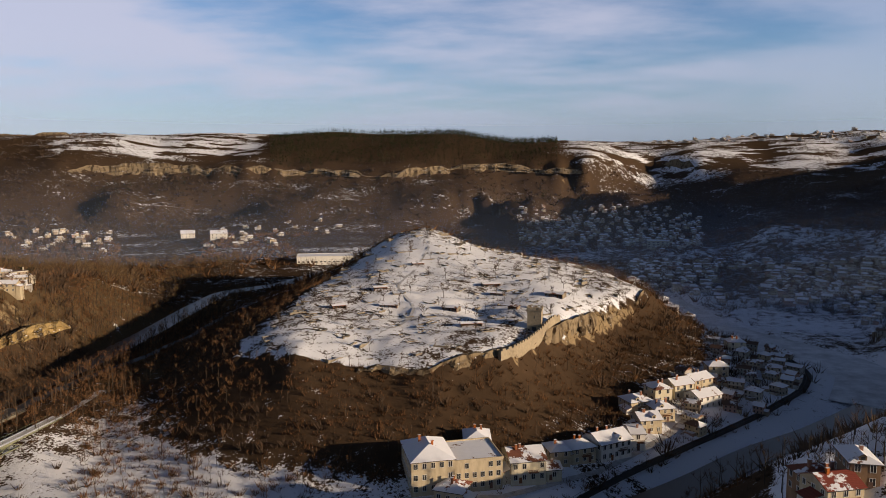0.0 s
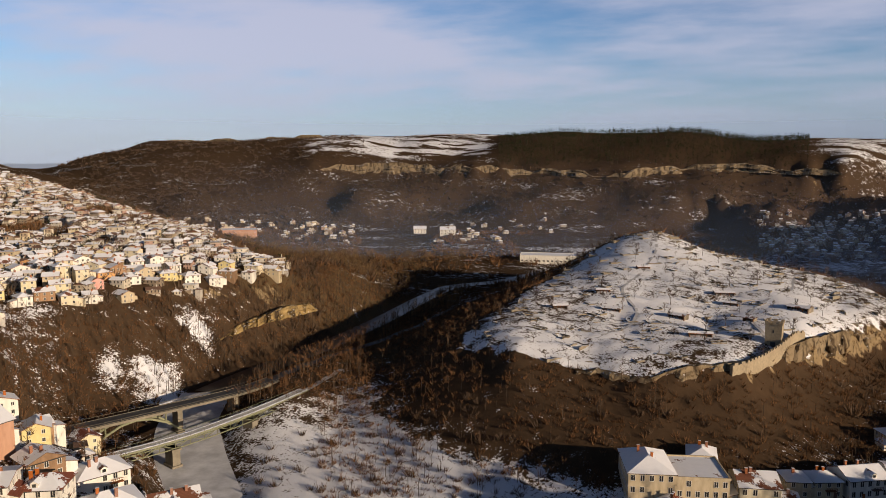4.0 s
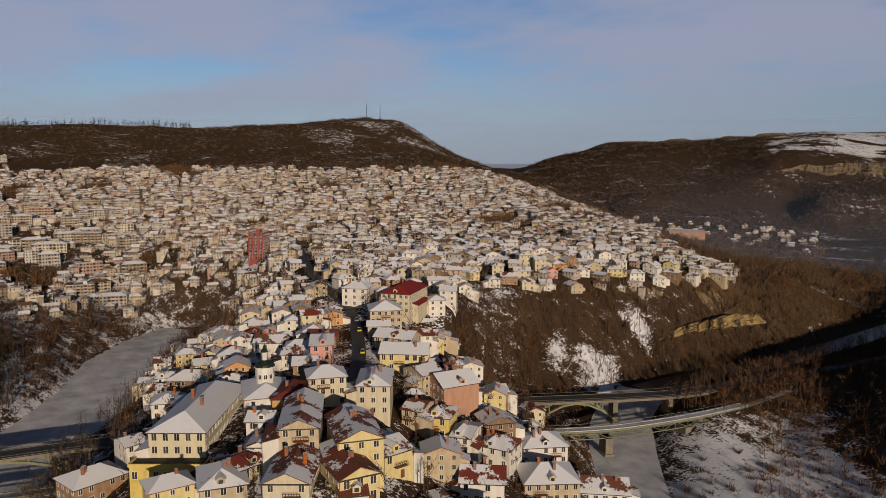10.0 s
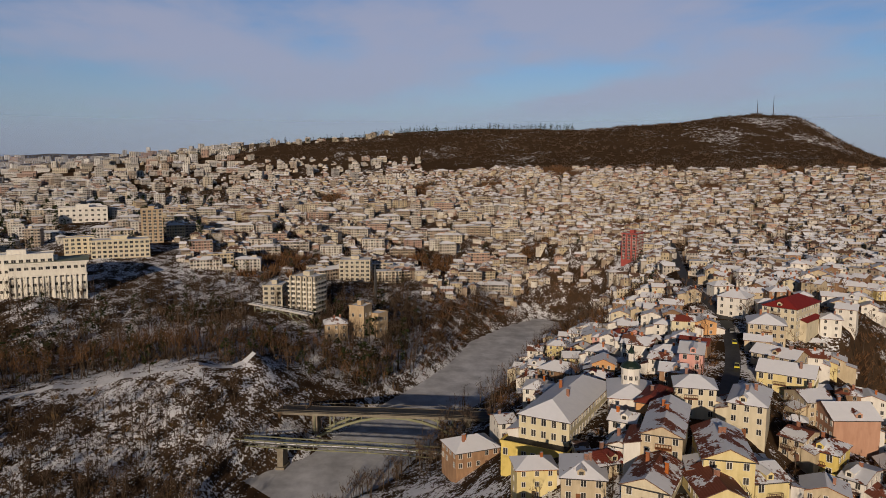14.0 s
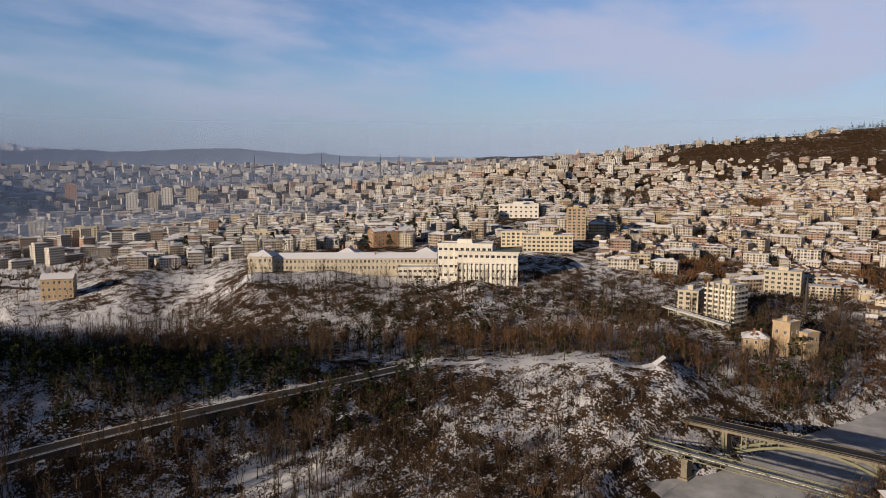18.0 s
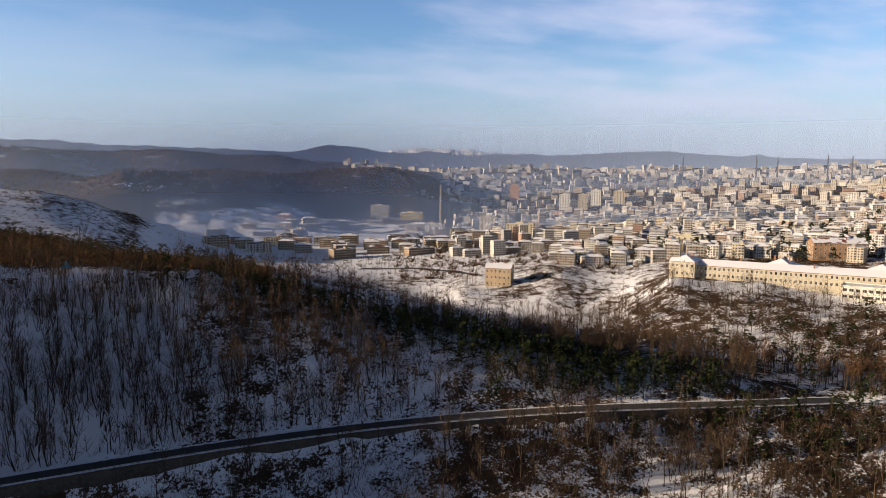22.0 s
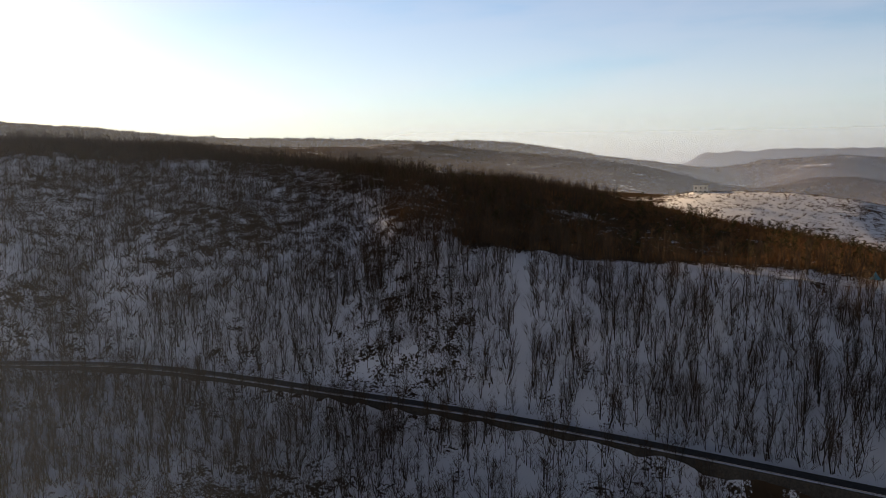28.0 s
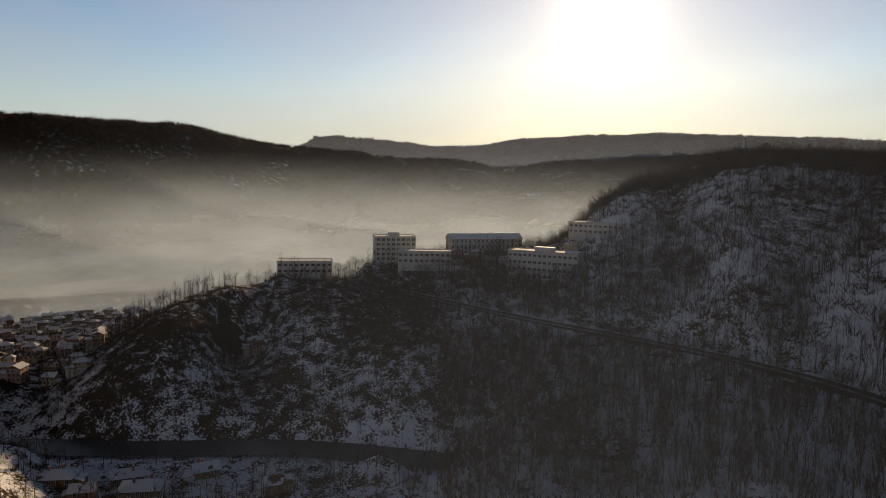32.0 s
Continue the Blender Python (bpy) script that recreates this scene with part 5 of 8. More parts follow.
building("town_house", -207.0, 139.7, 43.7, 48, 17.0, 12, 7.0, 2, "gable", "yellow", "snow", "yellow house with a broken snowy roof")
building("town_house", -222.7, 145.3, 45.5, 33, 15.3, 10, 7.0, 2, "gable", "beige", "half", "beige house on the street")
building("red_building", -522.5, 216.0, 44.2, 49, 11.8, 18, 20.0, 8, "flat", "red", "snow", "tall red-fronted building in the old town")
university = building("university_block", -453.2, -177.7, 38.1, 108, 41.3, 26, 20.0, 4, "flat", "concrete", "green", "white concrete university block with tall piers")
building("university_wing", -450.7, -193.5, 39.3, 108, 37.9, 14, 24.0, 4, "flat", "concrete", "snow", "white concrete upper wing of the university")
building("university_wing", -449.5, -221.7, 37.0, 115, 42.1, 14, 8.0, 2, "flat", "concrete", "snow", "low concrete wing of the university")
building("barracks", -436.6, -284.4, 41.1, 117, 137.0, 15, 9.0, 2, "gable", "sand", "snow", "long yellow barracks with a snowy roof")
building("barracks_pavilion", -405.4, -333.8, 41.5, 111, 17.3, 19, 11.0, 2, "hip", "sand", "snow", "yellow corner pavilion with a hipped roof")
building("barracks_pavilion", -443.2, -286.1, 41.0, 108, 19.3, 20, 11.0, 2, "hip", "sand", "snow", "yellow middle pavilion with a hipped roof")
building("barracks_pavilion", -481.5, -239.2, 40.2, 108, 16.9, 19, 11.0, 2, "hip", "sand", "snow", "yellow end pavilion with a hipped roof")
building("brick_mill", -346.3, -471.5, 19.9, 132, 21.4, 14, 15.329433123636186, 3, "gable", "sandstone", "snow", "old brick building with a snowy roof")
building("tower_block", -617.0, -158.3, 52.6, 108, 16.1, 16, 27.0, 10, "flat", "sandstone", "snow", "orange-brown tower block with pale bands")
building("public_building", -554.4, -165.5, 48.0, 108, 40.0, 20, 13.0, 4, "flat", "cream", "snow", "cream public building in rows of windows")
building("public_building", -565.6, -198.7, 49.9, 108, 20.4, 14, 12.0, 4, "flat", "cream", "snow", "cream public building under snow")
building("public_building", -738.7, -253.8, 60.6, 109, 43.2, 26, 14.0, 3, "flat", "white", "snow", "white hall with a flat roof")
hotel = building("hotel_tower", -445.1, -27.0, 23.9, 62, 17.0, 15, 24.0, 8, "flat", "sand", "snow", "stepped concrete hotel tower with balconies")
building("hotel_wing", -452.0, -46.0, 26.4, 83, 12.2, 18, 15.0, 5, "flat", "sand", "snow", "concrete hotel wing with balconies")
building("hotel_wing", -544.6, 6.4, 28.3, 83, 23.7, 18, 16.0, 5, "flat", "sand", "snow", "concrete hotel wing with rows of balconies")
building("gallery_block", -409.2, 5.6, 18.7, 61, 9.5, 10, 17.0, 2, "flat", "sandstone", "snow", "brick block of the riverside gallery")
building("gallery_block", -402.1, -6.0, 18.7, 95, 13.0, 12, 9.0, 2, "hip", "sandstone", "snow", "brick pavilion of the riverside gallery")
building("gallery_block", -414.6, 15.4, 18.0, 49, 7.5, 9, 12.0, 2, "flat", "sandstone", "snow", "brick stair tower of the gallery")
building("campus_building", 471.0, -136.0, 48.8, 236, 50.0, 16, 19.0, 4, "flat", "grey", "snow", "long concrete campus building with ribbon windows")
building("campus_building", 549.5, -113.6, 58.0, 277, 58.6, 16, 12.23877262824314, 3, "gable", "grey", "snow", "long campus building with a snowy roof")
building("campus_building", 505.5, -38.5, 57.8, 273, 28.7, 20, 16.918543669162453, 5, "flat", "grey", "snow", "brown campus block with roof boxes")
building("campus_building", 479.0, 24.0, 52.3, 270, 36.0, 14, 8.0, 2, "flat", "grey", "snow", "low flat campus hall at the end of the terrace")
building("campus_building", 480.0, -56.0, 59.0, 262, 36.0, 14, 8.0, 2, "flat", "grey", "snow", "low campus wing beside the brown block")
building("campus_building", 501.8, -184.5, 77.9, 231, 41.2, 16, 8.0, 2, "flat", "grey", "snow", "low campus hall under snow")
building("factory", -3.3, 234.9, 5.9, 13, 15.2, 20, 12.0, 3, "hip", "beige", "half", "pale three-storey school under red tiles and snow")
building("factory_wing", 12.6, 239.1, 5.5, 13, 17.4, 18, 10.5, 3, "flat", "beige", "snow", "three-storey wing with a snowy set-back roof")
building("factory_wing", 30.7, 244.0, 5.8, 11, 13.0, 14, 8.0, 2, "gable", "cream", "snow", "two-storey wing with a snowy roof")
building("garden_house", 13.0, 258.9, 9.5, 0, 9.8, 12, 6.0, 1, "hip", "white", "snow", "house with a snowy hipped roof behind the school")
building("garden_house", 40.3, 247.1, 5.4, 10, 5.7, 8, 4.0, 1, "gable", "cream", "snow", "small outbuilding with a snowy roof")
building("garden_house", 1.7, 229.2, 4.5, -19, 10.0, 10, 5.0, 1, "hip", "beige", "half", "small house with a red and snowy roof")
building("river_house", 44.2, 257.0, 6.2, 12, 7.8, 9, 6.0, 2, "hip", "beige", "snow", "riverside house with a snowy hipped roof")
building("river_house", 54.0, 261.1, 5.8, 20, 9.8, 9, 6.0, 2, "hip", "beige", "snow", "riverside house with a snowy hipped roof")
building("river_house", 67.5, 266.5, 5.1, 27, 15.0, 12, 7.0, 2, "gable", "white", "snow", "long white riverside house under snow")
building("river_house", 78.3, 275.6, 4.8, 3, 5.6, 11, 7.0, 2, "gable", "white", "snow", "white riverside house under snow")
building("river_house", 89.6, 311.5, 7.1, 20, 11.4, 10, 6.0, 2, "hip", "beige", "snow", "riverside house with a snowy roof")
building("river_house", 103.8, 325.6, 7.4, 17, 9.1, 10, 7.0, 2, "hip", "cream", "snow", "riverside house with a snowy roof")
building("river_house", 98.3, 305.5, 5.8, 13, 9.7, 10, 6.0, 2, "hip", "beige", "snow", "riverside house with a snowy roof")
building("river_house", 88.5, 292.4, 5.4, 12, 9.7, 10, 6.0, 2, "gable", "beige", "snow", "riverside house with a snowy roof")
building("river_house", 115.8, 332.5, 7.4, 23, 11.4, 10, 7.0, 2, "gable", "cream", "snow", "riverside house with a snowy roof")
building("river_house", 131.3, 349.3, 5.9, 30, 13.4, 10, 6.0, 2, "gable", "beige", "snow", "riverside house with a snowy roof")
building("river_house", 126.4, 326.9, 4.6, 27, 14.8, 10, 6.0, 2, "gable", "white", "snow", "riverside house with a snowy roof")
building("river_house", 148.8, 375.1, 5.2, -2, 10.6, 9, 6.0, 2, "hip", "beige", "snow", "riverside house with a snowy roof")
building("river_house", 180.5, 428.6, 5.1, -4, 10.2, 9, 6.0, 2, "hip", "cream", "snow", "riverside house with a snowy roof")
building("slope_house", 97.3, 172.1, 33.4, 6, 9.8, 10, 6.0, 2, "hip", "brown", "half", "slope house with a red and snowy roof")
building("slope_house", 105.4, 170.7, 37.7, -11, 7.1, 11, 7.0, 2, "hip", "brown", "snow", "slope house with a snowy roof")
building("slope_house", 98.2, 166.0, 34.2, 11, 10.2, 10, 6.0, 2, "gable", "beige", "red", "slope house with a bare red roof")
building("valley_hall", -141.0, 847.7, 0.8, 9, 66.6, 30, 9.591635301876675, 1, "flat", "white", "snow", "long flat hall in the valley")
building("valley_hall", -588.9, 879.0, 14.7, 34, 48.3, 40, 10.0, 2, "flat", "salmon", "snow", "pink flat factory in the valley")
building("valley_hall", 303.1, 1000.7, 3.3, -17, 30.5, 20, 10.0, 3, "flat", "sand", "snow", "sand-coloured block in the valley")
building("valley_hall", -417.4, 1164.0, 0.8, 20, 21.8, 20, 8.0, 2, "gable", "white", "snow", "white works building in the valley")
building("valley_hall", -341.9, 1084.5, 8.1, 17, 24.6, 20, 8.0, 2, "gable", "white", "snow", "white works building in the valley")
building("meadow_hall", 135.1, -980.7, 93.5, 188, 17.3, 20, 8.961503968269781, 2, "flat", "white", "snow", "pale hall on the meadow hill")
building("river_cabin", 263.1, 101.9, 4.9, 269, 12.0, 9, 3.0, 1, "hip", "brown", "snow", "cabin under a snowy hipped roof")
building("river_cabin", 271.8, 79.2, 0.8, 285, 11.6, 9, 3.0, 1, "gable", "brown", "snow", "cabin under a snowy roof")
building("river_cabin", 255.5, 71.1, 2.5, 271, 14.6, 10, 3.0, 1, "hip", "brown", "snow", "cabin under a snowy roof")
building("river_cabin", 255.2, 90.0, 3.1, 277, 8.1, 8, 3.0, 1, "gable", "brown", "snow", "cabin under a snowy roof")
building("river_cabin", 275.2, 50.7, 0.8, 291, 9.5, 9, 3.0, 1, "gable", "brown", "snow", "cabin under a snowy roof")
building("river_cabin", 253.9, 22.2, 3.6, 280, 9.0, 8, 3.0, 1, "gable", "brown", "snow", "cabin under a snowy roof")
building("yellow_hall", -696.2, -1239.8, 12.6, 151, 44.9, 30, 14.0, 3, "flat", "bright_yellow", "snow", "bright yellow hall on the snowy valley floor")
building("valley_block", -651.2, -1289.7, 17.8, 153, 36.3, 20, 22.0, 6, "flat", "cream", "snow", "pale block of flats beside the valley road")
building("valley_block", -644.4, -1072.8, 2.6, 149, 25.8, 18, 16.0, 5, "flat", "concrete", "snow", "pale block of flats at the edge of town")
building("tower_block", -1074.9, -1398.8, 34.2, 142, 23.4, 18, 40.0, 12, "flat", "salmon", "snow", "lone orange tower block in the valley")
building("tower_block", -1044.9, -1181.9, 26.0, 139, 21.8, 18, 32.0, 10, "flat", "concrete", "snow", "pale tower block in a row")
building("tower_block", -1036.4, -1114.4, 28.6, 137, 18.5, 18, 32.0, 10, "flat", "beige", "snow", "pale tower block in a row")
building("tower_block", -1089.7, -1132.0, 34.8, 136, 21.3, 18, 34.0, 11, "flat", "concrete", "snow", "pale tower block in a row")
building("tower_block", -1101.8, -1076.2, 36.1, 134, 22.9, 18, 32.0, 10, "flat", "beige", "snow", "pale tower block in a row")
building("valley_block", -727.6, -1024.3, 9.4, 145, 35.7, 16, 20.0, 6, "flat", "cream", "snow", "white-banded block of flats under snow")
building("valley_block", -654.1, -837.1, 15.8, 142, 40.0, 16, 18.0, 6, "flat", "cream", "snow", "white-banded block of flats under snow")
building("long_hall", -933.2, -592.9, 34.3, 122, 45.5, 30, 9.0, 2, "flat", "white", "snow", "long white hall under snow")
building("long_hall", -918.8, -556.6, 35.4, 121, 99.8, 24, 9.0, 2, "flat", "white", "snow", "long white hall with a snowy roof")
building("town_block", -582.4, -473.7, 35.2, 129, 23.5, 14, 14.0, 4, "flat", "cream", "snow", "cream block of flats near the old barracks")
building("town_block", -583.1, -322.0, 42.6, 138, 40.8, 16, 14.0, 4, "gable", "brick", "snow", "long brick-coloured block with a snowy roof")
building("hill_pavilion", 411, -381, 112.0, 227, 32.0, 10, 6.0, 2, "flat", "white", "snow", "white terraced pavilion in the wood near the crest")
building("tower_block", 514, -1409, 104.0, 200, 34.0, 16, 22.0, 7, "flat", "grey", "snow", "pale hospital block on the far wooded hill")
building("tower_block", 458, -1428, 101.0, 198, 34.0, 16, 22.0, 7, "flat", "grey", "snow", "pale hospital block on the far wooded hill")
BLOCKED += [(-194, 82, 13), (-36, 216, 12), (-494, 20, 10), (-470, 10, 10)]
def banded(house, w, d, h, storeys, deep, mat, name="balcony"):
    """Continuous balconies round the front and both sides, floor by floor."""
    for level in range(1, storeys):
        z = level * h / storeys
        for x0, x1, y0, y1 in ((-w / 2 - deep, w / 2 + deep, -deep, 0), (-w / 2 - deep, -w / 2, 0, d * 0.8), (w / 2, w / 2 + deep, 0, d * 0.8)):
            s = Shape()
            s.box(x0, x1, y0, y1, z - 0.25, z)
            s.box(x0, x1, y0, min(y0 + 0.18, y1), z, z + 0.85) if y0 < 0 else s.box(x0 if x0 < 0 else x1 - 0.18, x0 + 0.18 if x0 < 0 else x1, y0, y1, z, z + 0.85)
            part(name, s, mat, house)


banded(hotel, 17.0, 15, 24.0, 8, 1.4, WALLS["concrete"])
for u in (-7.6, -3.8, 0.0, 3.8, 7.6):
    s = Shape()
    s.box(u - 0.45, u + 0.45, -2.2, -1.4, -5, 25.0)
    part("pier", s, WALLS["sand"], hotel)
s = Shape()
s.box(-22.2, 22.2, -1.7, 27.6, 20.2, 21.1, 0, top=1)
part("roof_slab", s, [WALLS["concrete"], ROOFS["green"]], university, "projecting concrete roof slab with a green cover")
s = Shape()
s.box(-21.2, 21.2, -0.9, 0, 12.6, 13.3), s.box(-21.2, 21.2, -0.9, 0, 18.6, 20.2)
part("cornice", s, WALLS["concrete"], university)
for k in range(15):
    s = Shape()
    s.box(-0.45, 0.45, -1.0, 0.0, -5, 12.6)
    part("pier", s, WALLS["concrete"], university, m=pose(-20.4 + 40.8 * k / 14, 0, 0))
# open forecourts in front of the tall buildings
for bearing, far in ((104.4, 637), (107.4, 579), (109.6, 600), (108.7, 781), (152.5, 1450)):
    for k in (0.97, 0.94, 0.91, 0.88):
        BLOCKED.append((-far * k * math.sin(radians(bearing)), far * k * math.cos(radians(bearing)), 15))

# ---- the town's other houses ----
def clear_of(x, y, margin=0.0):
    """Where nothing is built, and no road or river runs."""
    x, y = np.asarray(x), np.asarray(y)
    free = np.ones(len(x), bool)
    spots = np.array(BLOCKED)
    for i in range(0, len(x), 4000):
        d = np.hypot(x[i:i + 4000, None] - spots[:, 0], y[i:i + 4000, None] - spots[:, 1])
        free[i:i + 4000] = (d > spots[:, 2] + margin).all(1)
    for line, half in ROADS + [(l, h - 3) for l, h in RIVERS]:
        d, _ = off_course(x, y, line)
        free &= d > half + 1.0 + margin
    return free


def inside_line(x, y, line):
    hit = np.zeros(len(x), bool)
    for (x0, y0, *_), (x1, y1, *_) in zip(line, line[1:] + line[:1]):
        cross = (y0 > y) != (y1 > y)
        hit ^= cross & (x < (x1 - x0) * (y - y0) / (y1 - y0 + 1e-9) + x0)
    return hit


def scatter(seed, a0, a1, r0, r1, spacing, apart=0.0, grow=0.0):
    """Random places in a piece of the plan; apart keeps them off one another, grow thins them out with distance."""
    rng = np.random.default_rng(seed)
    area = abs(radians(a1 - a0)) * (r1 ** 2 - r0 ** 2) / 2
    n = int(area / spacing ** 2 * (3 if apart else 1))
    a, r = np.radians(rng.uniform(a0, a1, n)), np.sqrt(rng.uniform(r0 ** 2, r1 ** 2, n))
    if grow:
        keep = rng.random(n) < (r0 / r) ** grow
        a, r = a[keep], r[keep]
    x, y = -np.sin(a) * r, np.cos(a) * r
    if apart:
        taken, keep = {}, []
        for i in range(len(x)):
            need = apart * ((r[i] / r0) ** (grow / 2) if grow else 1.0)
            c = (int(x[i] // need), int(y[i] // need), round(math.log(need) * 4))
            if all(math.hypot(x[i] - u, y[i] - v) > need for dx in (-1, 0, 1) for dy in (-1, 0, 1) for u, v in taken.get((c[0] + dx, c[1] + dy, c[2]), ())):
                taken.setdefault(c, []).append((x[i], y[i]))
                keep.append(i)
        x, y = x[keep], y[keep]
    return x, y


def downhill(x, y):
    gx_, gy_ = land(x + 6, y) - land(x - 6, y), land(x, y + 6) - land(x, y - 6)
    return np.degrees(np.arctan2(-gy_, -gx_))


PAINTS = ["beige", "cream", "white", "yellow", "brown", "brick", "orange", "pale_yellow", "pink"]
HOUSE_LABELS = {"beige": "beige plastered house", "cream": "cream plastered house", "white": "whitewashed house", "yellow": "yellow plastered house", "brown": "brown timbered house",
                "brick": "bare brick house", "orange": "orange plastered house", "pale_yellow": "pale yellow house", "pink": "pink plastered house"}
COVER_LABELS = {"snow": "with snow on its roof", "half": "with red tiles and snow on its roof", "red": "with a bare red roof"}
house_models = {}


def plain_house(x, y, g, turn, wall, cover, roof, w, d, storeys):
    """A small house of the old town; alike ones share their meshes."""
    key = (wall, cover, roof, w, d, storeys)
    m = pose(x, y, g, 0, 0, turn)
    if key in house_models:
        copy_thing(house_models[key], m)
        return
    h = storeys * 2.7
    house = holder("town_house", m, HOUSE_LABELS[wall] + " " + COVER_LABELS[cover], "house", group="houses of the old town")
    body = Shape()
    body.box(-w / 2, w / 2, 0, d, -6, h)
    top = roof_shape(w, d, h, roof, gable=body)
    part("wall", body, WALLS[wall], house)
    part("roof", top, [ROOFS[cover], M_EAVES], house)
    s = Shape()
    s.box(w * 0.18 - 0.35, w * 0.18 + 0.35, d * 0.4, d * 0.4 + 0.6, h, h + min(w, d) * 0.24 + 0.9, 0, top=1)
    part("chimney", s, [M_BRICKRED, M_SNOWCAP], house)
    own = random.Random(len(house_models) * 7 + 3)
    if own.random() < 0.7:
        annex_part(house, own, w, d, h, wall if own.random() < 0.5 else "white", cover)
    elif roof != "gable_end":
        dormer_part(house, own, w, d, h, wall, cover)
    for level in range(storeys):
        for k in range(3 if w > 9 else 2):
            n = 3 if w > 9 else 2
            part("window", PANES[(0.9, 1.2)], None, house, m=pose((k + 0.5) / n * w - w / 2, 0, level * 2.7 + 0.9))
        part("window", PANES[(0.9, 1.2)], None, house, m=pose(-w / 2, d / 2, level * 2.7 + 0.9, 0, 0, -90))
    house_models[key] = house


rng = np.random.default_rng(5)
near_x, near_y = [], []
for seed, a0, a1, r0, r1, gap in ((11, 44, 76, 150, 300, 11.8), (12, 50, 76, 300, 430, 10.8), (13, 31, 56, 415, 520, 11.0)):
    x, y = scatter(seed, a0, a1, r0, r1, gap, apart=gap)
    near_x.append(x), near_y.append(y)
x, y = np.concatenate(near_x), np.concatenate(near_y)
z = land(x, y)
bank = np.abs(land(x + 4, y) - land(x - 4, y)) + np.abs(land(x, y + 4) - land(x, y - 4))
keep = clear_of(x, y, 2.5) & (z > 9) & (bank < 8.5) & ~((polar(x, y)[0] < 50) & (z < 40) & (polar(x, y)[1] > 330))
x, y, z = x[keep], y[keep], z[keep]
face = downhill(x, y)
for i in range(min(len(x), 330)):
    bearing = polar(x[i:i + 1], y[i:i + 1])[0][0]
    turn = bearing + ((face[i] - bearing + 90 + 45) % 90 - 45) * 0.6 + rng.uniform(-9, 9)
    wall = PAINTS[int(rng.choice(9, p=[0.2, 0.2, 0.22, 0.07, 0.1, 0.07, 0.05, 0.05, 0.04]))]
    w, d = ((7, 8), (8, 9), (9, 7), (10, 8))[int(rng.integers(4))]
    plain_house(x[i], y[i], z[i] - 0.3, turn, wall, ("snow", "snow", "half", "red")[int(rng.integers(4))] if polar(x[i:i+1], y[i:i+1])[1][0] < 330 else "snow", ("hip", "gable", "gable_end")[int(rng.integers(3))], w, d, 2 if rng.random() < 0.8 else 3)
    BLOCKED.append((x[i], y[i], 6.0))


class Crowd:
    """Many small solids joined into one mesh."""

    def __init__(self):
        self.v, self.f, self.s, self.n = [], [], [], 0

    def put(self, shape_v, shape_f, shape_s, x, y, z, turn, size=(1, 1, 1)):
        c, s = math.cos(radians(turn)), math.sin(radians(turn))
        v = shape_v * np.array(size)
        self.v.append(np.stack([x + v[:, 0] * c - v[:, 1] * s, y + v[:, 0] * s + v[:, 1] * c, z + v[:, 2]], 1))
        self.f.append(shape_f + self.n)
        self.s.append(shape_s)
        self.n += len(v)

    def done(self, name, mats, label, category, smooth=False, kind="stuff"):
        me = quick_mesh(name, np.concatenate(self.v), np.concatenate(self.f), mats, np.concatenate(self.s), smooth)
        return tagged(new(name, me), label, category, kind=kind)


def arrays(s):
    return np.array(s.v, float), np.array(s.f), np.array(s.s)


def far_house(w, d, storeys, roof, panes=True, tall=2.9, wide=0.6, bay=3.0):
    """Walls slot 0, roof cover 1, eaves 2, glass 3."""
    s, h = Shape(), storeys * tall
    s.box(-w / 2, w / 2, 0, d, -7, h)
    walls = len(s.f)
    top = roof_shape(w, d, h, roof, lap=0.8)
    n = len(s.v)
    s.v += top.v
    s.f += [(a + n, b + n, c + n) for a, b, c in top.f]
    s.s += [1 if k == 0 else (2 if roof != "flat" else 0) for k in top.s]
    if panes:
        for level in range(storeys):
            z = level * tall + 0.7
            n = max(2, int(w / bay))
            for k in range(n):
                u = (k + 0.5) / n * w - w / 2
                s.quad((u - wide, -0.06, z), (u + wide, -0.06, z), (u + wide, -0.06, z + 1.5), (u - wide, -0.06, z + 1.5), 3)
            n = max(1, int(d / bay / 1.2))
            for k in range(n):
                u = (k + 0.5) / n * d
                for sx in (-1, 1):
                    p = sx * (w / 2 + 0.06)
                    s.quad((p, u - 0.55, z), (p, u + 0.55, z), (p, u + 0.55, z + 1.4), (p, u - 0.55, z + 1.4), 3)
    return arrays(s)


def joined(s, top, flat):
    """Lay a roof over the solids: the cover in slot 1, its eaves in slot 2."""
    n = len(s.v)
    s.v += top.v
    s.f += [(a + n, b + n, c + n) for a, b, c in top.f]
    s.s += [1 if k == 0 else (0 if flat else 2) for k in top.s]


def shifted(s, dx, dy):
    s.v = [(x + dx, y + dy, z) for x, y, z in s.v]
    return s


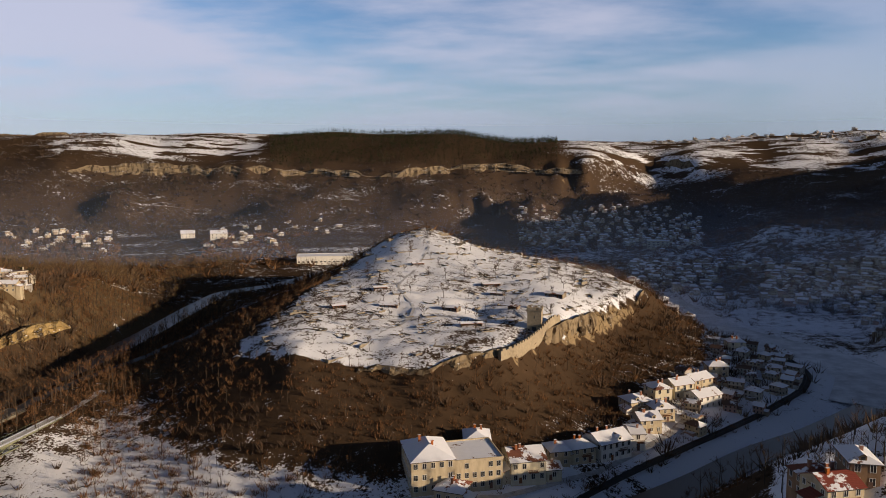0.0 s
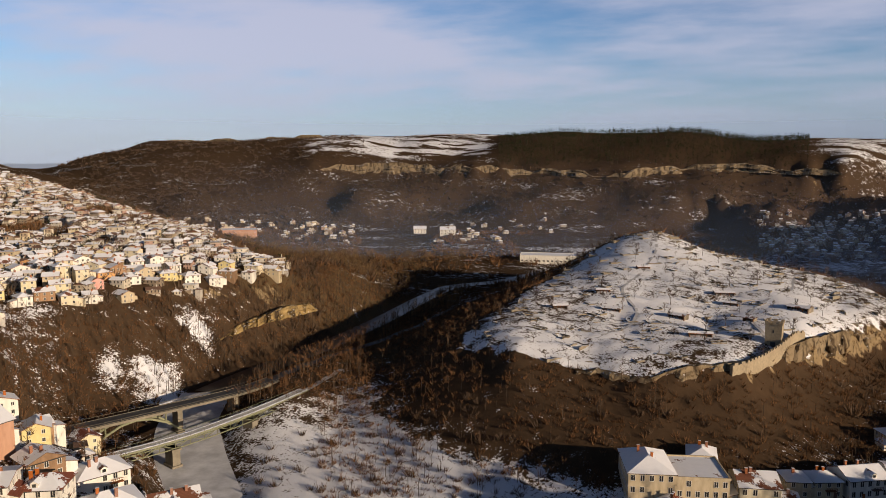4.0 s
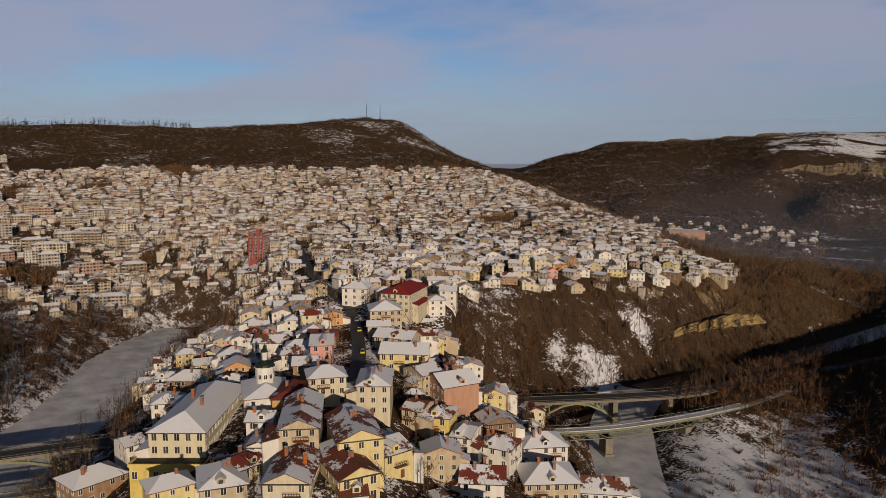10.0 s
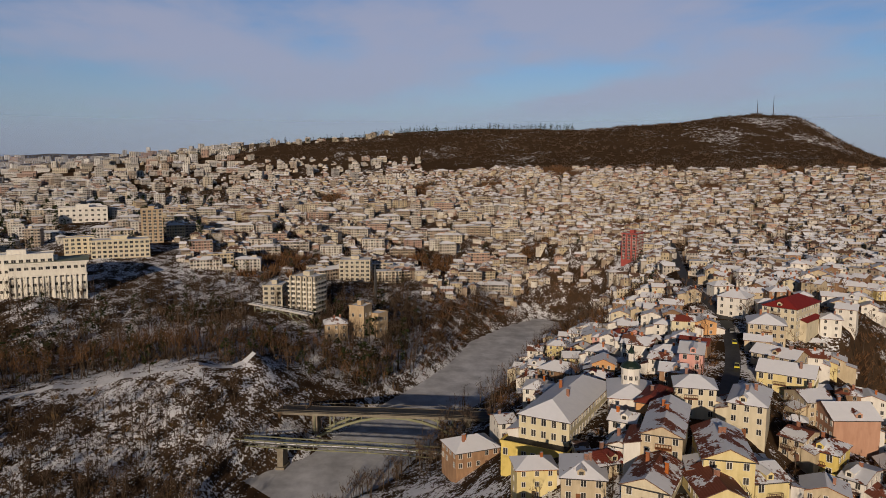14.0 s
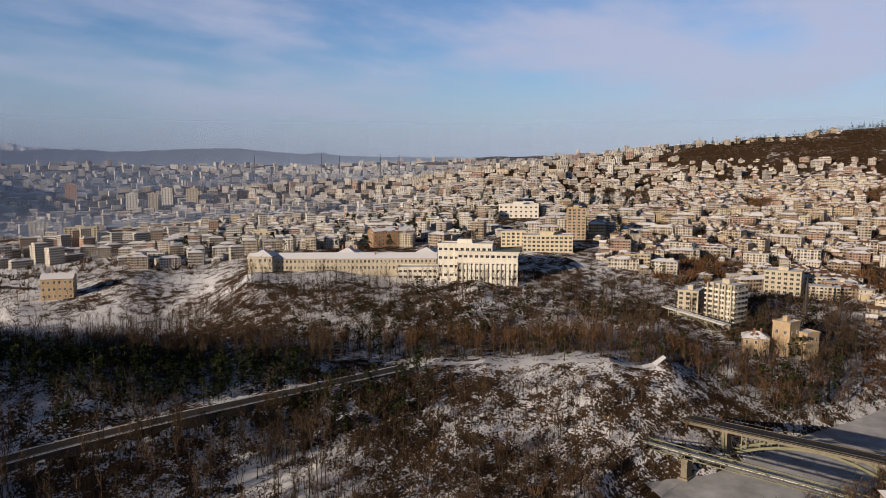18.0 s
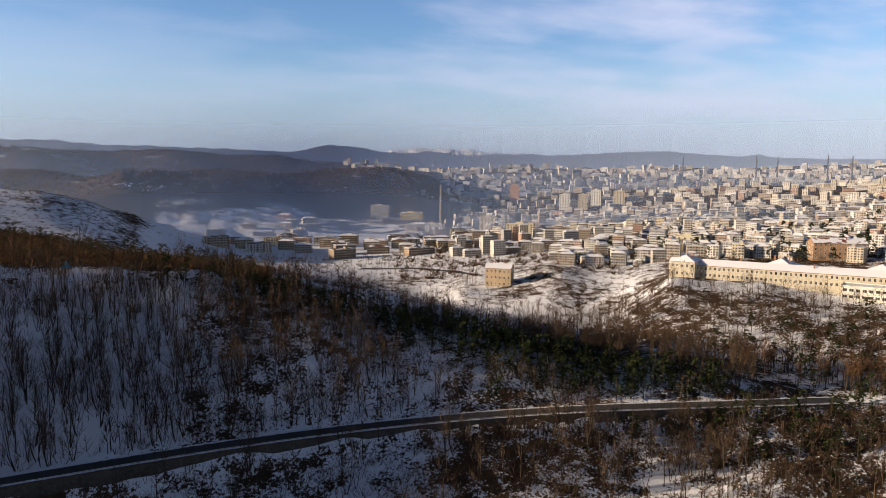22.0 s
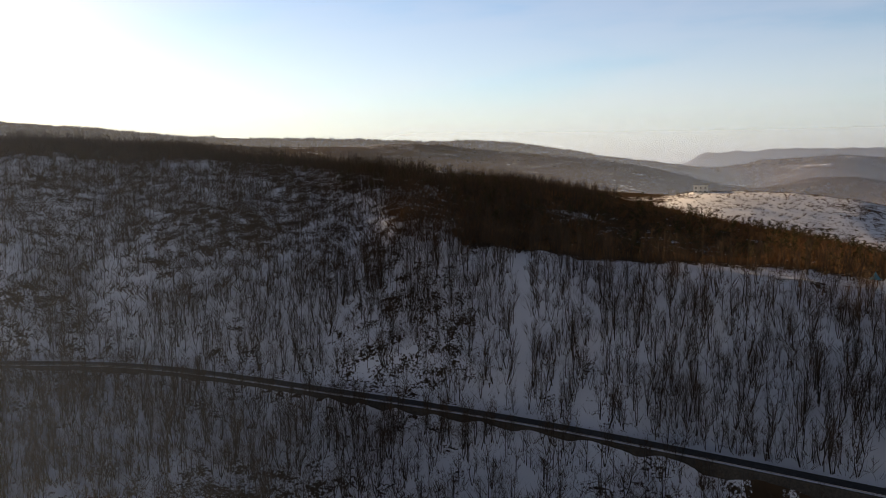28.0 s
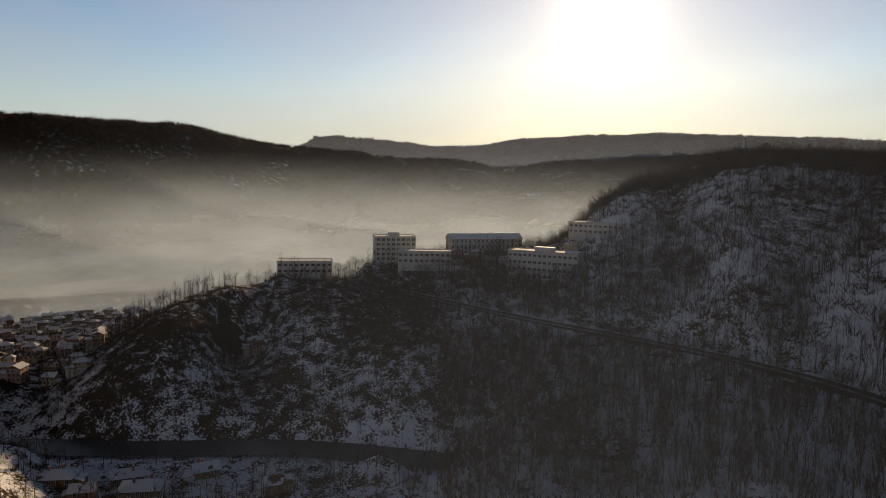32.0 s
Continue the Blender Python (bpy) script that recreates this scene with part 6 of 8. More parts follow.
def old_house(seed, w, d, storeys, roof):
    """A crooked old-town house: a body with a jettied upper floor, a lower annex, a chimney and rows of small windows."""
    rng, s = random.Random(seed), Shape()
    h = storeys * 2.6
    s.box(-w / 2, w / 2, 0, d, -7, h)
    joined(s, roof_shape(w, d, h, roof, lap=0.75, rise=min(w, d) * rng.uniform(0.17, 0.26)), roof == "flat")
    if rng.random() < 0.6:
        s.box(-w / 2 + rng.uniform(0, w * 0.3), w / 2 - rng.uniform(0, w * 0.3), -0.8, 0, h - 2.7, h - 0.15)
    side = rng.choice((-1, 1))
    aw, ad, ah = rng.uniform(3, 5), rng.uniform(4, 7), max(2.3, h - rng.uniform(2.0, 3.2))
    ay = rng.uniform(-2.5, 1.5)
    cx = side * (w / 2 + aw / 2 - 0.1)
    s.box(cx - aw / 2, cx + aw / 2, ay, ay + ad, -7, ah)
    joined(s, shifted(roof_shape(aw, ad, ah, rng.choice(("flat", "gable", "gable_end")), lap=0.45), cx, ay), False)
    if rng.random() < 0.5:
        fw = rng.uniform(2.5, w * 0.6)
        fx = rng.uniform(-w / 2 + fw / 2, w / 2 - fw / 2)
        s.box(fx - fw / 2, fx + fw / 2, -3.2, 0, -7, h - 3.4, 0, top=1)
    c = rng.uniform(-0.3, 0.3) * w
    s.box(c - 0.35, c + 0.35, d * 0.45, d * 0.45 + 0.6, h, h + min(w, d) * 0.22 + 0.9)
    for level in range(storeys):
        z = level * 2.6 + 0.9
        n = max(2, int(w / 2.3))
        for k in range(n):
            if rng.random() < 0.85:
                u = (k + 0.5) / n * w - w / 2
                f = -0.86 if level == storeys - 1 else -0.05
                s.quad((u - 0.45, f, z), (u + 0.45, f, z), (u + 0.45, f, z + 1.25), (u - 0.45, f, z + 1.25), 3)
        for k in range(2):
            u, p = (k + 0.5) / 2 * d, -side * (w / 2 + 0.05)
            s.quad((p, u - 0.45, z), (p, u + 0.45, z), (p, u + 0.45, z + 1.25), (p, u - 0.45, z + 1.25), 3)
    return arrays(s)


def flat_block(seed, w, d, storeys, roof):
    """A block of flats: stacked balconies, a stair shaft that rises through the roof, windows between."""
    rng, s = random.Random(seed), Shape()
    h = storeys * 2.9
    s.box(-w / 2, w / 2, 0, d, -7, h)
    joined(s, roof_shape(w, d, h, roof, lap=0.6, rise=2.2), roof == "flat")
    u = rng.uniform(-0.25, 0.25) * w
    s.box(u - 2, u + 2, d * 0.3, d * 0.3 + 5, h, h + 2.9, 0, top=1)
    n = max(3, int(w / 3.2))
    stacks = set(rng.sample(range(n), max(1, n // 2)))
    for level in range(storeys):
        z = level * 2.9
        for k in range(n):
            u = (k + 0.5) / n * w - w / 2
            if k in stacks and level:
                s.box(u - 1.5, u + 1.5, -1.2, 0, z - 0.1, z + 0.95)
                s.quad((u - 1.3, -0.06, z + 0.95), (u + 1.3, -0.06, z + 0.95), (u + 1.3, -0.06, z + 2.4), (u - 1.3, -0.06, z + 2.4), 3)
            else:
                s.quad((u - 0.7, -0.06, z + 0.8), (u + 0.7, -0.06, z + 0.8), (u + 0.7, -0.06, z + 2.2), (u - 0.7, -0.06, z + 2.2), 3)
        for k in range(max(1, int(d / 4.5))):
            u = (k + 0.5) / max(1, int(d / 4.5)) * d
            for p in (-w / 2 - 0.06, w / 2 + 0.06):
                s.quad((p, u - 0.6, z + 0.8), (p, u + 0.6, z + 0.8), (p, u + 0.6, z + 2.2), (p, u - 0.6, z + 2.2), 3)
    return arrays(s)


PALE_MATS = [M_PALEWALL, M_SNOWCAP, M_EAVES, M_GLASS]
FAR_MATS = [M_FARWALL, ROOFS["far"], M_EAVES, M_GLASS]
COTTAGES = [old_house(500 + i, w, d, n, roof) for i, (w, d, n, roof) in enumerate(((8, 8, 2, "gable"), (9.5, 8, 2, "hip"), (8, 10, 3, "gable_end"), (11, 8, 2, "gable"), (7.5, 8, 2, "hip"), (10, 9, 3, "hip"), (11, 9, 3, "flat")))]
BLOCKS = [flat_block(520 + i, w, d, n, roof) for i, (w, d, n, roof) in enumerate(((24, 14, 4, "hip"), (17, 15, 6, "flat"), (34, 14, 3, "hip"), (15, 15, 5, "flat"), (20, 14, 5, "hip"), (28, 15, 4, "flat")))]
TOWERS = [far_house(w, d, n, "flat", wide=0.95) for w, d, n in ((16, 16, 9), (18, 15, 8), (24, 14, 7))]
FAR_TOWERS = [far_house(w, d, n, "flat", True, 3.2, 1.5, 5.5) for w, d, n in ((16, 16, 8), (18, 15, 7), (14, 14, 6))]
PLAIN_BLOCKS = [far_house(w, d, n, "flat", True, 3.2, 1.6, 5.5) for w, d, n in ((34, 13, 4), (46, 13, 4), (20, 14, 6), (24, 13, 4))]


def broken(x, y):
    """Off the overgrown gullies that run between the houses."""
    return hashed(x / 38, y / 38, 17) < 1.15


def district(name, label, seed, zone, gap, models, weights_, grow=0.0, rule=None, turn_jitter=18, size=1.0, mats=None):
    rng = np.random.default_rng(seed)
    x, y = scatter(seed, *zone, gap, apart=gap * 0.86, grow=grow)
    keep = clear_of(x, y, gap * 0.25)
    z = land(x, y)
    keep &= z > 2.2
    if rule is not None:
        keep &= rule(x, y, z)
    x, y, z = x[keep], y[keep], z[keep]
    if not len(x):
        return
    base = np.minimum(z, land(x + 3, y))
    crowd = Crowd()
    bearing = polar(x, y)[0]
    turns_ = bearing + 14 * hashed(x / 90, y / 90, seed) + rng.uniform(-turn_jitter, turn_jitter, len(x))
    pick = rng.choice(len(models), len(x), p=weights_)
    for i in range(len(x)):
        k = rng.uniform(0.85, 1.15) * size
        crowd.put(*models[pick[i]], x[i], y[i], base[i], turns_[i], (k, k, rng.uniform(0.85, 1.1) * (0.5 + size / 2)))
    crowd.done(name, mats or FAR_MATS, label, "houses")
    spots = np.column_stack([x, y, np.full(len(x), gap * 0.45)])
    CROWDED.append(spots)


CROWDED = []
C = [0.2, 0.2, 0.14, 0.16, 0.12, 0.1, 0.08]
district("hillside_houses", "old town houses packed on the slope under snow", 21, (28, 66, 424, 640), 9.6, COTTAGES, C, size=0.78, rule=lambda x, y, z: (z > 39) & (z < 106) & broken(x, y))
district("hillside_houses", "upper old town houses under snow", 22, (36, 78, 640, 900), 10.8, COTTAGES, C, size=0.82, rule=lambda x, y, z: (z < 101) & broken(x, y))
district("hillside_houses", "highest houses of the old town under snow", 23, (44, 98, 900, 1160), 12.5, COTTAGES, C, size=0.85, rule=lambda x, y, z: (z < 110) & broken(x, y))
district("hillside_houses", "terraced houses above the river bend", 24, (64, 84, 470, 640), 10.5, COTTAGES, C, size=0.8, rule=lambda x, y, z: (z > 19) & broken(x, y))
district("town_quarter", "town houses and flats on the western slope", 25, (76, 106, 545, 900), 14, COTTAGES + BLOCKS, [0.1, 0.1, 0.12, 0.1, 0.1, 0.1, 0.12, 0.07, 0.0, 0.07, 0.05, 0.0, 0.07], size=0.72, rule=lambda x, y, z: broken(x, y))
district("town_quarter", "flats and houses of the upper western town", 26, (84, 118, 900, 1500), 21, COTTAGES + BLOCKS, [0.06, 0.08, 0.12, 0.08, 0.12, 0.12, 0.14, 0.07, 0.04, 0.07, 0.04, 0.0, 0.06], size=0.66, grow=0.5, rule=lambda x, y, z: (z < 126) & broken(x, y), mats=[M_PALEWALL, ROOFS["far"], M_EAVES, M_GLASS])
district("town_quarter", "blocks of flats in the new town", 27, (106, 139, 650, 1300), 19, BLOCKS + COTTAGES[4:], [0.16, 0.14, 0.14, 0.16, 0.12, 0.08, 0.06, 0.06, 0.08], grow=0.4, size=0.66, mats=PALE_MATS)
district("town_quarter", "blocks of flats in the valley", 28, (124, 147, 800, 1400), 25, BLOCKS + TOWERS, [0.16, 0.15, 0.12, 0.12, 0.14, 0.08, 0.09, 0.07, 0.07], grow=0.4, size=0.66, mats=PALE_MATS)
district("far_town", "pale flats of the far town", 29, (98, 148, 1350, 2400), 36, PLAIN_BLOCKS + FAR_TOWERS, [0.36, 0.16, 0.12, 0.30, 0.02, 0.02, 0.02], grow=0.5, size=0.62, mats=PALE_MATS)
district("far_town", "rows of flats on the far ridge", 30, (112, 156, 2300, 2950), 60, PLAIN_BLOCKS + FAR_TOWERS, [0.28, 0.2, 0.14, 0.26, 0.04, 0.04, 0.04], size=0.8, mats=PALE_MATS)
district("ridge_villas", "villas along the crest above the town", 31, (86, 112, 1580, 1760), 34, COTTAGES + BLOCKS, [0.1, 0.1, 0.12, 0.1, 0.1, 0.1, 0.1, 0.06, 0.06, 0.04, 0.06, 0.06, 0.0], size=0.55)
district("valley_village", "village houses in the shaded valley", 32, (-34, -15, 540, 900), 14, COTTAGES, C, size=0.75, rule=lambda x, y, z: z < 26)
district("valley_village", "village houses across the northern valley", 33, (-20, -6, 1000, 1450), 20, COTTAGES, C, size=0.72, rule=lambda x, y, z: z < 40)
district("valley_village", "scattered houses of the northern valley", 34, (8, 40, 1050, 1350), 34, COTTAGES, C, size=0.75, rule=lambda x, y, z: z < 24)
district("hill_village", "village on the northern plateau", 35, (-33, -16, 2350, 2680), 46, COTTAGES, C)
district("river_suburb", "low houses on the eastern flood plain", 36, (270, 294, 400, 640), 13, COTTAGES[:4], [0.3, 0.3, 0.1, 0.3], size=0.75, rule=lambda x, y, z: z < 20)
district("river_suburb", "houses along the river strip", 37, (-27, -14, 300, 480), 11.5, COTTAGES[:4], [0.3, 0.3, 0.1, 0.3], size=0.68, rule=lambda x, y, z: (z < 7.5) & ~inside_line(x, y, MESA))
district("works", "sheds and works on the valley floor", 38, (146, 166, 880, 1350), 44, BLOCKS[:1] + BLOCKS[2:3] + BLOCKS[5:], [0.2, 0.3, 0.5], rule=lambda x, y, z: z < 22)
district("far_village", "houses on the misty valley floor", 39, (250, 285, 850, 1500), 36, COTTAGES, C, rule=lambda x, y, z: z < 40)
district("campus_houses", "houses behind the campus", 40, (242, 262, 520, 680), 24, COTTAGES, C, rule=lambda x, y, z: (z < 70) & (z > 30))
district("spur_sheds", "sheds and lean-tos between the houses of the spur", 41, (44, 76, 140, 420), 9.0, [far_house(5, 4.5, 1, "gable", tall=2.4), far_house(4, 6, 1, "flat", tall=2.4), far_house(6.5, 5, 1, "hip", tall=2.7)], [0.4, 0.3, 0.3], rule=lambda x, y, z: (z > 11) & ~((polar(x, y)[0] < 51) & (polar(x, y)[1] > 290)))
CROWDED = np.concatenate(CROWDED)

# ---- roads, rails and bridges ----
def drape(pts):
    return np.array(land(pts[:, 0], pts[:, 1]))


def along(line):
    xs = np.array([(p[0], p[1]) for p in line])
    zs = np.array([p[2] for p in line])

    def level(pts):
        _, k = off_course(pts[:, 0], pts[:, 1], [tuple(p) for p in xs])
        return np.interp(k, np.arange(len(zs)), zs)
    return level


def lane(name, label, line, half, mat, lift=0.12, step=5.0, over=None, category="road"):
    v, f, pts, side = ribbon(line, half, lift, step, over or along(line))
    tagged(new(name, quick_mesh(name, v, f, [mat])), label, category, kind="structure")
    return pts, side


pts, side = lane("road", "cleared asphalt road along the wooded slope", HILL_ROAD, 3.4, M_ASPHALT, 0.14)
level = along(HILL_ROAD)(pts)
for off, half, mat, lift in ((4.1, 0.55, M_SNOWCAP, 0.30), (-4.0, 0.5, M_SNOWCAP, 0.30)):
    line = [(*(p + s * off), z) for p, s, z in zip(pts, side, level)]
    v, f, _, _ = ribbon(line, half, lift, 5.0, along(line))
    tagged(new("snow_bank", quick_mesh("snow_bank", v, f, [mat])), "ploughed snow along the road edge", "snow", kind="structure")
# the retaining wall and guard rail on the valley side, which faces the lookout
inward = np.sign((-(pts * side).sum(1)).mean())
edge = pts + side * 4.9 * inward
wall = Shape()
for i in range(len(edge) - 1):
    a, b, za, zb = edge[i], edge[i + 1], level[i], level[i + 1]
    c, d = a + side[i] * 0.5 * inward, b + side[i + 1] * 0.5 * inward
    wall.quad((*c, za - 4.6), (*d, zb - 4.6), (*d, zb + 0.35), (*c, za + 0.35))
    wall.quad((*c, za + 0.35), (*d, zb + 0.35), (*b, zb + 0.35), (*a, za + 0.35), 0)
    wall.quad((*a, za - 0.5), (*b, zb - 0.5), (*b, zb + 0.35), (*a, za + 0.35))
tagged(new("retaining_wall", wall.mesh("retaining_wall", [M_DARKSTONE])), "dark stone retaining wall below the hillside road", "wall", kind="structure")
rail = holder("guard_rail", pose(0, 0, 0), "low metal guard rail along the hillside road", "guard rail")
s = Shape()
for i in range(len(edge) - 1):
    s.beam((*edge[i], level[i] + 1.0), (*edge[i + 1], level[i + 1] + 1.0), 0.16)
part("beam", s, M_FRAME, rail)
post = Shape()
post.box(-0.07, 0.07, -0.07, 0.07, 0.0, 1.1)
post = post.mesh("post", [M_DARK])
for i in range(0, len(edge), 2):
    part("post", post, None, rail, m=pose(*edge[i], level[i] + 0.3))

lane("path", "snow-covered track along the river terrace", LAND["road_low"][-1:] + LAND["road_far"], 2.6, M_SNOWCAP, 0.25, 5.0, drape, "path")
lane("street", "narrow cobbled street of the spur between houses", STREET, 2.6, M_ASPHALT, 0.10)
lane("street", "main street climbing into the old town", TOWN_STREET, 3.0, M_ASPHALT, 0.10)
FOOT_PATHS = [[(-33, 345), (-20, 372), (-15, 402), (-30, 440), (-18, 480), (-10, 540), (-16, 620)], [(45, 372), (38, 410), (52, 440), (70, 470), (78, 520), (90, 560)], [(-92, 352), (-60, 372), (-15, 385), (30, 380)]]
for line in FOOT_PATHS:
    lane("path", "trodden path across the snowy citadel", line, 0.9, M_SLUSH, 0.12, 5.0, drape, "path")
VALLEY_ROADS = [[(-480, -1230), (-560, -1140), (-640, -1000), (-610, -900), (-520, -830), (-470, -760)], [(-560, -1140), (-700, -1150), (-840, -1080), (-960, -1000)],
                [(-330, -700), (-372, -660), (-385, -600), (-372, -540)], [(-640, -1000), (-560, -940), (-560, -860), (-640, -800)]]
for line in VALLEY_ROADS:
    lane("road", "grey valley road between snowy verges", line, 5.0, M_ASPHALT, 0.5, 9.0, drape)
lane("road", "cleared riverside road under the citadel", [(-20, 232), (20, 236), (60, 258), (98, 296), (128, 340), (156, 392)], 2.6, M_SLUSH, 0.15, 5.0, drape)
RAIL = [(20, 218), (51, 243), (81, 269), (111, 294), (149, 325), (187, 362), (206, 392), (208, 430)]
lane("railway", "dark ballast of a single railway track", RAIL, 3.0, M_BALLAST, 0.25, 5.0, drape, "railway")
for off in (-0.75, 0.75):
    p_, s_ = ribbon(RAIL, 1, 0, 5.0, drape)[2:]
    lane("rail", "steel rail on dark ballast", [tuple(q) for q in p_ + s_ * off], 0.09, M_DARK, 0.42, 5.0, drape, "rail")


def bridge_deck(name, label, line, z, half, deep, deck_mat, side_mat, rail_h=1.1):
    """A deck along a course with kerbs and parapets."""
    thing = holder(name, pose(0, 0, 0), label, "bridge")
    pts = np.array(dense(line, 6.0))
    for _ in range(8):
        pts[1:-1] = (pts[:-2] + pts[1:-1] * 2 + pts[2:]) / 4
    way = np.gradient(pts, axis=0)
    way /= np.linalg.norm(way, axis=1)[:, None]
    side = np.stack([-way[:, 1], way[:, 0]], 1)
    s = Shape()
    for i in range(len(pts) - 1):
        a0, a1, b0, b1 = pts[i] + side[i] * half, pts[i] - side[i] * half, pts[i + 1] + side[i + 1] * half, pts[i + 1] - side[i + 1] * half
        s.quad((*a0, z), (*b0, z), (*b1, z), (*a1, z), 0)
        s.quad((*a0, z - deep), (*a0, z), (*b0, z), (*b0, z - deep), 1)
        s.quad((*a1, z), (*a1, z - deep), (*b1, z - deep), (*b1, z), 1)
        s.quad((*a0, z - deep), (*b0, z - deep), (*b1, z - deep), (*a1, z - deep), 1)
    part("deck", s, [deck_mat, side_mat], thing)
    for sign in (-1, 1):
        s, edge = Shape(), pts + side * sign * (half - 0.15)
        for i in range(len(edge) - 1):
            s.beam((*edge[i], z + rail_h), (*edge[i + 1], z + rail_h), 0.09)
            s.beam((*edge[i], z), (*edge[i], z + rail_h), 0.06)
        part("parapet", s, side_mat, thing)
        s, kerb = Shape(), pts + side * sign * (half - 0.9)
        wide, kind, cover = (0.12, "kerb", M_CONCRETE) if deck_mat is M_ASPHALT else (0.3, "snowy_kerb", M_SNOWCAP)
        for i in range(len(kerb) - 1):
            a, b, c, d = kerb[i] - side[i] * wide, kerb[i] + side[i] * wide, kerb[i + 1] + side[i + 1] * wide, kerb[i + 1] - side[i + 1] * wide
            s.quad((*a, z + 0.14), (*b, z + 0.14), (*c, z + 0.14), (*d, z + 0.14))
            s.quad((*a, z), (*a, z + 0.14), (*d, z + 0.14), (*d, z))
            s.quad((*b, z + 0.14), (*b, z), (*c, z), (*c, z + 0.14))
        part(kind, s, cover, thing)
    return thing, pts, side


def pier(thing, x, y, turn, top, w=6.0, d=2.2):
    s = Shape()
    s.box(-w / 2, w / 2, -d / 2, d / 2, -2.0, top)
    s.box(-w / 2 - 0.5, w / 2 + 0.5, -d / 2 - 0.4, d / 2 + 0.4, top - 0.8, top)
    s.box(-w / 2 - 0.6, w / 2 + 0.6, -d / 2 - 0.6, d / 2 + 0.6, -2.0, 0.9)
    part("pier", s, M_CONCRETE, thing, m=pose(x, y, 0, 0, 0, turn))


def arch(thing, pts, side, i0, i1, low, high, off, half):
    s = Shape()
    for i in range(i0, i1):
        z = [low + (high - low) * (1 - (2 * (k - i0) / (i1 - i0) - 1) ** 2) for k in (i, i + 1)]
        a, b = pts[i] + side[i] * off, pts[i + 1] + side[i + 1] * off
        s.beam((*a, z[0]), (*b, z[1]), half)
        post = Shape()
        post.beam((*a, z[0]), (*a, high + 0.8), 0.5)
        part("spandrel_post", post, M_STEEL, thing)
    part("arch_rib", s, M_STEEL, thing)


def truss(thing, pts, side, i0, i1, top, low, off):
    for i in range(i0, i1):
        a, b = pts[i] + side[i] * off, pts[i + 1] + side[i + 1] * off
        for kind, p, q in (("lower_chord", (*a, low), (*b, low)), ("upper_chord", (*a, top), (*b, top)), ("truss_post", (*a, low), (*a, top)), ("diagonal", (*a, low if i % 2 else top), (*b, top if i % 2 else low))):
            s = Shape()
            s.beam(p, q, 0.36 if "chord" in kind else 0.22)
            part(kind, s, M_STEEL, thing)


def heading(side, i):
    return math.degrees(math.atan2(side[i][1], side[i][0]))


b, p, q = bridge_deck("road_bridge", "concrete road bridge with a shallow arch over the river", [(-244, 190), (-231, 213), (-210, 250), (-190, 286), (-187, 304)], 12.0, 5.0, 1.1, M_ASPHALT, M_CONCRETE)
for off in (-3.5, 3.5):
    arch(b, p, q, 6, 12, 2.0, 10.6, off, 0.9)
for i in (6, 12, 16):
    pier(b, *p[i], heading(q, i), 11.0)
b, p, q = bridge_deck("rail_bridge", "green steel truss bridge on stone piers", [(-206, 186), (-196, 203), (-183, 224), (-174, 255), (-168, 280), (-166, 297)], 11.0, 2.8, 0.5, M_SLUSH, M_STEEL)
for off in (-2.4, 2.4):
    truss(b, p, q, 0, min(15, len(p) - 1), 10.4, 7.6, off)
for i in (7, 13):
    pier(b, *p[i], heading(q, i), 7.6, 6.0, 3.2)
b, p, q = bridge_deck("road_bridge", "concrete road bridge with an arch by the tunnel", [(-312, -50), (-303, -21), (-299, 0), (-292, 32), (-284, 62), (-276, 84)], 13.0, 5.0, 1.1, M_ASPHALT, M_CONCRETE)
for off in (-3.5, 3.5):
    arch(b, p, q, 6, 16, 1.5, 11.6, off, 1.0)
for i in (6, 16):
    pier(b, *p[i], heading(q, i), 12.0)
b, p, q = bridge_deck("foot_bridge", "steel truss bridge with snow on its deck", [(-282, -50), (-270, -14), (-266, 8), (-256, 35), (-248, 58)], 10.0, 2.4, 0.4, M_SLUSH, M_DARK)
for off in (-2.2, 2.2):
    truss(b, p, q, 1, 17, 10.9, 8.4, off)
for i in (4, 13):
    pier(b, *p[i], heading(q, i), 8.4, 5.0, 2.4)
lane("road", "asphalt road under the trees of the citadel bank", [(-187, 302), (-184, 333), (-175, 368), (-163, 404), (-158, 440), (-156, 520)], 4.0, M_ASPHALT, 0.2, 5.0, drape)
lane("track", "snowed-over railway track on the bank", [(-166, 295), (-165, 314), (-164, 333)], 2.4, M_SLUSH, 0.12, 5.0, drape, "track")
# the arched foot bridge to the hotel
b, p, q = bridge_deck("arched_bridge", "pale arched footbridge to the hotel", [(-455, -60), (-436, -41), (-415, -21)], 31.0, 2.2, 0.7, M_SLUSH, M_FRAME)
for off in (-2.0, 2.0):
    arch(b, p, q, 1, len(p) - 2, 24.5, 29.6, off, 0.4)
BLOCKED += [(*(c * k), 5.0) for c in p for k in (1.0, 0.985, 0.97, 0.955, 0.94)]

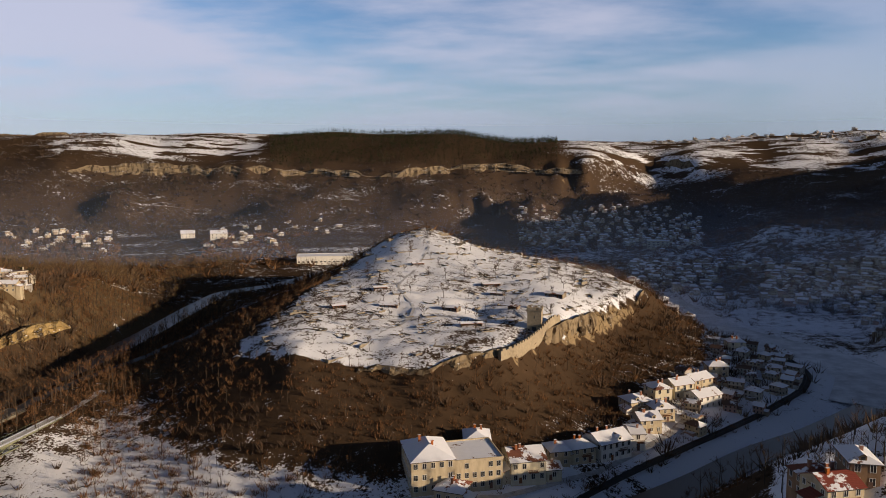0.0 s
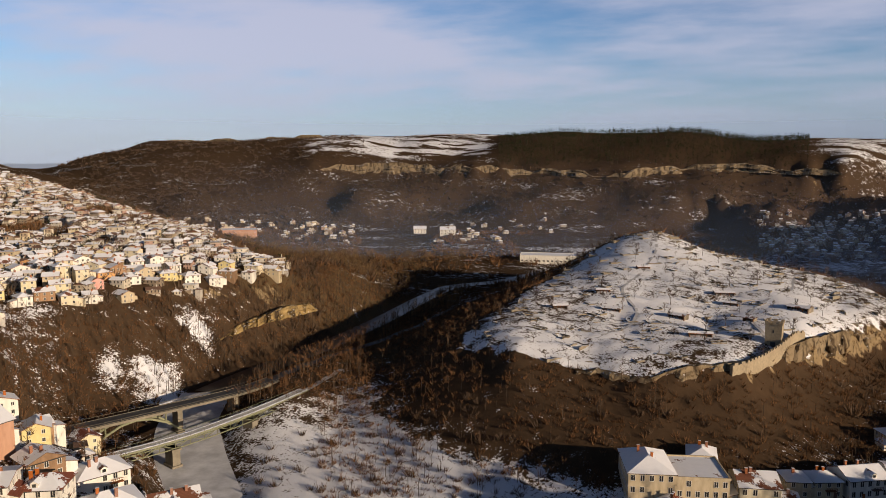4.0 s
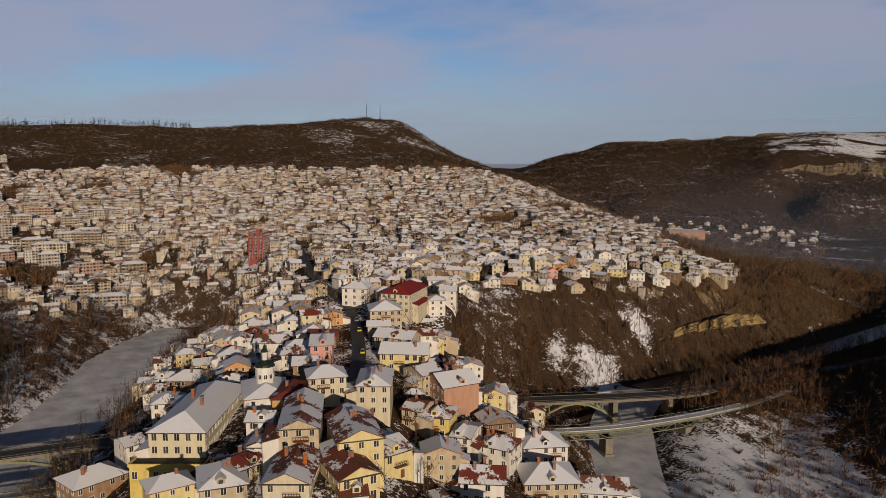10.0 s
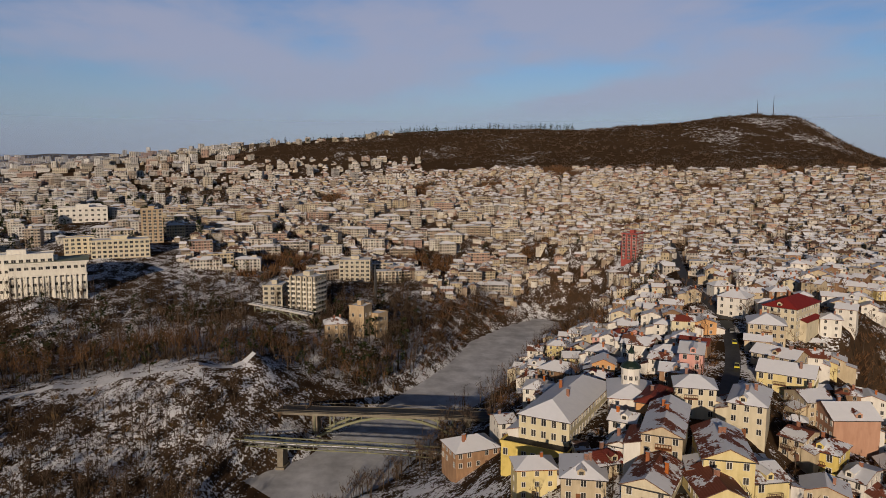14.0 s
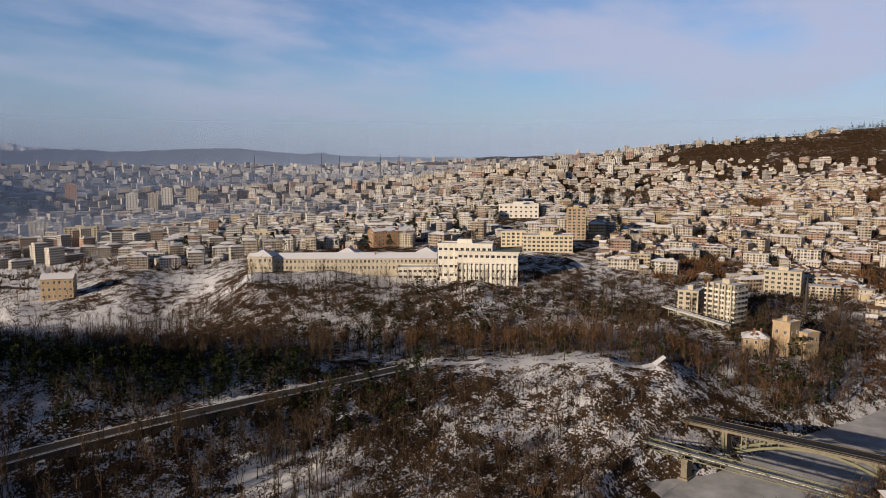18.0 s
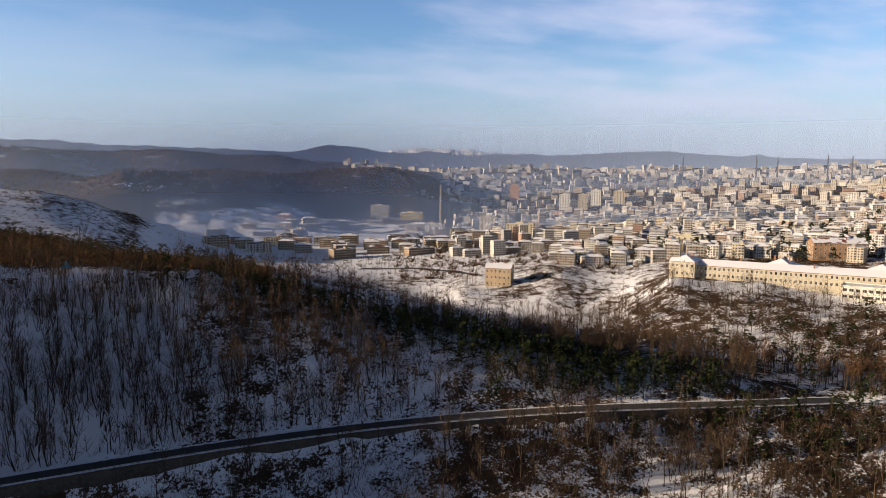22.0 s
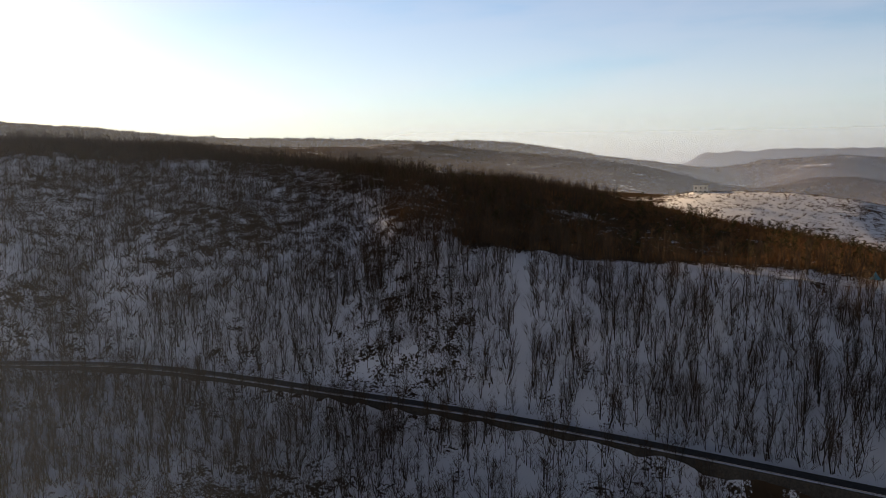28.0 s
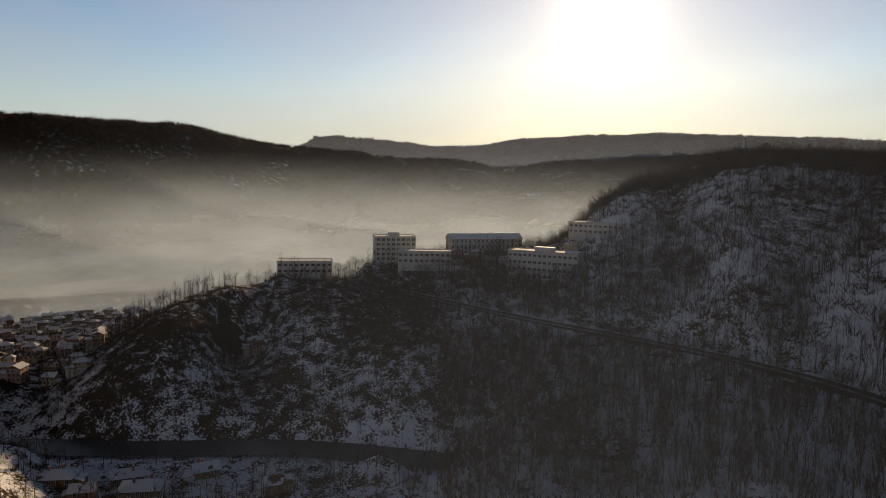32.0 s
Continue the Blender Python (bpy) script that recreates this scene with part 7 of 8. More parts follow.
# ---- church, tower, walls and ruins ----
def church(x, y, g, turn, label, k=1.0, dome=M_DOME):
    c = holder("church", pose(x, y, g, 0, 0, turn) @ Matrix.Scale(k, 4), label, "church")
    s = Shape()
    s.box(-6.2, 6.2, -9, 9, -4, 7)
    s.turned([(3.6, -4), (3.6, 6.2), (0.1, 7.6)], 10, 0, 0, 9)
    part("nave", s, WALLS["white"], c)
    s = roof_shape(12.4, 18, 7, "hip", 2.6)
    part("roof", s, [ROOFS["snow"], M_EAVES], c, m=pose(0, -9, 0))
    s = Shape()
    s.turned([(2.7, 7.5), (2.7, 13.2), (3.0, 13.3), (3.0, 13.7)], 10)
    drum = part("drum", s, WALLS["white"], c)
    for i in range(10):
        a = 6.2832 * (i + 0.5) / 10
        part("window", PANES[(0.9, 1.2)], None, c, m=pose(2.58 * math.cos(a), 2.58 * math.sin(a), 10.3, 0, 0, math.degrees(a) + 90))
    s = Shape()
    s.turned([(3.0, 13.7), (2.75, 14.3), (2.0, 15.0), (1.2, 15.4), (0.8, 15.5)], 14)
    part("dome", s, dome, c)
    s = Shape()
    s.turned([(0.8, 15.5), (0.8, 17.6), (1.0, 17.6), (1.0, 17.8)], 8)
    part("lantern", s, WALLS["white"], c)
    s = Shape()
    s.turned([(1.0, 17.8), (0.9, 18.4), (0.35, 19.2), (0.08, 20.4)], 8)
    part("spire", s, dome, c)
    s = Shape()
    s.box(-0.06, 0.06, -0.06, 0.06, 20.4, 21.8), s.box(-0.4, 0.4, -0.05, 0.05, 21.1, 21.25)
    part("cross", s, M_DARK, c)
    for i, (u, v) in enumerate(((-6.2, -5), (-6.2, 0), (-6.2, 5))):
        part("window", PANES[(1.1, 1.5)], None, c, m=pose(u, v, 3, 0, 0, -90))
    BLOCKED.append((x, y, 10))


church(-194, 82, 45.5, 70, "white domed church with a green cupola among houses")
church(-36, 216, -2.0, 10, "small church with a green dome by the river", 0.72)


def merlons(s, x0, x1, y0, y1, z, along_x=True):
    n = max(2, int((x1 - x0 if along_x else y1 - y0) / 1.4))
    for k in range(0, n, 1):
        if k % 2 == 0:
            if along_x:
                u = x0 + (x1 - x0) * k / n
                s.box(u, u + (x1 - x0) / n, y0, y1, z, z + 1.0)
            else:
                u = y0 + (y1 - y0) * k / n
                s.box(x0, x1, u, u + (y1 - y0) / n, z, z + 1.0)


tower = holder("gate_tower", pose(48, 366, 32.5, 0, 0, -14), "square stone gate tower with battlements on the citadel", "tower")
s = Shape()
s.box(-3.6, 3.6, -3.6, 3.6, -3, 11.5)
s.box(-3.9, 3.9, -3.9, 3.9, 11.5, 12.0)
part("shaft", s, M_STONE, tower)
s = Shape()
for y0 in (-3.9, 3.3):
    merlons(s, -3.9, 3.9, y0, y0 + 0.6, 12.0)
for x0 in (-3.9, 3.3):
    merlons(s, x0, x0 + 0.6, -3.3, 3.3, 12.0, False)
part("battlements", s, M_STONE, tower)
s = Shape()
s.box(-1.1, 1.1, -3.68, -3.5, 0, 3.2), s.box(-0.25, 0.25, -3.66, -3.5, 7.5, 9.0), s.box(-3.68, -3.5, -0.9, 0.9, 0, 3.0)
part("gateway", s, M_DARK, tower)
BLOCKED.append((48, 366, 6))

curtain = holder("fortress_wall", pose(0, 0, 0), "rebuilt stone fortress wall with stepped battlements along the rim", "wall")
WALL_LINE = [(26, 318.5, 32.6, 1.6), (32, 324, 32.5, 2.2), (40, 338, 31.5, 3.2), (49.5, 356.5, 32, 4.0), (58, 374, 33, 5.6), (63, 381, 34, 3.4)]
for (x0, y0, z0, h0), (x1, y1, z1, h1) in zip(WALL_LINE, WALL_LINE[1:]):
    n = max(2, int(math.hypot(x1 - x0, y1 - y0) / 3))
    turn = math.degrees(math.atan2(y1 - y0, x1 - x0))
    for k in range(n):
        t, h = (k + 0.5) / n, h0 + (h1 - h0) * (k + 0.5) / n
        l = math.hypot(x1 - x0, y1 - y0) / n
        s = Shape()
        s.box(-l / 2 - 0.05, l / 2 + 0.05, -0.8, 0.8, -6, h)
        s.box(-l / 4, l / 4, -0.8, -0.2, h, h + 0.9)
        part("wall_piece", s, M_STONE, curtain, m=pose(x0 + (x1 - x0) * t, y0 + (y1 - y0) * t, z0 + (z1 - z0) * t, 0, 0, turn))


def shelter(x, y, turn, w, d, label, h=1.9):
    g = float(land([x], [y])[0])
    t = holder("shelter", pose(x, y, g, 0, 0, turn), label, "shelter", group="shelters over the ruins")
    s = roof_shape(w, d, h, "gable", 0.7)
    part("roof", s, [ROOFS["snow"], M_EAVES], t)
    s = Shape()
    s.box(-w / 2, w / 2, d - 0.4, d, -1, h - 0.1), s.box(-w / 2, -w / 2 + 0.4, 0.4, d - 0.4, -1, h - 0.1), s.box(w / 2 - 0.4, w / 2, 0.4, d - 0.4, -1, h - 0.1)
    part("back_wall", s, M_RUIN, t)
    for k in range(5):
        s = Shape()
        s.box(-0.12, 0.12, -0.12, 0.12, -1, h - 0.1)
        part("post", s, M_EAVES, t, m=pose(-w / 2 + 0.3 + (w - 0.6) * k / 4, 0.2, 0))
    BLOCKED.append((x, y + d / 2, max(w, d) / 2))


for x, y, turn, w, d in ((-38, 431, 14, 8, 4), (-31, 401, -8, 10, 4), (3.5, 395, -24, 9, 6), (31, 448, 12, 11, 5), (33, 431, -13, 8, 4), (66, 421, -28, 11, 8), (39, 396, -32, 6, 4), (15, 361, 9, 11, 3), (-17, 489, 20, 8, 3), (-58, 395, 24, 8, 4)):
    shelter(x, y, turn, w, d, "low shelter with a snowy roof over excavated ruins")


def ruin(x, y, turn, w, d, label, apse):
    g = float(land([x], [y])[0])
    t = holder("ruin", pose(x, y, g, 0, 0, turn), label, "ruin", group="excavated foundations")
    rng = random.Random(int(x * 31 + y))
    runs = [(-w / 2, w * rng.uniform(0.0, 0.5), -0.25, 0.25), (-w * rng.uniform(0.1, 0.5), w / 2, d - 0.25, d + 0.25), (-w / 2 - 0.25, -w / 2 + 0.25, 0.25, d - 0.25)]
    runs.append((w / 2 - 0.25, w / 2 + 0.25, 0.25, d * (0.35 if apse else 0.9)))
    if w > 7:
        runs.append((-0.2, 0.2, 0.3, d * 0.7))
    for x0, x1, y0, y1 in runs:
        n = max(1, int(max(x1 - x0, y1 - y0) / 1.8))
        s = Shape()
        for k in range(n + 1):
            h = rng.uniform(0.12, 0.66)
            if x1 - x0 > y1 - y0:
                u = x0 + (x1 - x0) * k / n
                s.v += [(u, y0, -1.5), (u, y0, h), (u, y1, h), (u, y1, -1.5)]
            else:
                u = y0 + (y1 - y0) * k / n
                s.v += [(x1, u, -1.5), (x1, u, h), (x0, u, h), (x0, u, -1.5)]
        for k in range(n):
            top = rng.choice((0, 1))
            for c in range(3):
                a, b_ = 4 * k + c, 4 * k + c + 1
                s.f += [(a, a + 4, b_ + 4), (a, b_ + 4, b_)]
                s.s += [top if c == 1 else 0] * 2
        s.f += [(0, 1, 2), (0, 2, 3), (4 * n, 4 * n + 2, 4 * n + 1), (4 * n, 4 * n + 3, 4 * n + 2)]
        s.s += [0] * 4
        part("foundation_wall", s, [M_RUIN, M_SNOWCAP], t)
    if apse:
        s = Shape()
        for k in range(5):
            a, b_ = -1.57 + 0.628 * k, -1.57 + 0.628 * (k + 1)
            s.beam((w / 2 + 2.2 * math.cos(a), d / 2 + 2.2 * math.sin(a), 0.1), (w / 2 + 2.2 * math.cos(b_), d / 2 + 2.2 * math.sin(b_), 0.1), 0.5)
        part("apse", s, M_RUIN, t)


x, y = scatter(301, -17, 19, 312, 610, 11, apart=11)
keep = inside_line(x, y, [(p[0] * 0.94, p[1] * 0.985 + 5) for p in MESA]) & clear_of(x, y, 3)
rng = np.random.default_rng(4)
for u, v in list(zip(x[keep], y[keep]))[:150]:
    ruin(u, v, rng.uniform(-55, 55), rng.uniform(4, 12), rng.uniform(3, 9), "low excavated stone foundations in the snow", rng.random() < 0.4)

# ---- masts, chimneys, lamps ----
def mast(kind, x, y, g, h, r, mat, label):
    t = holder(kind, pose(x, y, g), label, kind.split("_")[-1])
    s = Shape()
    s.turned([(r, -2), (r * 0.55, h)], 6)
    part("shaft", s, mat, t)
    s = Shape()
    s.turned([(r * 0.9, h * 0.78), (r * 0.9, h * 0.8)], 6), s.turned([(r * 0.25, h), (r * 0.15, h * 1.06)], 5)
    part("top", s, M_DARK, t)


for bearing, far, h in ((58.8, 1560, 30), (57.75, 1560, 36)):
    x, y = -far * math.sin(radians(bearing)), far * math.cos(radians(bearing))
    mast("radio_mast", x, y, float(land([x], [y])[0]), h, 0.8, M_DARK, "thin radio mast on the wooded crest")
mast("radio_mast", 516, -307, 138, 14, 0.5, M_DARK, "short radio mast on the wooded hill")
mast("factory_chimney", -697, -1130, 10, 72, 3.2, M_CONCRETE, "tall concrete factory chimney in the valley")
for bearing, far, h in ((129.7, 2050, 62), (124.6, 2050, 66), (123.2, 2050, 62), (120.0, 2050, 62), (118.5, 2050, 60)):
    x, y = -far * math.sin(radians(bearing)), far * math.cos(radians(bearing))
    mast("factory_chimney", x, y, float(land([x], [y])[0]), h, 2.2, M_DARK, "slender dark chimney over the far town")
obelisk = holder("obelisk", pose(-494, 20, 20), "dark sword-like monument on the river terrace", "monument")
s = Shape()
s.turned([(1.3, -1), (1.0, 22), (0.1, 30)], 6)
part("blade", s, M_DARK, obelisk)
s = Shape()
s.box(-7, 7, -7, 7, -4, 1.2, 0, top=1), s.box(-4, 4, -4, 4, 1.2, 2.6, 0, top=1)
part("plinth", s, [M_CONCRETE, M_SNOWCAP], obelisk)

globe = Shape()
globe.turned([(0.02, 4.0), (0.22, 4.12), (0.28, 4.3), (0.18, 4.5), (0.02, 4.56)], 6)
globe = globe.mesh("globe", [M_FRAME])
pole = Shape()
pole.turned([(0.07, -0.5), (0.05, 4.0)], 5)
pole = pole.mesh("pole", [M_DARK])
for i, k in enumerate((0.06, 0.14, 0.22, 0.30, 0.38, 0.47, 0.56, 0.65, 0.74)):
    px_, py_ = 122 - 150 * k, -362 - 5 * math.sin(k * 3)
    t = holder("street_lamp", pose(px_, py_, float(land([px_], [py_])[0])), "small globe lamp along the ridge promenade", "street lamp", group="promenade lamps")
    part("pole", pole, None, t)
    part("globe", globe, None, t)
PROMENADE = [(108, -340), (90, -343), (69, -345), (44, -348), (20, -351), (-13, -355), (-30, -357)]
BLOCKED += [(p[0] * k, p[1] * k, 4.0) for p in dense(PROMENADE, 6.0) for k in (1.0, 0.985)]
lane("promenade", "snow-covered promenade on the ridge", PROMENADE, 3.2, M_SNOWCAP, 0.35, 5.0, drape, "path")

# ---- parked cars on the street ----
def car(x, y, turn, paint, label):
    _, k = off_course(np.array([x]), np.array([y]), STREET)
    g = float(np.interp(k[0], np.arange(len(STREET)), [p[2] for p in STREET])) + 0.12
    t = holder("car", pose(x, y, g, 0, 0, turn), label, "car", group="cars on the street")
    s = Shape()
    s.box(-0.85, 0.85, -2.1, 2.1, 0.35, 0.85)
    part("body", s, paint, t)
    s = Shape()
    lo, hi = [(-0.8, -1.3), (0.8, -1.3), (0.8, 1.5), (-0.8, 1.5)], [(-0.62, -0.7), (0.62, -0.7), (0.62, 1.1), (-0.62, 1.1)]
    for i in range(4):
        j = (i + 1) % 4
        s.quad((*lo[i], 0.85), (*lo[j], 0.85), (*hi[j], 1.42), (*hi[i], 1.42), 0)
    s.quad(*[(*p, 1.42) for p in hi], 1)
    part("cabin", s, [M_GLASS, paint], t)
    for u in (-0.8, 0.8):
        for v in (-1.35, 1.35):
            s = Shape()
            s.beam((u - 0.1, v, 0.33), (u + 0.1, v, 0.33), 0.46, 0, 10)
            part("wheel", s, M_DARK, t)


M_TAXI = plain("yellow_car_paint", (0.55, 0.50, 0.02), (0.62, 0.58, 0.04), 1, 0.3, 0.0)
M_GREYCAR = plain("grey_car_paint", (0.20, 0.21, 0.22), (0.24, 0.25, 0.26), 1, 0.3, 0.0)
for i, (k, paint, label) in enumerate(((0.62, M_TAXI, "yellow taxi on the street"), (0.80, M_TAXI, "yellow taxi further up the street"), (0.3, M_GREYCAR, "grey car parked in the street"), (0.9, M_GREYCAR, "grey car parked in the upper street"))):
    j = int(k * (len(STREET) - 2))
    a, b_ = STREET[j], STREET[j + 1]
    car(a[0] + 0.9, a[1] + 0.6, math.degrees(math.atan2(b_[1] - a[1], b_[0] - a[0])) - 90, paint, label)

pavilion = holder("pavilion", pose(-24, -359, float(land([-24], [-359])[0])), "small pavilion with a pointed blue roof on the ridge", "pavilion")
for i in range(6):
    s = Shape()
    s.box(-0.1, 0.1, -0.1, 0.1, -0.5, 2.5)
    part("post", s, M_EAVES, pavilion, m=pose(1.8 * math.cos(i * 1.0472), 1.8 * math.sin(i * 1.0472), 0))
s = Shape()
s.turned([(2.5, 2.4), (2.4, 2.6), (1.0, 4.0), (0.15, 5.6), (0.02, 6.2)], 6)
part("roof", s, plain("blue_sheet_roof", (0.02, 0.14, 0.20), (0.05, 0.24, 0.32), 1.0, 0.5, 0.01), pavilion, "pointed blue sheet-metal roof")

# ---- trees and scrub ----
def stick(s, a, b, r0, r1, slot=0, sides=3):
    a, b = Vector(a), Vector(b)
    way = (b - a).normalized()
    u = way.cross(Vector((0.3, 0.2, 1)) if abs(way.z) < 0.9 else Vector((1, 0.2, 0))).normalized()
    v = way.cross(u)
    n = len(s.v)
    for p, r in ((a, r0), (b, r1)):
        for k in range(sides):
            t = 6.2832 * k / sides
            s.v.append(tuple(p + u * math.cos(t) * r + v * math.sin(t) * r))
    for k in range(sides):
        j = (k + 1) % sides
        s.f += [(n + k, n + j, n + sides + j), (n + k, n + sides + j, n + sides + k)]
        s.s += [slot, slot]


def sliver(s, rng, a, b, w, slot=1):
    a, b = Vector(a), Vector(b)
    side = Vector((rng.uniform(-1, 1), rng.uniform(-1, 1), rng.uniform(-0.4, 0.4))).cross(b - a).normalized() * w
    s.tri(tuple(a - side), tuple(a + side), tuple(b), slot)


def bare_tree(seed, h, spread=0.32, limbs=6, twigs=8, stems=1, thick=0.02, low=0.42, rise=(0.14, 0.30), reach_=0.11, fine=0.0085, blades=True):
    """A leafless tree: stems, limbs, branches and fine twigs."""
    rng, s = random.Random(seed), Shape()
    for k in range(stems):
        lean = Vector((rng.uniform(-1, 1), rng.uniform(-1, 1), 0)) * (0.05 if stems == 1 else 0.20) * h
        foot, fork = Vector((0, 0, -0.6)), Vector((0, 0, h * low)) + lean * 0.5
        top = Vector((0, 0, h * 0.95)) + lean
        stick(s, foot, fork, h * thick, h * thick * 0.62)
        stick(s, fork, top, h * thick * 0.6, h * thick * 0.12)
        for i in range(limbs):
            t = rng.uniform(0.0, 0.75)
            root = fork.lerp(top, t) if i else fork
            a, reach = rng.uniform(0, 6.283), h * spread * (1 - 0.6 * t) * rng.uniform(0.7, 1.2)
            tip = root + Vector((math.cos(a) * reach, math.sin(a) * reach, h * rng.uniform(*rise)))
            if blades:
                sliver(s, rng, root, tip, h * thick * 0.32, 0), sliver(s, rng, root, tip, h * thick * 0.32, 0)
            else:
                stick(s, root, tip, h * thick * 0.3, h * thick * 0.07)
            for j in range(twigs):
                p = root.lerp(tip, rng.uniform(0.25, 1.0))
                q = p + Vector((rng.uniform(-1, 1), rng.uniform(-1, 1), rng.uniform(0.3, 1.7))) * h * reach_
                sliver(s, rng, p, q, h * fine)
    return s


def scrub(seed, h, n=34, slot=0, wide=0.04):
    rng, s = random.Random(seed), Shape()
    for _ in range(n):
        a, lean = rng.uniform(0, 6.283), rng.uniform(0.05, 0.9)
        foot = Vector((math.cos(a), math.sin(a), 0)) * rng.uniform(0, 0.25) * h
        tip = foot + Vector((math.cos(a) * lean, math.sin(a) * lean, rng.uniform(0.5, 1.05))) * h * 0.8
        sliver(s, rng, foot - Vector((0, 0, 0.3)), tip, h * wide, slot)
    return s


def pine(seed, h, tiers=7, boughs=9):
    """A pine with a bare lower trunk and a rounded, uneven crown of many sprays."""
    rng, s = random.Random(seed), Shape()
    stick(s, (0, 0, -0.5), (0, 0, h * 0.9), h * 0.018, h * 0.006, 0)
    for i in range(tiers * boughs // 2):
        t = rng.random() ** 0.8
        girth = h * (0.06 + 0.17 * math.sin(math.pi * min(1.0, 0.25 + 0.75 * t)))
        a, r = rng.uniform(0, 6.283), girth * math.sqrt(rng.uniform(0.05, 1.0))
        c = Vector((math.cos(a) * r, math.sin(a) * r, h * (0.26 + 0.70 * t)))
        for _ in range(3):
            u = Vector((rng.uniform(-1, 1), rng.uniform(-1, 1), rng.uniform(-0.5, 0.5))).normalized() * h * rng.uniform(0.06, 0.11)
            v = Vector((rng.uniform(-1, 1), rng.uniform(-1, 1), rng.uniform(-0.3, 0.9))).normalized() * h * rng.uniform(0.05, 0.09)
            s.tri(tuple(c - u), tuple(c + u), tuple(c + v), 1)
    return s


def wood(name, label, seed, zone, spacing, models, mats, rule=None, size=(0.75, 1.25), grow=0.0, clear=0.5, sink=0.2):
    rng = np.random.default_rng(seed)
    x, y = scatter(seed, *zone, spacing, grow=grow)
    clump = hashed(x / 30, y / 30, seed) + rng.normal(0, 0.7, len(x))
    keep = (clump > -1.5) & clear_of(x, y, clear)
    z = land(x, y)
    keep &= z > 1.3
    if rule is not None:
        keep &= rule(x, y, z)
    x, y, z = x[keep], y[keep], z[keep]
    near = CROWDED[(np.abs(CROWDED[:, 0] - x.mean()) < np.ptp(x) / 2 + 20) & (np.abs(CROWDED[:, 1] - y.mean()) < np.ptp(y) / 2 + 20)] if len(x) else CROWDED[:0]
    if len(near):
        keep = np.ones(len(x), bool)
        for i in range(0, len(x), 3000):
            keep[i:i + 3000] = (np.hypot(x[i:i + 3000, None] - near[:, 0], y[i:i + 3000, None] - near[:, 1]) > near[:, 2]).all(1)
        x, y, z = x[keep], y[keep], z[keep]
    if not len(x):
        return
    models = [arrays(s) for s in models]
    crowd = Crowd()
    pick, turns_ = rng.integers(0, len(models), len(x)), rng.uniform(0, 360, len(x))
    k = rng.uniform(*size, len(x))
    for j, (mv, mf, ms) in enumerate(models):
        own = np.flatnonzero(pick == j)
        if not len(own):
            continue
        c, s = np.cos(np.radians(turns_[own]))[:, None], np.sin(np.radians(turns_[own]))[:, None]
        kk = k[own][:, None]
        v = np.stack([x[own][:, None] + (mv[:, 0] * c - mv[:, 1] * s) * kk, y[own][:, None] + (mv[:, 0] * s + mv[:, 1] * c) * kk,
                      z[own][:, None] - sink + mv[:, 2] * kk], -1).reshape(-1, 3)
        f = (mf[None] + (np.arange(len(own)) * len(mv))[:, None, None]).reshape(-1, 3)
        crowd.v.append(v), crowd.f.append(f + crowd.n), crowd.s.append(np.tile(ms, len(own)))
        crowd.n += len(v)
    crowd.done(name, mats, label, "trees")


BARE, REDDISH, DRY, PINE, OLIVE = [M_BARK, M_TWIG], [M_RUST], [M_STRAW], [M_BARK, M_NEEDLE], [M_BARK, M_OLIVE]
STEMS = [bare_tree(40 + i, h, 0.17, 5, 5, n, 0.0135, 0.25, (0.26, 0.46), 0.13, 0.0055) for i, (h, n) in enumerate(((14, 2), (16, 1), (12, 3), (17, 2), (13, 1), (15, 2)))]
LIGHT = [bare_tree(60 + i, h, 0.30, 5, 5, 1, 0.018) for i, h in enumerate((8, 10, 9, 11))]
LOW = [bare_tree(210 + i, h, 0.36, 5, 6, 2, 0.018) for i, h in enumerate((5, 6.5, 8))]
THIN = [bare_tree(65 + i, h, 0.20, 5, 4, 1, 0.015, 0.28, (0.24, 0.42), 0.13, 0.0055) for i, h in enumerate((12, 14, 10, 13))]
MID_PINES = [pine(85 + i, h, 5, 7) for i, h in enumerate((12, 14, 10))]
TUFT = [scrub(70 + i, h, 20) for i, h in enumerate((3.0, 3.8, 2.4, 4.6))]
FAR_TUFT = [scrub(80 + i, h, 11, wide=0.075) for i, h in enumerate((8, 10, 7))]
PINES = [pine(90 + i, h) for i, h in enumerate((12, 15, 10, 13))]
FAR_PINES = [pine(95 + i, h, 3, 5) for i, h in enumerate((13, 16, 11))]


def off_mesa(x, y, z):
    return ~inside_line(x, y, MESA)


def gully(x, y, z):
    """Off the cleared strip that runs down the slope."""
    return np.abs((polar(x, y)[0] - 201.2 + 180) % 360 - 180) > 0.55


# the slope under the ridge and the near bank
wood("ridge_wood", "tall leafless trees on the snowy slope above the road", 101, (124, 262, 254, 372), 4.3, STEMS, BARE, lambda x, y, z: gully(x, y, z) & ((polar(x, y)[0] > 176) | (off_course(x, y, LAND["ridge"])[0] > np.where(polar(x, y)[0] < 153, 20, 13))), size=(0.6, 1.2))
wood("ridge_wood", "leafless trees on the bank below the road", 102, (100, 262, 196, 262), 5.4, STEMS[:3] + LIGHT + LOW, BARE, lambda x, y, z: (polar(x, y)[0] > 130) | (hashed(x / 9, y / 9, 31) > -0.6))
wood("park_wood", "tall bare trees behind the snowy river terrace", 151, (82, 126, 342, 376), 4.0, THIN + STEMS[:2], [M_BARK, M_RUST])
wood("bank_wood", "leafless trees and brush on the snowy river bank", 103, (80, 130, 222, 308), 4.1, LOW[1:] + LIGHT[:3], [M_BARK, M_TWIG])
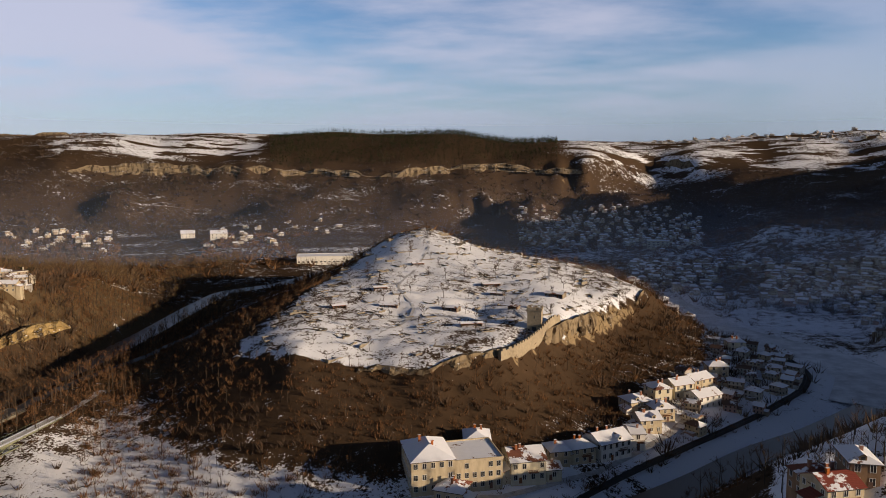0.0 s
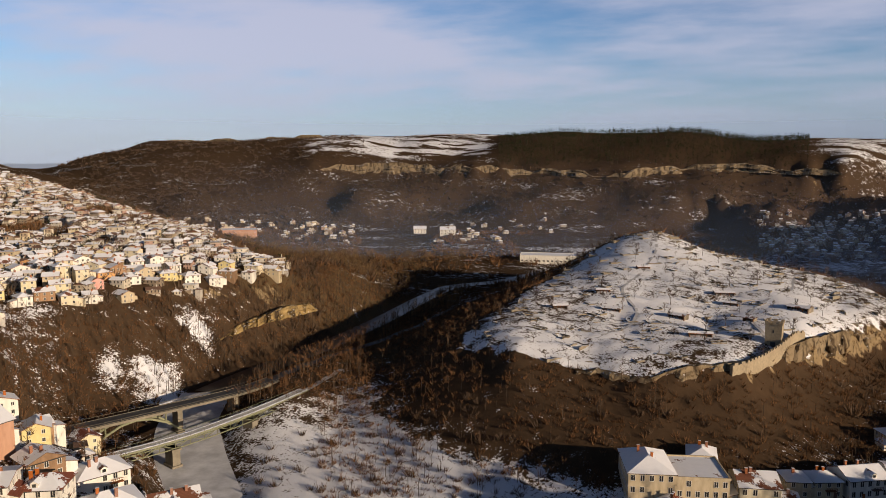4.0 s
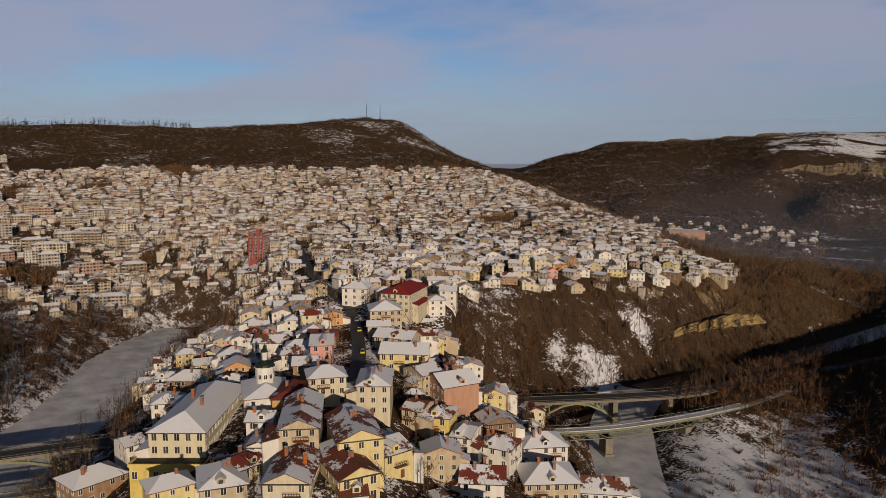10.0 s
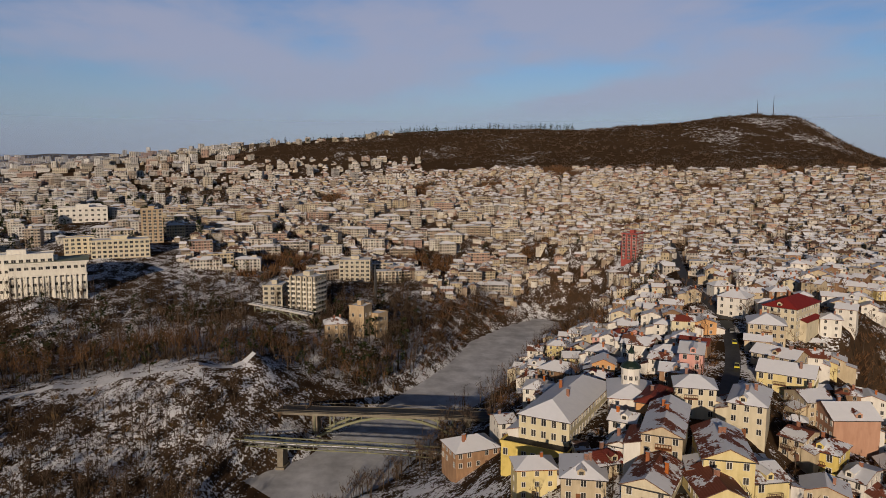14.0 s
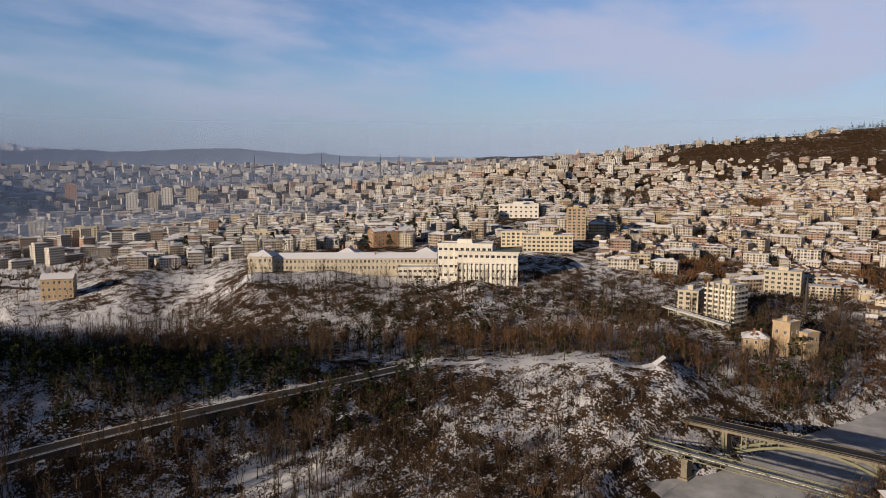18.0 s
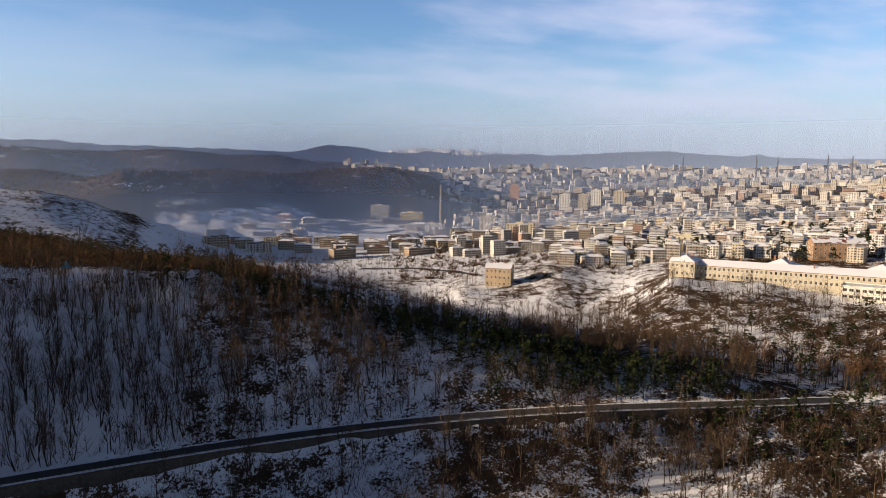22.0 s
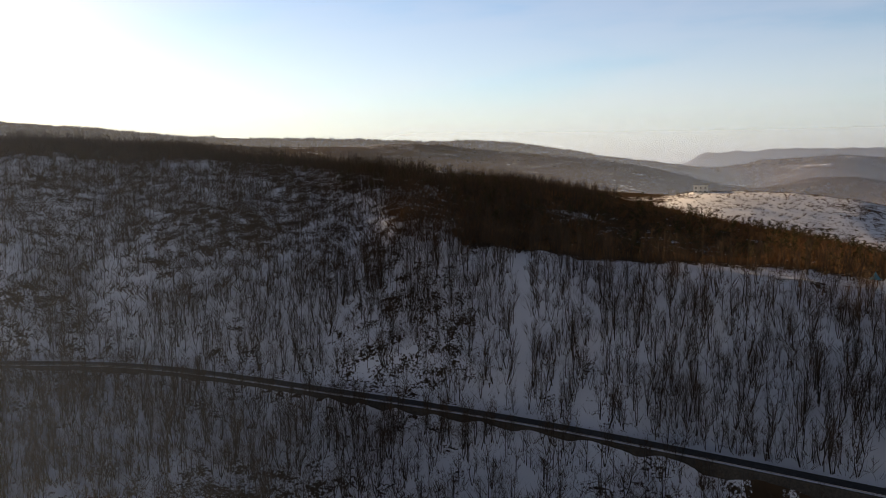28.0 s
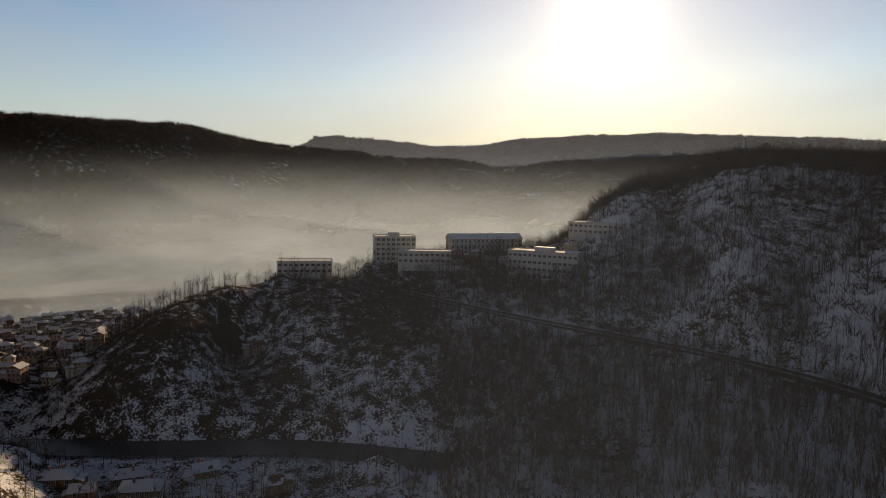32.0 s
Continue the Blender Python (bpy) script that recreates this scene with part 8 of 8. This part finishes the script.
wood("bank_scrub", "russet scrub on the river bank", 104, (86, 262, 200, 380), 13, [scrub(178, 3, 14, wide=0.02), scrub(179, 4, 14, wide=0.02)], [M_TWIG])
wood("bank_scrub", "straw-coloured bushes on the sunny bank", 105, (92, 135, 240, 330), 11, TUFT, DRY)
wood("hill_wood", "leafless wood on the upper hillside", 106, (194, 264, 366, 680), 6.3, THIN, BARE, lambda x, y, z: z > 40)
wood("hill_pines", "dark pines among the leafless wood of the hill", 107, (163, 238, 372, 660), 11, MID_PINES, OLIVE, lambda x, y, z: polar(x, y)[1] > 372 + np.clip(polar(x, y)[0] - 195, 0, 60) * 4.5, size=(0.45, 0.85))
wood("hill_wood", "russet wood behind the promenade", 108, (160, 206, 372, 640), 8.5, THIN, [M_BARK, M_RUST], size=(0.4, 0.7))
wood("ridge_pines", "dark pines along the falling ridge", 109, (126, 172, 268, 350), 3.7, MID_PINES, PINE, lambda x, y, z: off_course(x, y, LAND["ridge"])[0] < np.where(polar(x, y)[0] < 153, 19, 11), size=(0.5, 0.95))
wood("ridge_pines", "dark pines on the low end of the ridge", 139, (116, 146, 262, 330), 6.0, MID_PINES, PINE, size=(0.5, 0.95))
wood("ridge_scrub", "orange-brown oak scrub along the ridge", 161, (150, 203, 365, 440), 5.0, TUFT[:1] + TUFT[2:3], [M_STRAW])
wood("hill_brush", "dense brown oak wood behind the promenade", 162, (162, 212, 366, 660), 4.6, [scrub(197, 4.5, 12), scrub(198, 6, 12)], [M_RUST])
wood("garden_brush", "brown hedges and brush in the gardens of the spur", 163, (44, 78, 130, 430), 5.5, TUFT[:1] + [scrub(199, 2.2, 14)], [M_RUST])
# extra dark wood, added where the valley should lie in shadow
wood("valley_wood", "dark leafless wood thickened to stand in for shade in the western valley", 164, (18, 44, 640, 1500), 12, FAR_TUFT, [M_TWIG], lambda x, y, z: z > 5)
wood("hill_brush", "leafless brush over the snowy hillside", 165, (200, 268, 372, 620), 4.2, [scrub(182, 7, 10, wide=0.022), scrub(183, 9, 10, wide=0.02)], [M_TWIG])
wood("park_wood", "leafless trees in the park below the university", 110, (84, 142, 366, 500), 5.6, THIN + STEMS[1:2], BARE)
wood("park_pines", "conifers in the park", 111, (84, 128, 330, 470), 14, MID_PINES, PINE)
wood("park_brush", "dark leafless brush under the park trees", 134, (82, 118, 345, 470), 6.5, [scrub(193, 5, 12), scrub(194, 7, 12)], [M_TWIG])
wood("bend_scrub", "russet scrub on the steep bank above the river bend", 135, (58, 84, 380, 580), 4.6, TUFT, [M_RUST], lambda x, y, z: z < 44)
wood("campus_wood", "leafless trees round the campus", 136, (236, 272, 400, 660), 6.5, LIGHT, BARE, lambda x, y, z: z < 66)
wood("bank_wood", "leafless trees along the eastern river", 137, (256, 296, 232, 330), 5.4, LIGHT, BARE)
wood("village_trees", "bare trees among the valley houses", 138, (-34, -12, 240, 900), 9.5, [scrub(195, 6, 12), scrub(196, 8, 12)], [M_TWIG], off_mesa)
wood("river_trees", "tall leafless trees beside the frozen river", 112, (62, 92, 250, 560), 7.5, THIN + LIGHT[:1], BARE, lambda x, y, z: z < 27)
wood("mill_wood", "leafless trees round the old mill", 113, (130, 168, 400, 900), 9.0, LIGHT[:1] + [scrub(83, 5, 14, wide=0.035)], [M_BARK, M_RUST], lambda x, y, z: z < 40)
wood("town_pines", "conifers between the blocks", 114, (100, 135, 640, 1000), 22, PINES, PINE)
wood("east_wood", "leafless wood on the shaded eastern bank", 115, (255, 292, 318, 480), 6.2, THIN + LIGHT[:2], BARE, lambda x, y, z: z > 3)
wood("east_scrub", "brush on the shaded eastern bank", 116, (250, 294, 235, 480), 6.5, TUFT, [M_TWIG])
wood("ridge_brush", "fine leafless brush over the snowy slope", 117, (136, 262, 200, 372), 4.3, [scrub(185, 5, 10, wide=0.016), scrub(186, 7, 10, wide=0.014), scrub(187, 6, 9, wide=0.016)], [M_TWIG], gully)
wood("crest_wood", "dense leafless wood along the crest of the hill", 118, (196, 264, 585, 705), 4.6, [scrub(171, 9, 13, wide=0.05), scrub(172, 12, 14, wide=0.04), scrub(173, 10, 12, wide=0.05)], [M_TWIG])
wood("far_wood", "leafless wood on the eastern slopes", 119, (236, 300, 900, 1500), 15, FAR_TUFT, [M_TWIG], lambda x, y, z: z > 24)
wood("east_scrub", "brush on the foot of the castle hill", 133, (284, 302, 170, 260), 4.5, TUFT, [M_TWIG])
# the northern hill and valley
wood("mesa_scrub", "russet scrub on the slopes of the ruined citadel hill", 120, (-24, 28, 238, 640), 3.0, [scrub(167, 1.8, 10, wide=0.07), scrub(168, 2.4, 10, wide=0.06), scrub(169, 3.2, 11, wide=0.05)], REDDISH, off_mesa, clear=0.2)
wood("mesa_wood", "small leafless trees on the slopes of the citadel hill", 121, (-22, 28, 238, 620), 6.6, LIGHT, [M_BARK, M_RUST], off_mesa, size=(0.4, 0.85))
wood("bank_wood", "brush and bare trees on the bank under the town", 122, (24, 54, 325, 560), 5.4, LIGHT, [M_BARK, M_RUST], lambda x, y, z: z < 42)
wood("bank_scrub", "dry scrub on the bank under the town", 123, (24, 54, 320, 600), 3.0, [scrub(167, 1.8, 10, wide=0.07), scrub(168, 2.4, 10, wide=0.06), scrub(169, 3.2, 11, wide=0.05)], [M_RUST], lambda x, y, z: z < 42)
wood("river_trees", "straw-coloured poplars by the northern river", 124, (16, 36, 480, 900), 7.4, THIN, [M_BARK, M_STRAW], lambda x, y, z: z < 24)
wood("river_trees", "dark leafless trees lining the northern river", 131, (6, 40, 330, 900), 5.6, LIGHT + THIN[:1], [M_BARK, M_TWIG], lambda x, y, z: (off_course(x, y, LAND["river_north"])[0] < 34) & (z < 14))
wood("valley_wood", "bare trees across the northern valley", 125, (-34, 42, 640, 1250), 14, FAR_TUFT, [M_RUST], off_mesa)
wood("spur_trees", "bare garden trees among the houses of the spur", 126, (44, 78, 120, 430), 8.0, LIGHT, [M_BARK, M_RUST], lambda x, y, z: z > 3)
wood("bank_scrub", "brush along the river under the spur", 127, (40, 60, 225, 330), 5.0, TUFT + LIGHT[:1], [M_RUST, M_TWIG], lambda x, y, z: (z < 24) & (z > 1.5))
wood("field_scrub", "thin brush on the snowy river meadow", 128, (-34, 44, 170, 300), 8.5, TUFT, [M_TWIG], off_mesa)
wood("slope_wood", "dark wood on the shaded bank", 129, (-34, -18, 170, 262), 7, LIGHT, BARE)
wood("town_trees", "bare trees among the old town houses", 130, (28, 100, 420, 1150), 8.5, [scrub(190, 7, 12), scrub(191, 9, 12), scrub(192, 6, 10)], [M_TWIG])
wood("town_trees", "brown overgrown gullies between the old town houses", 152, (28, 100, 424, 1150), 5.6, [scrub(174, 6, 12, wide=0.06), scrub(175, 8, 12, wide=0.06)], [M_RUST], lambda x, y, z: ~broken(x, y))
wood("town_trees", "dark conifers among the old town houses", 153, (30, 104, 440, 1100), 34, MID_PINES[:2], PINE, size=(0.5, 0.9))
wood("town_trees", "bare trees and dark conifers between the blocks of flats", 132, (100, 152, 640, 1500), 17, FAR_TUFT + [pine(97, 11, 4, 5)], [M_TWIG, M_NEEDLE], size=(0.7, 1.1))
# far woods
wood("far_wood", "brown leafless wood on the northern slopes", 140, (-34, 44, 1200, 2400), 17, FAR_TUFT, [M_TWIG], lambda x, y, z: (z > 16) & (z < 112), grow=0.4)
wood("far_pines", "dark pine forest on the northern plateau", 141, (-9, 13.5, 1716, 2330), 9.2, FAR_PINES, PINE, lambda x, y, z: z > 112)
wood("far_pines", "pines on the northern slope", 142, (-12, 26, 1330, 1660), 26, FAR_PINES, PINE)
wood("far_pines", "dark woods on the eastern plateau", 143, (-34, -14, 1800, 2300), 24, FAR_PINES, PINE, lambda x, y, z: hashed(x / 160, y / 160, 7) > 0.3)
wood("far_wood", "leafless wood on the hill with the masts", 144, (43, 104, 1150, 1680), 13.5, FAR_TUFT, [M_TWIG], lambda x, y, z: z > 118, size=(0.45, 0.8))
wood("far_wood", "brown wood on the western hillside", 145, (24, 46, 1500, 2600), 26, FAR_TUFT, [M_TWIG], lambda x, y, z: z > 40)
wood("far_pines", "pine belt along the western crest", 146, (72, 104, 1560, 1700), 15, FAR_PINES, PINE)
wood("far_wood", "wood on the rocky hill", 147, (150, 178, 1300, 1800), 27, FAR_TUFT, [M_TWIG], lambda x, y, z: z > 20)
wood("far_wood", "wood on the southern hills", 148, (150, 292, 700, 2900), 27, FAR_TUFT, [M_TWIG], lambda x, y, z: (z > 30) & (hashed(x / 200, y / 200, 6) > -0.3) & ~((polar(x, y)[0] < 192) & (polar(x, y)[1] < 1100)), grow=0.4)
wood("meadow_scrub", "bushes dotted over the snowy meadow hill", 149, (172, 194, 760, 1060), 8.5, [scrub(180, 3, 14), scrub(181, 4, 14)], [M_TWIG])
wood("far_wood", "dark wood on the eastern hill", 150, (250, 300, 1100, 1950), 15, FAR_TUFT, [M_TWIG], lambda x, y, z: z > 30)


wood("far_wood", "leafless woods over the far southern ridges", 154, (196, 300, 1900, 3300), 26, [scrub(176, 9, 8, wide=0.2), scrub(177, 12, 8, wide=0.2)], [M_TWIG], lambda x, y, z: (z > 60) & (hashed(x / 260, y / 260, 12) > -0.7))


# trees that stand alone
def lone_tree(model, mats, x, y, z, k, turn, label):
    trunk_f = [f for f, s in zip(model.f, model.s) if s == 0]
    crown_f = [f for f, s in zip(model.f, model.s) if s == 1]
    key = id(model)
    if key not in lone_meshes:
        lone_meshes[key] = (quick_mesh("trunk", model.v, trunk_f, [mats[0]]), quick_mesh("crown", model.v, crown_f, [mats[1]]))
    tree = holder("tree", pose(x, y, z, 0, 0, turn) @ Matrix.Scale(k, 4), label, "tree", group="single trees")
    part("trunk", lone_meshes[key][0], None, tree)
    part("crown", lone_meshes[key][1], None, tree)


lone_meshes = {}
LONE = [bare_tree(200 + i, h, 0.36, 9, 16, 1, 0.024, blades=False) for i, h in enumerate((7, 9, 6, 8))]
rng = np.random.default_rng(9)
x, y = scatter(210, -16, 20, 312, 640, 16, apart=12)
keep = inside_line(x, y, MESA)
x, y = x[keep][:190], y[keep][:190]
z = land(x, y)
for i in range(len(x)):
    lone_tree(LONE[i % 4], BARE, x[i], y[i], z[i] - 0.2, rng.uniform(0.45, 1.1), rng.uniform(0, 360), "small leafless tree on the snowy citadel hill")

SMALL_PINE = pine(99, 5.0, 7, 9)
for x, y, k in ((24, 457, 1.2), (27, 460, 0.9), (9.6, 550, 1.3), (4.8, 549, 1.0), (66, 428, 0.8)):
    lone_tree(SMALL_PINE, PINE, x, y, float(land([x], [y])[0]) - 0.2, k, 40 * k, "small dark conifer among the citadel ruins")

# ---- morning mist, and tinted sheets that paint in distance haze and glare: thin layers, thick in the middle and thinning out to nothing ----
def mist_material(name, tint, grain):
    """A see-through sheet tinted as mist or distance haze, thinning out by the sheet's own measure."""
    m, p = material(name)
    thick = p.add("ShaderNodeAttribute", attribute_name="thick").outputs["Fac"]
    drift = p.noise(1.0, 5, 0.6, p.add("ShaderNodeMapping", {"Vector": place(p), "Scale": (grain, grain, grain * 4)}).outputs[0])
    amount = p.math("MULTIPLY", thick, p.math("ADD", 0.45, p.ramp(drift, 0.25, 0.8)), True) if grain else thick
    tinted_sheet = p.add("ShaderNodeMixShader", {0: 0.5, 1: p.add("ShaderNodeBsdfDiffuse", {"Color": (*tint, 1)}).outputs[0], 2: p.add("ShaderNodeBsdfTranslucent", {"Color": (*tint, 1)}).outputs[0]}).outputs[0]
    p.add("ShaderNodeOutputMaterial", {"Surface": p.add("ShaderNodeMixShader", {0: amount, 1: p.add("ShaderNodeBsdfTransparent").outputs[0], 2: tinted_sheet}).outputs[0]})
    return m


M_MIST, M_HAZE_SHEET = mist_material("mist", (0.64, 0.80, 0.98), 0.006), mist_material("haze", (0.46, 0.60, 0.86), 0.0)


def mist(label, a0, a1, far, top, most, power, mat, ends_gain=2.5):
    """One standing sheet for mist, haze or glare, thickest at the ground and gone at its top."""
    n, rows = 91, 12
    a, up = np.radians(np.linspace(a0, a1, n)), np.linspace(0, 1, rows)
    x, y = np.outer(np.ones(rows), -far * np.sin(a)), np.outer(np.ones(rows), far * np.cos(a))
    ends = np.clip(np.sin(np.pi * np.linspace(0, 1, n)) * ends_gain, 0, 1) if ends_gain else np.ones(n)
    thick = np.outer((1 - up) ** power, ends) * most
    i, j = np.meshgrid(np.arange(rows - 1), np.arange(n - 1), indexing="ij")
    q = np.stack([i * n + j, i * n + j + 1, (i + 1) * n + j + 1, (i + 1) * n + j], -1).reshape(-1, 4)
    me = quick_mesh("mist", np.stack([x.ravel(), y.ravel(), np.outer(up * top, np.ones(n)).ravel()], 1), q, [mat])
    me.attributes.new("thick", "FLOAT", "POINT").data.foreach_set("value", thick.astype(np.float32).ravel())
    tagged(new("mist", me), label, "mist", kind="stuff")


for far in (600, 720, 860, 1020):
    mist("white morning mist lying in the eastern valley", 228, 312, far, 140, 0.72, 1.6, M_MIST)
# the blue tint of these sheets paints in the haze of distance
mist("thin blue-tinted sheet standing in for haze over the northern valley", -50, 44, 900, 130, 0.16, 1.2, M_HAZE_SHEET)
# blue-tinted sheet, added to lift the village out of too dark a shade
mist("bluish haze sheet added to brighten the shaded village", -40, -6, 560, 95, 0.22, 1.0, M_HAZE_SHEET, 1.4)
mist("thin blue-tinted sheet standing in for haze over the southern valley", 112, 230, 1130, 220, 0.58, 1.2, M_HAZE_SHEET, 1.1)
mist("thin blue-tinted sheet standing in for haze before the southern hills", 90, 304, 1850, 340, 0.42, 1.2, M_HAZE_SHEET)
mist("blue-tinted sheet standing in for the haze of the far distance", -66, 224, 3300, 700, 0.85, 1.6, M_HAZE_SHEET, 7.0)
# close sheet, added to brighten the hill as veiling sun glare would
mist("thin see-through sheet standing in for sun glare before the wooded hill", 214, 292, 80, 330, 0.046, 0.5, M_HAZE_SHEET, 1.0)
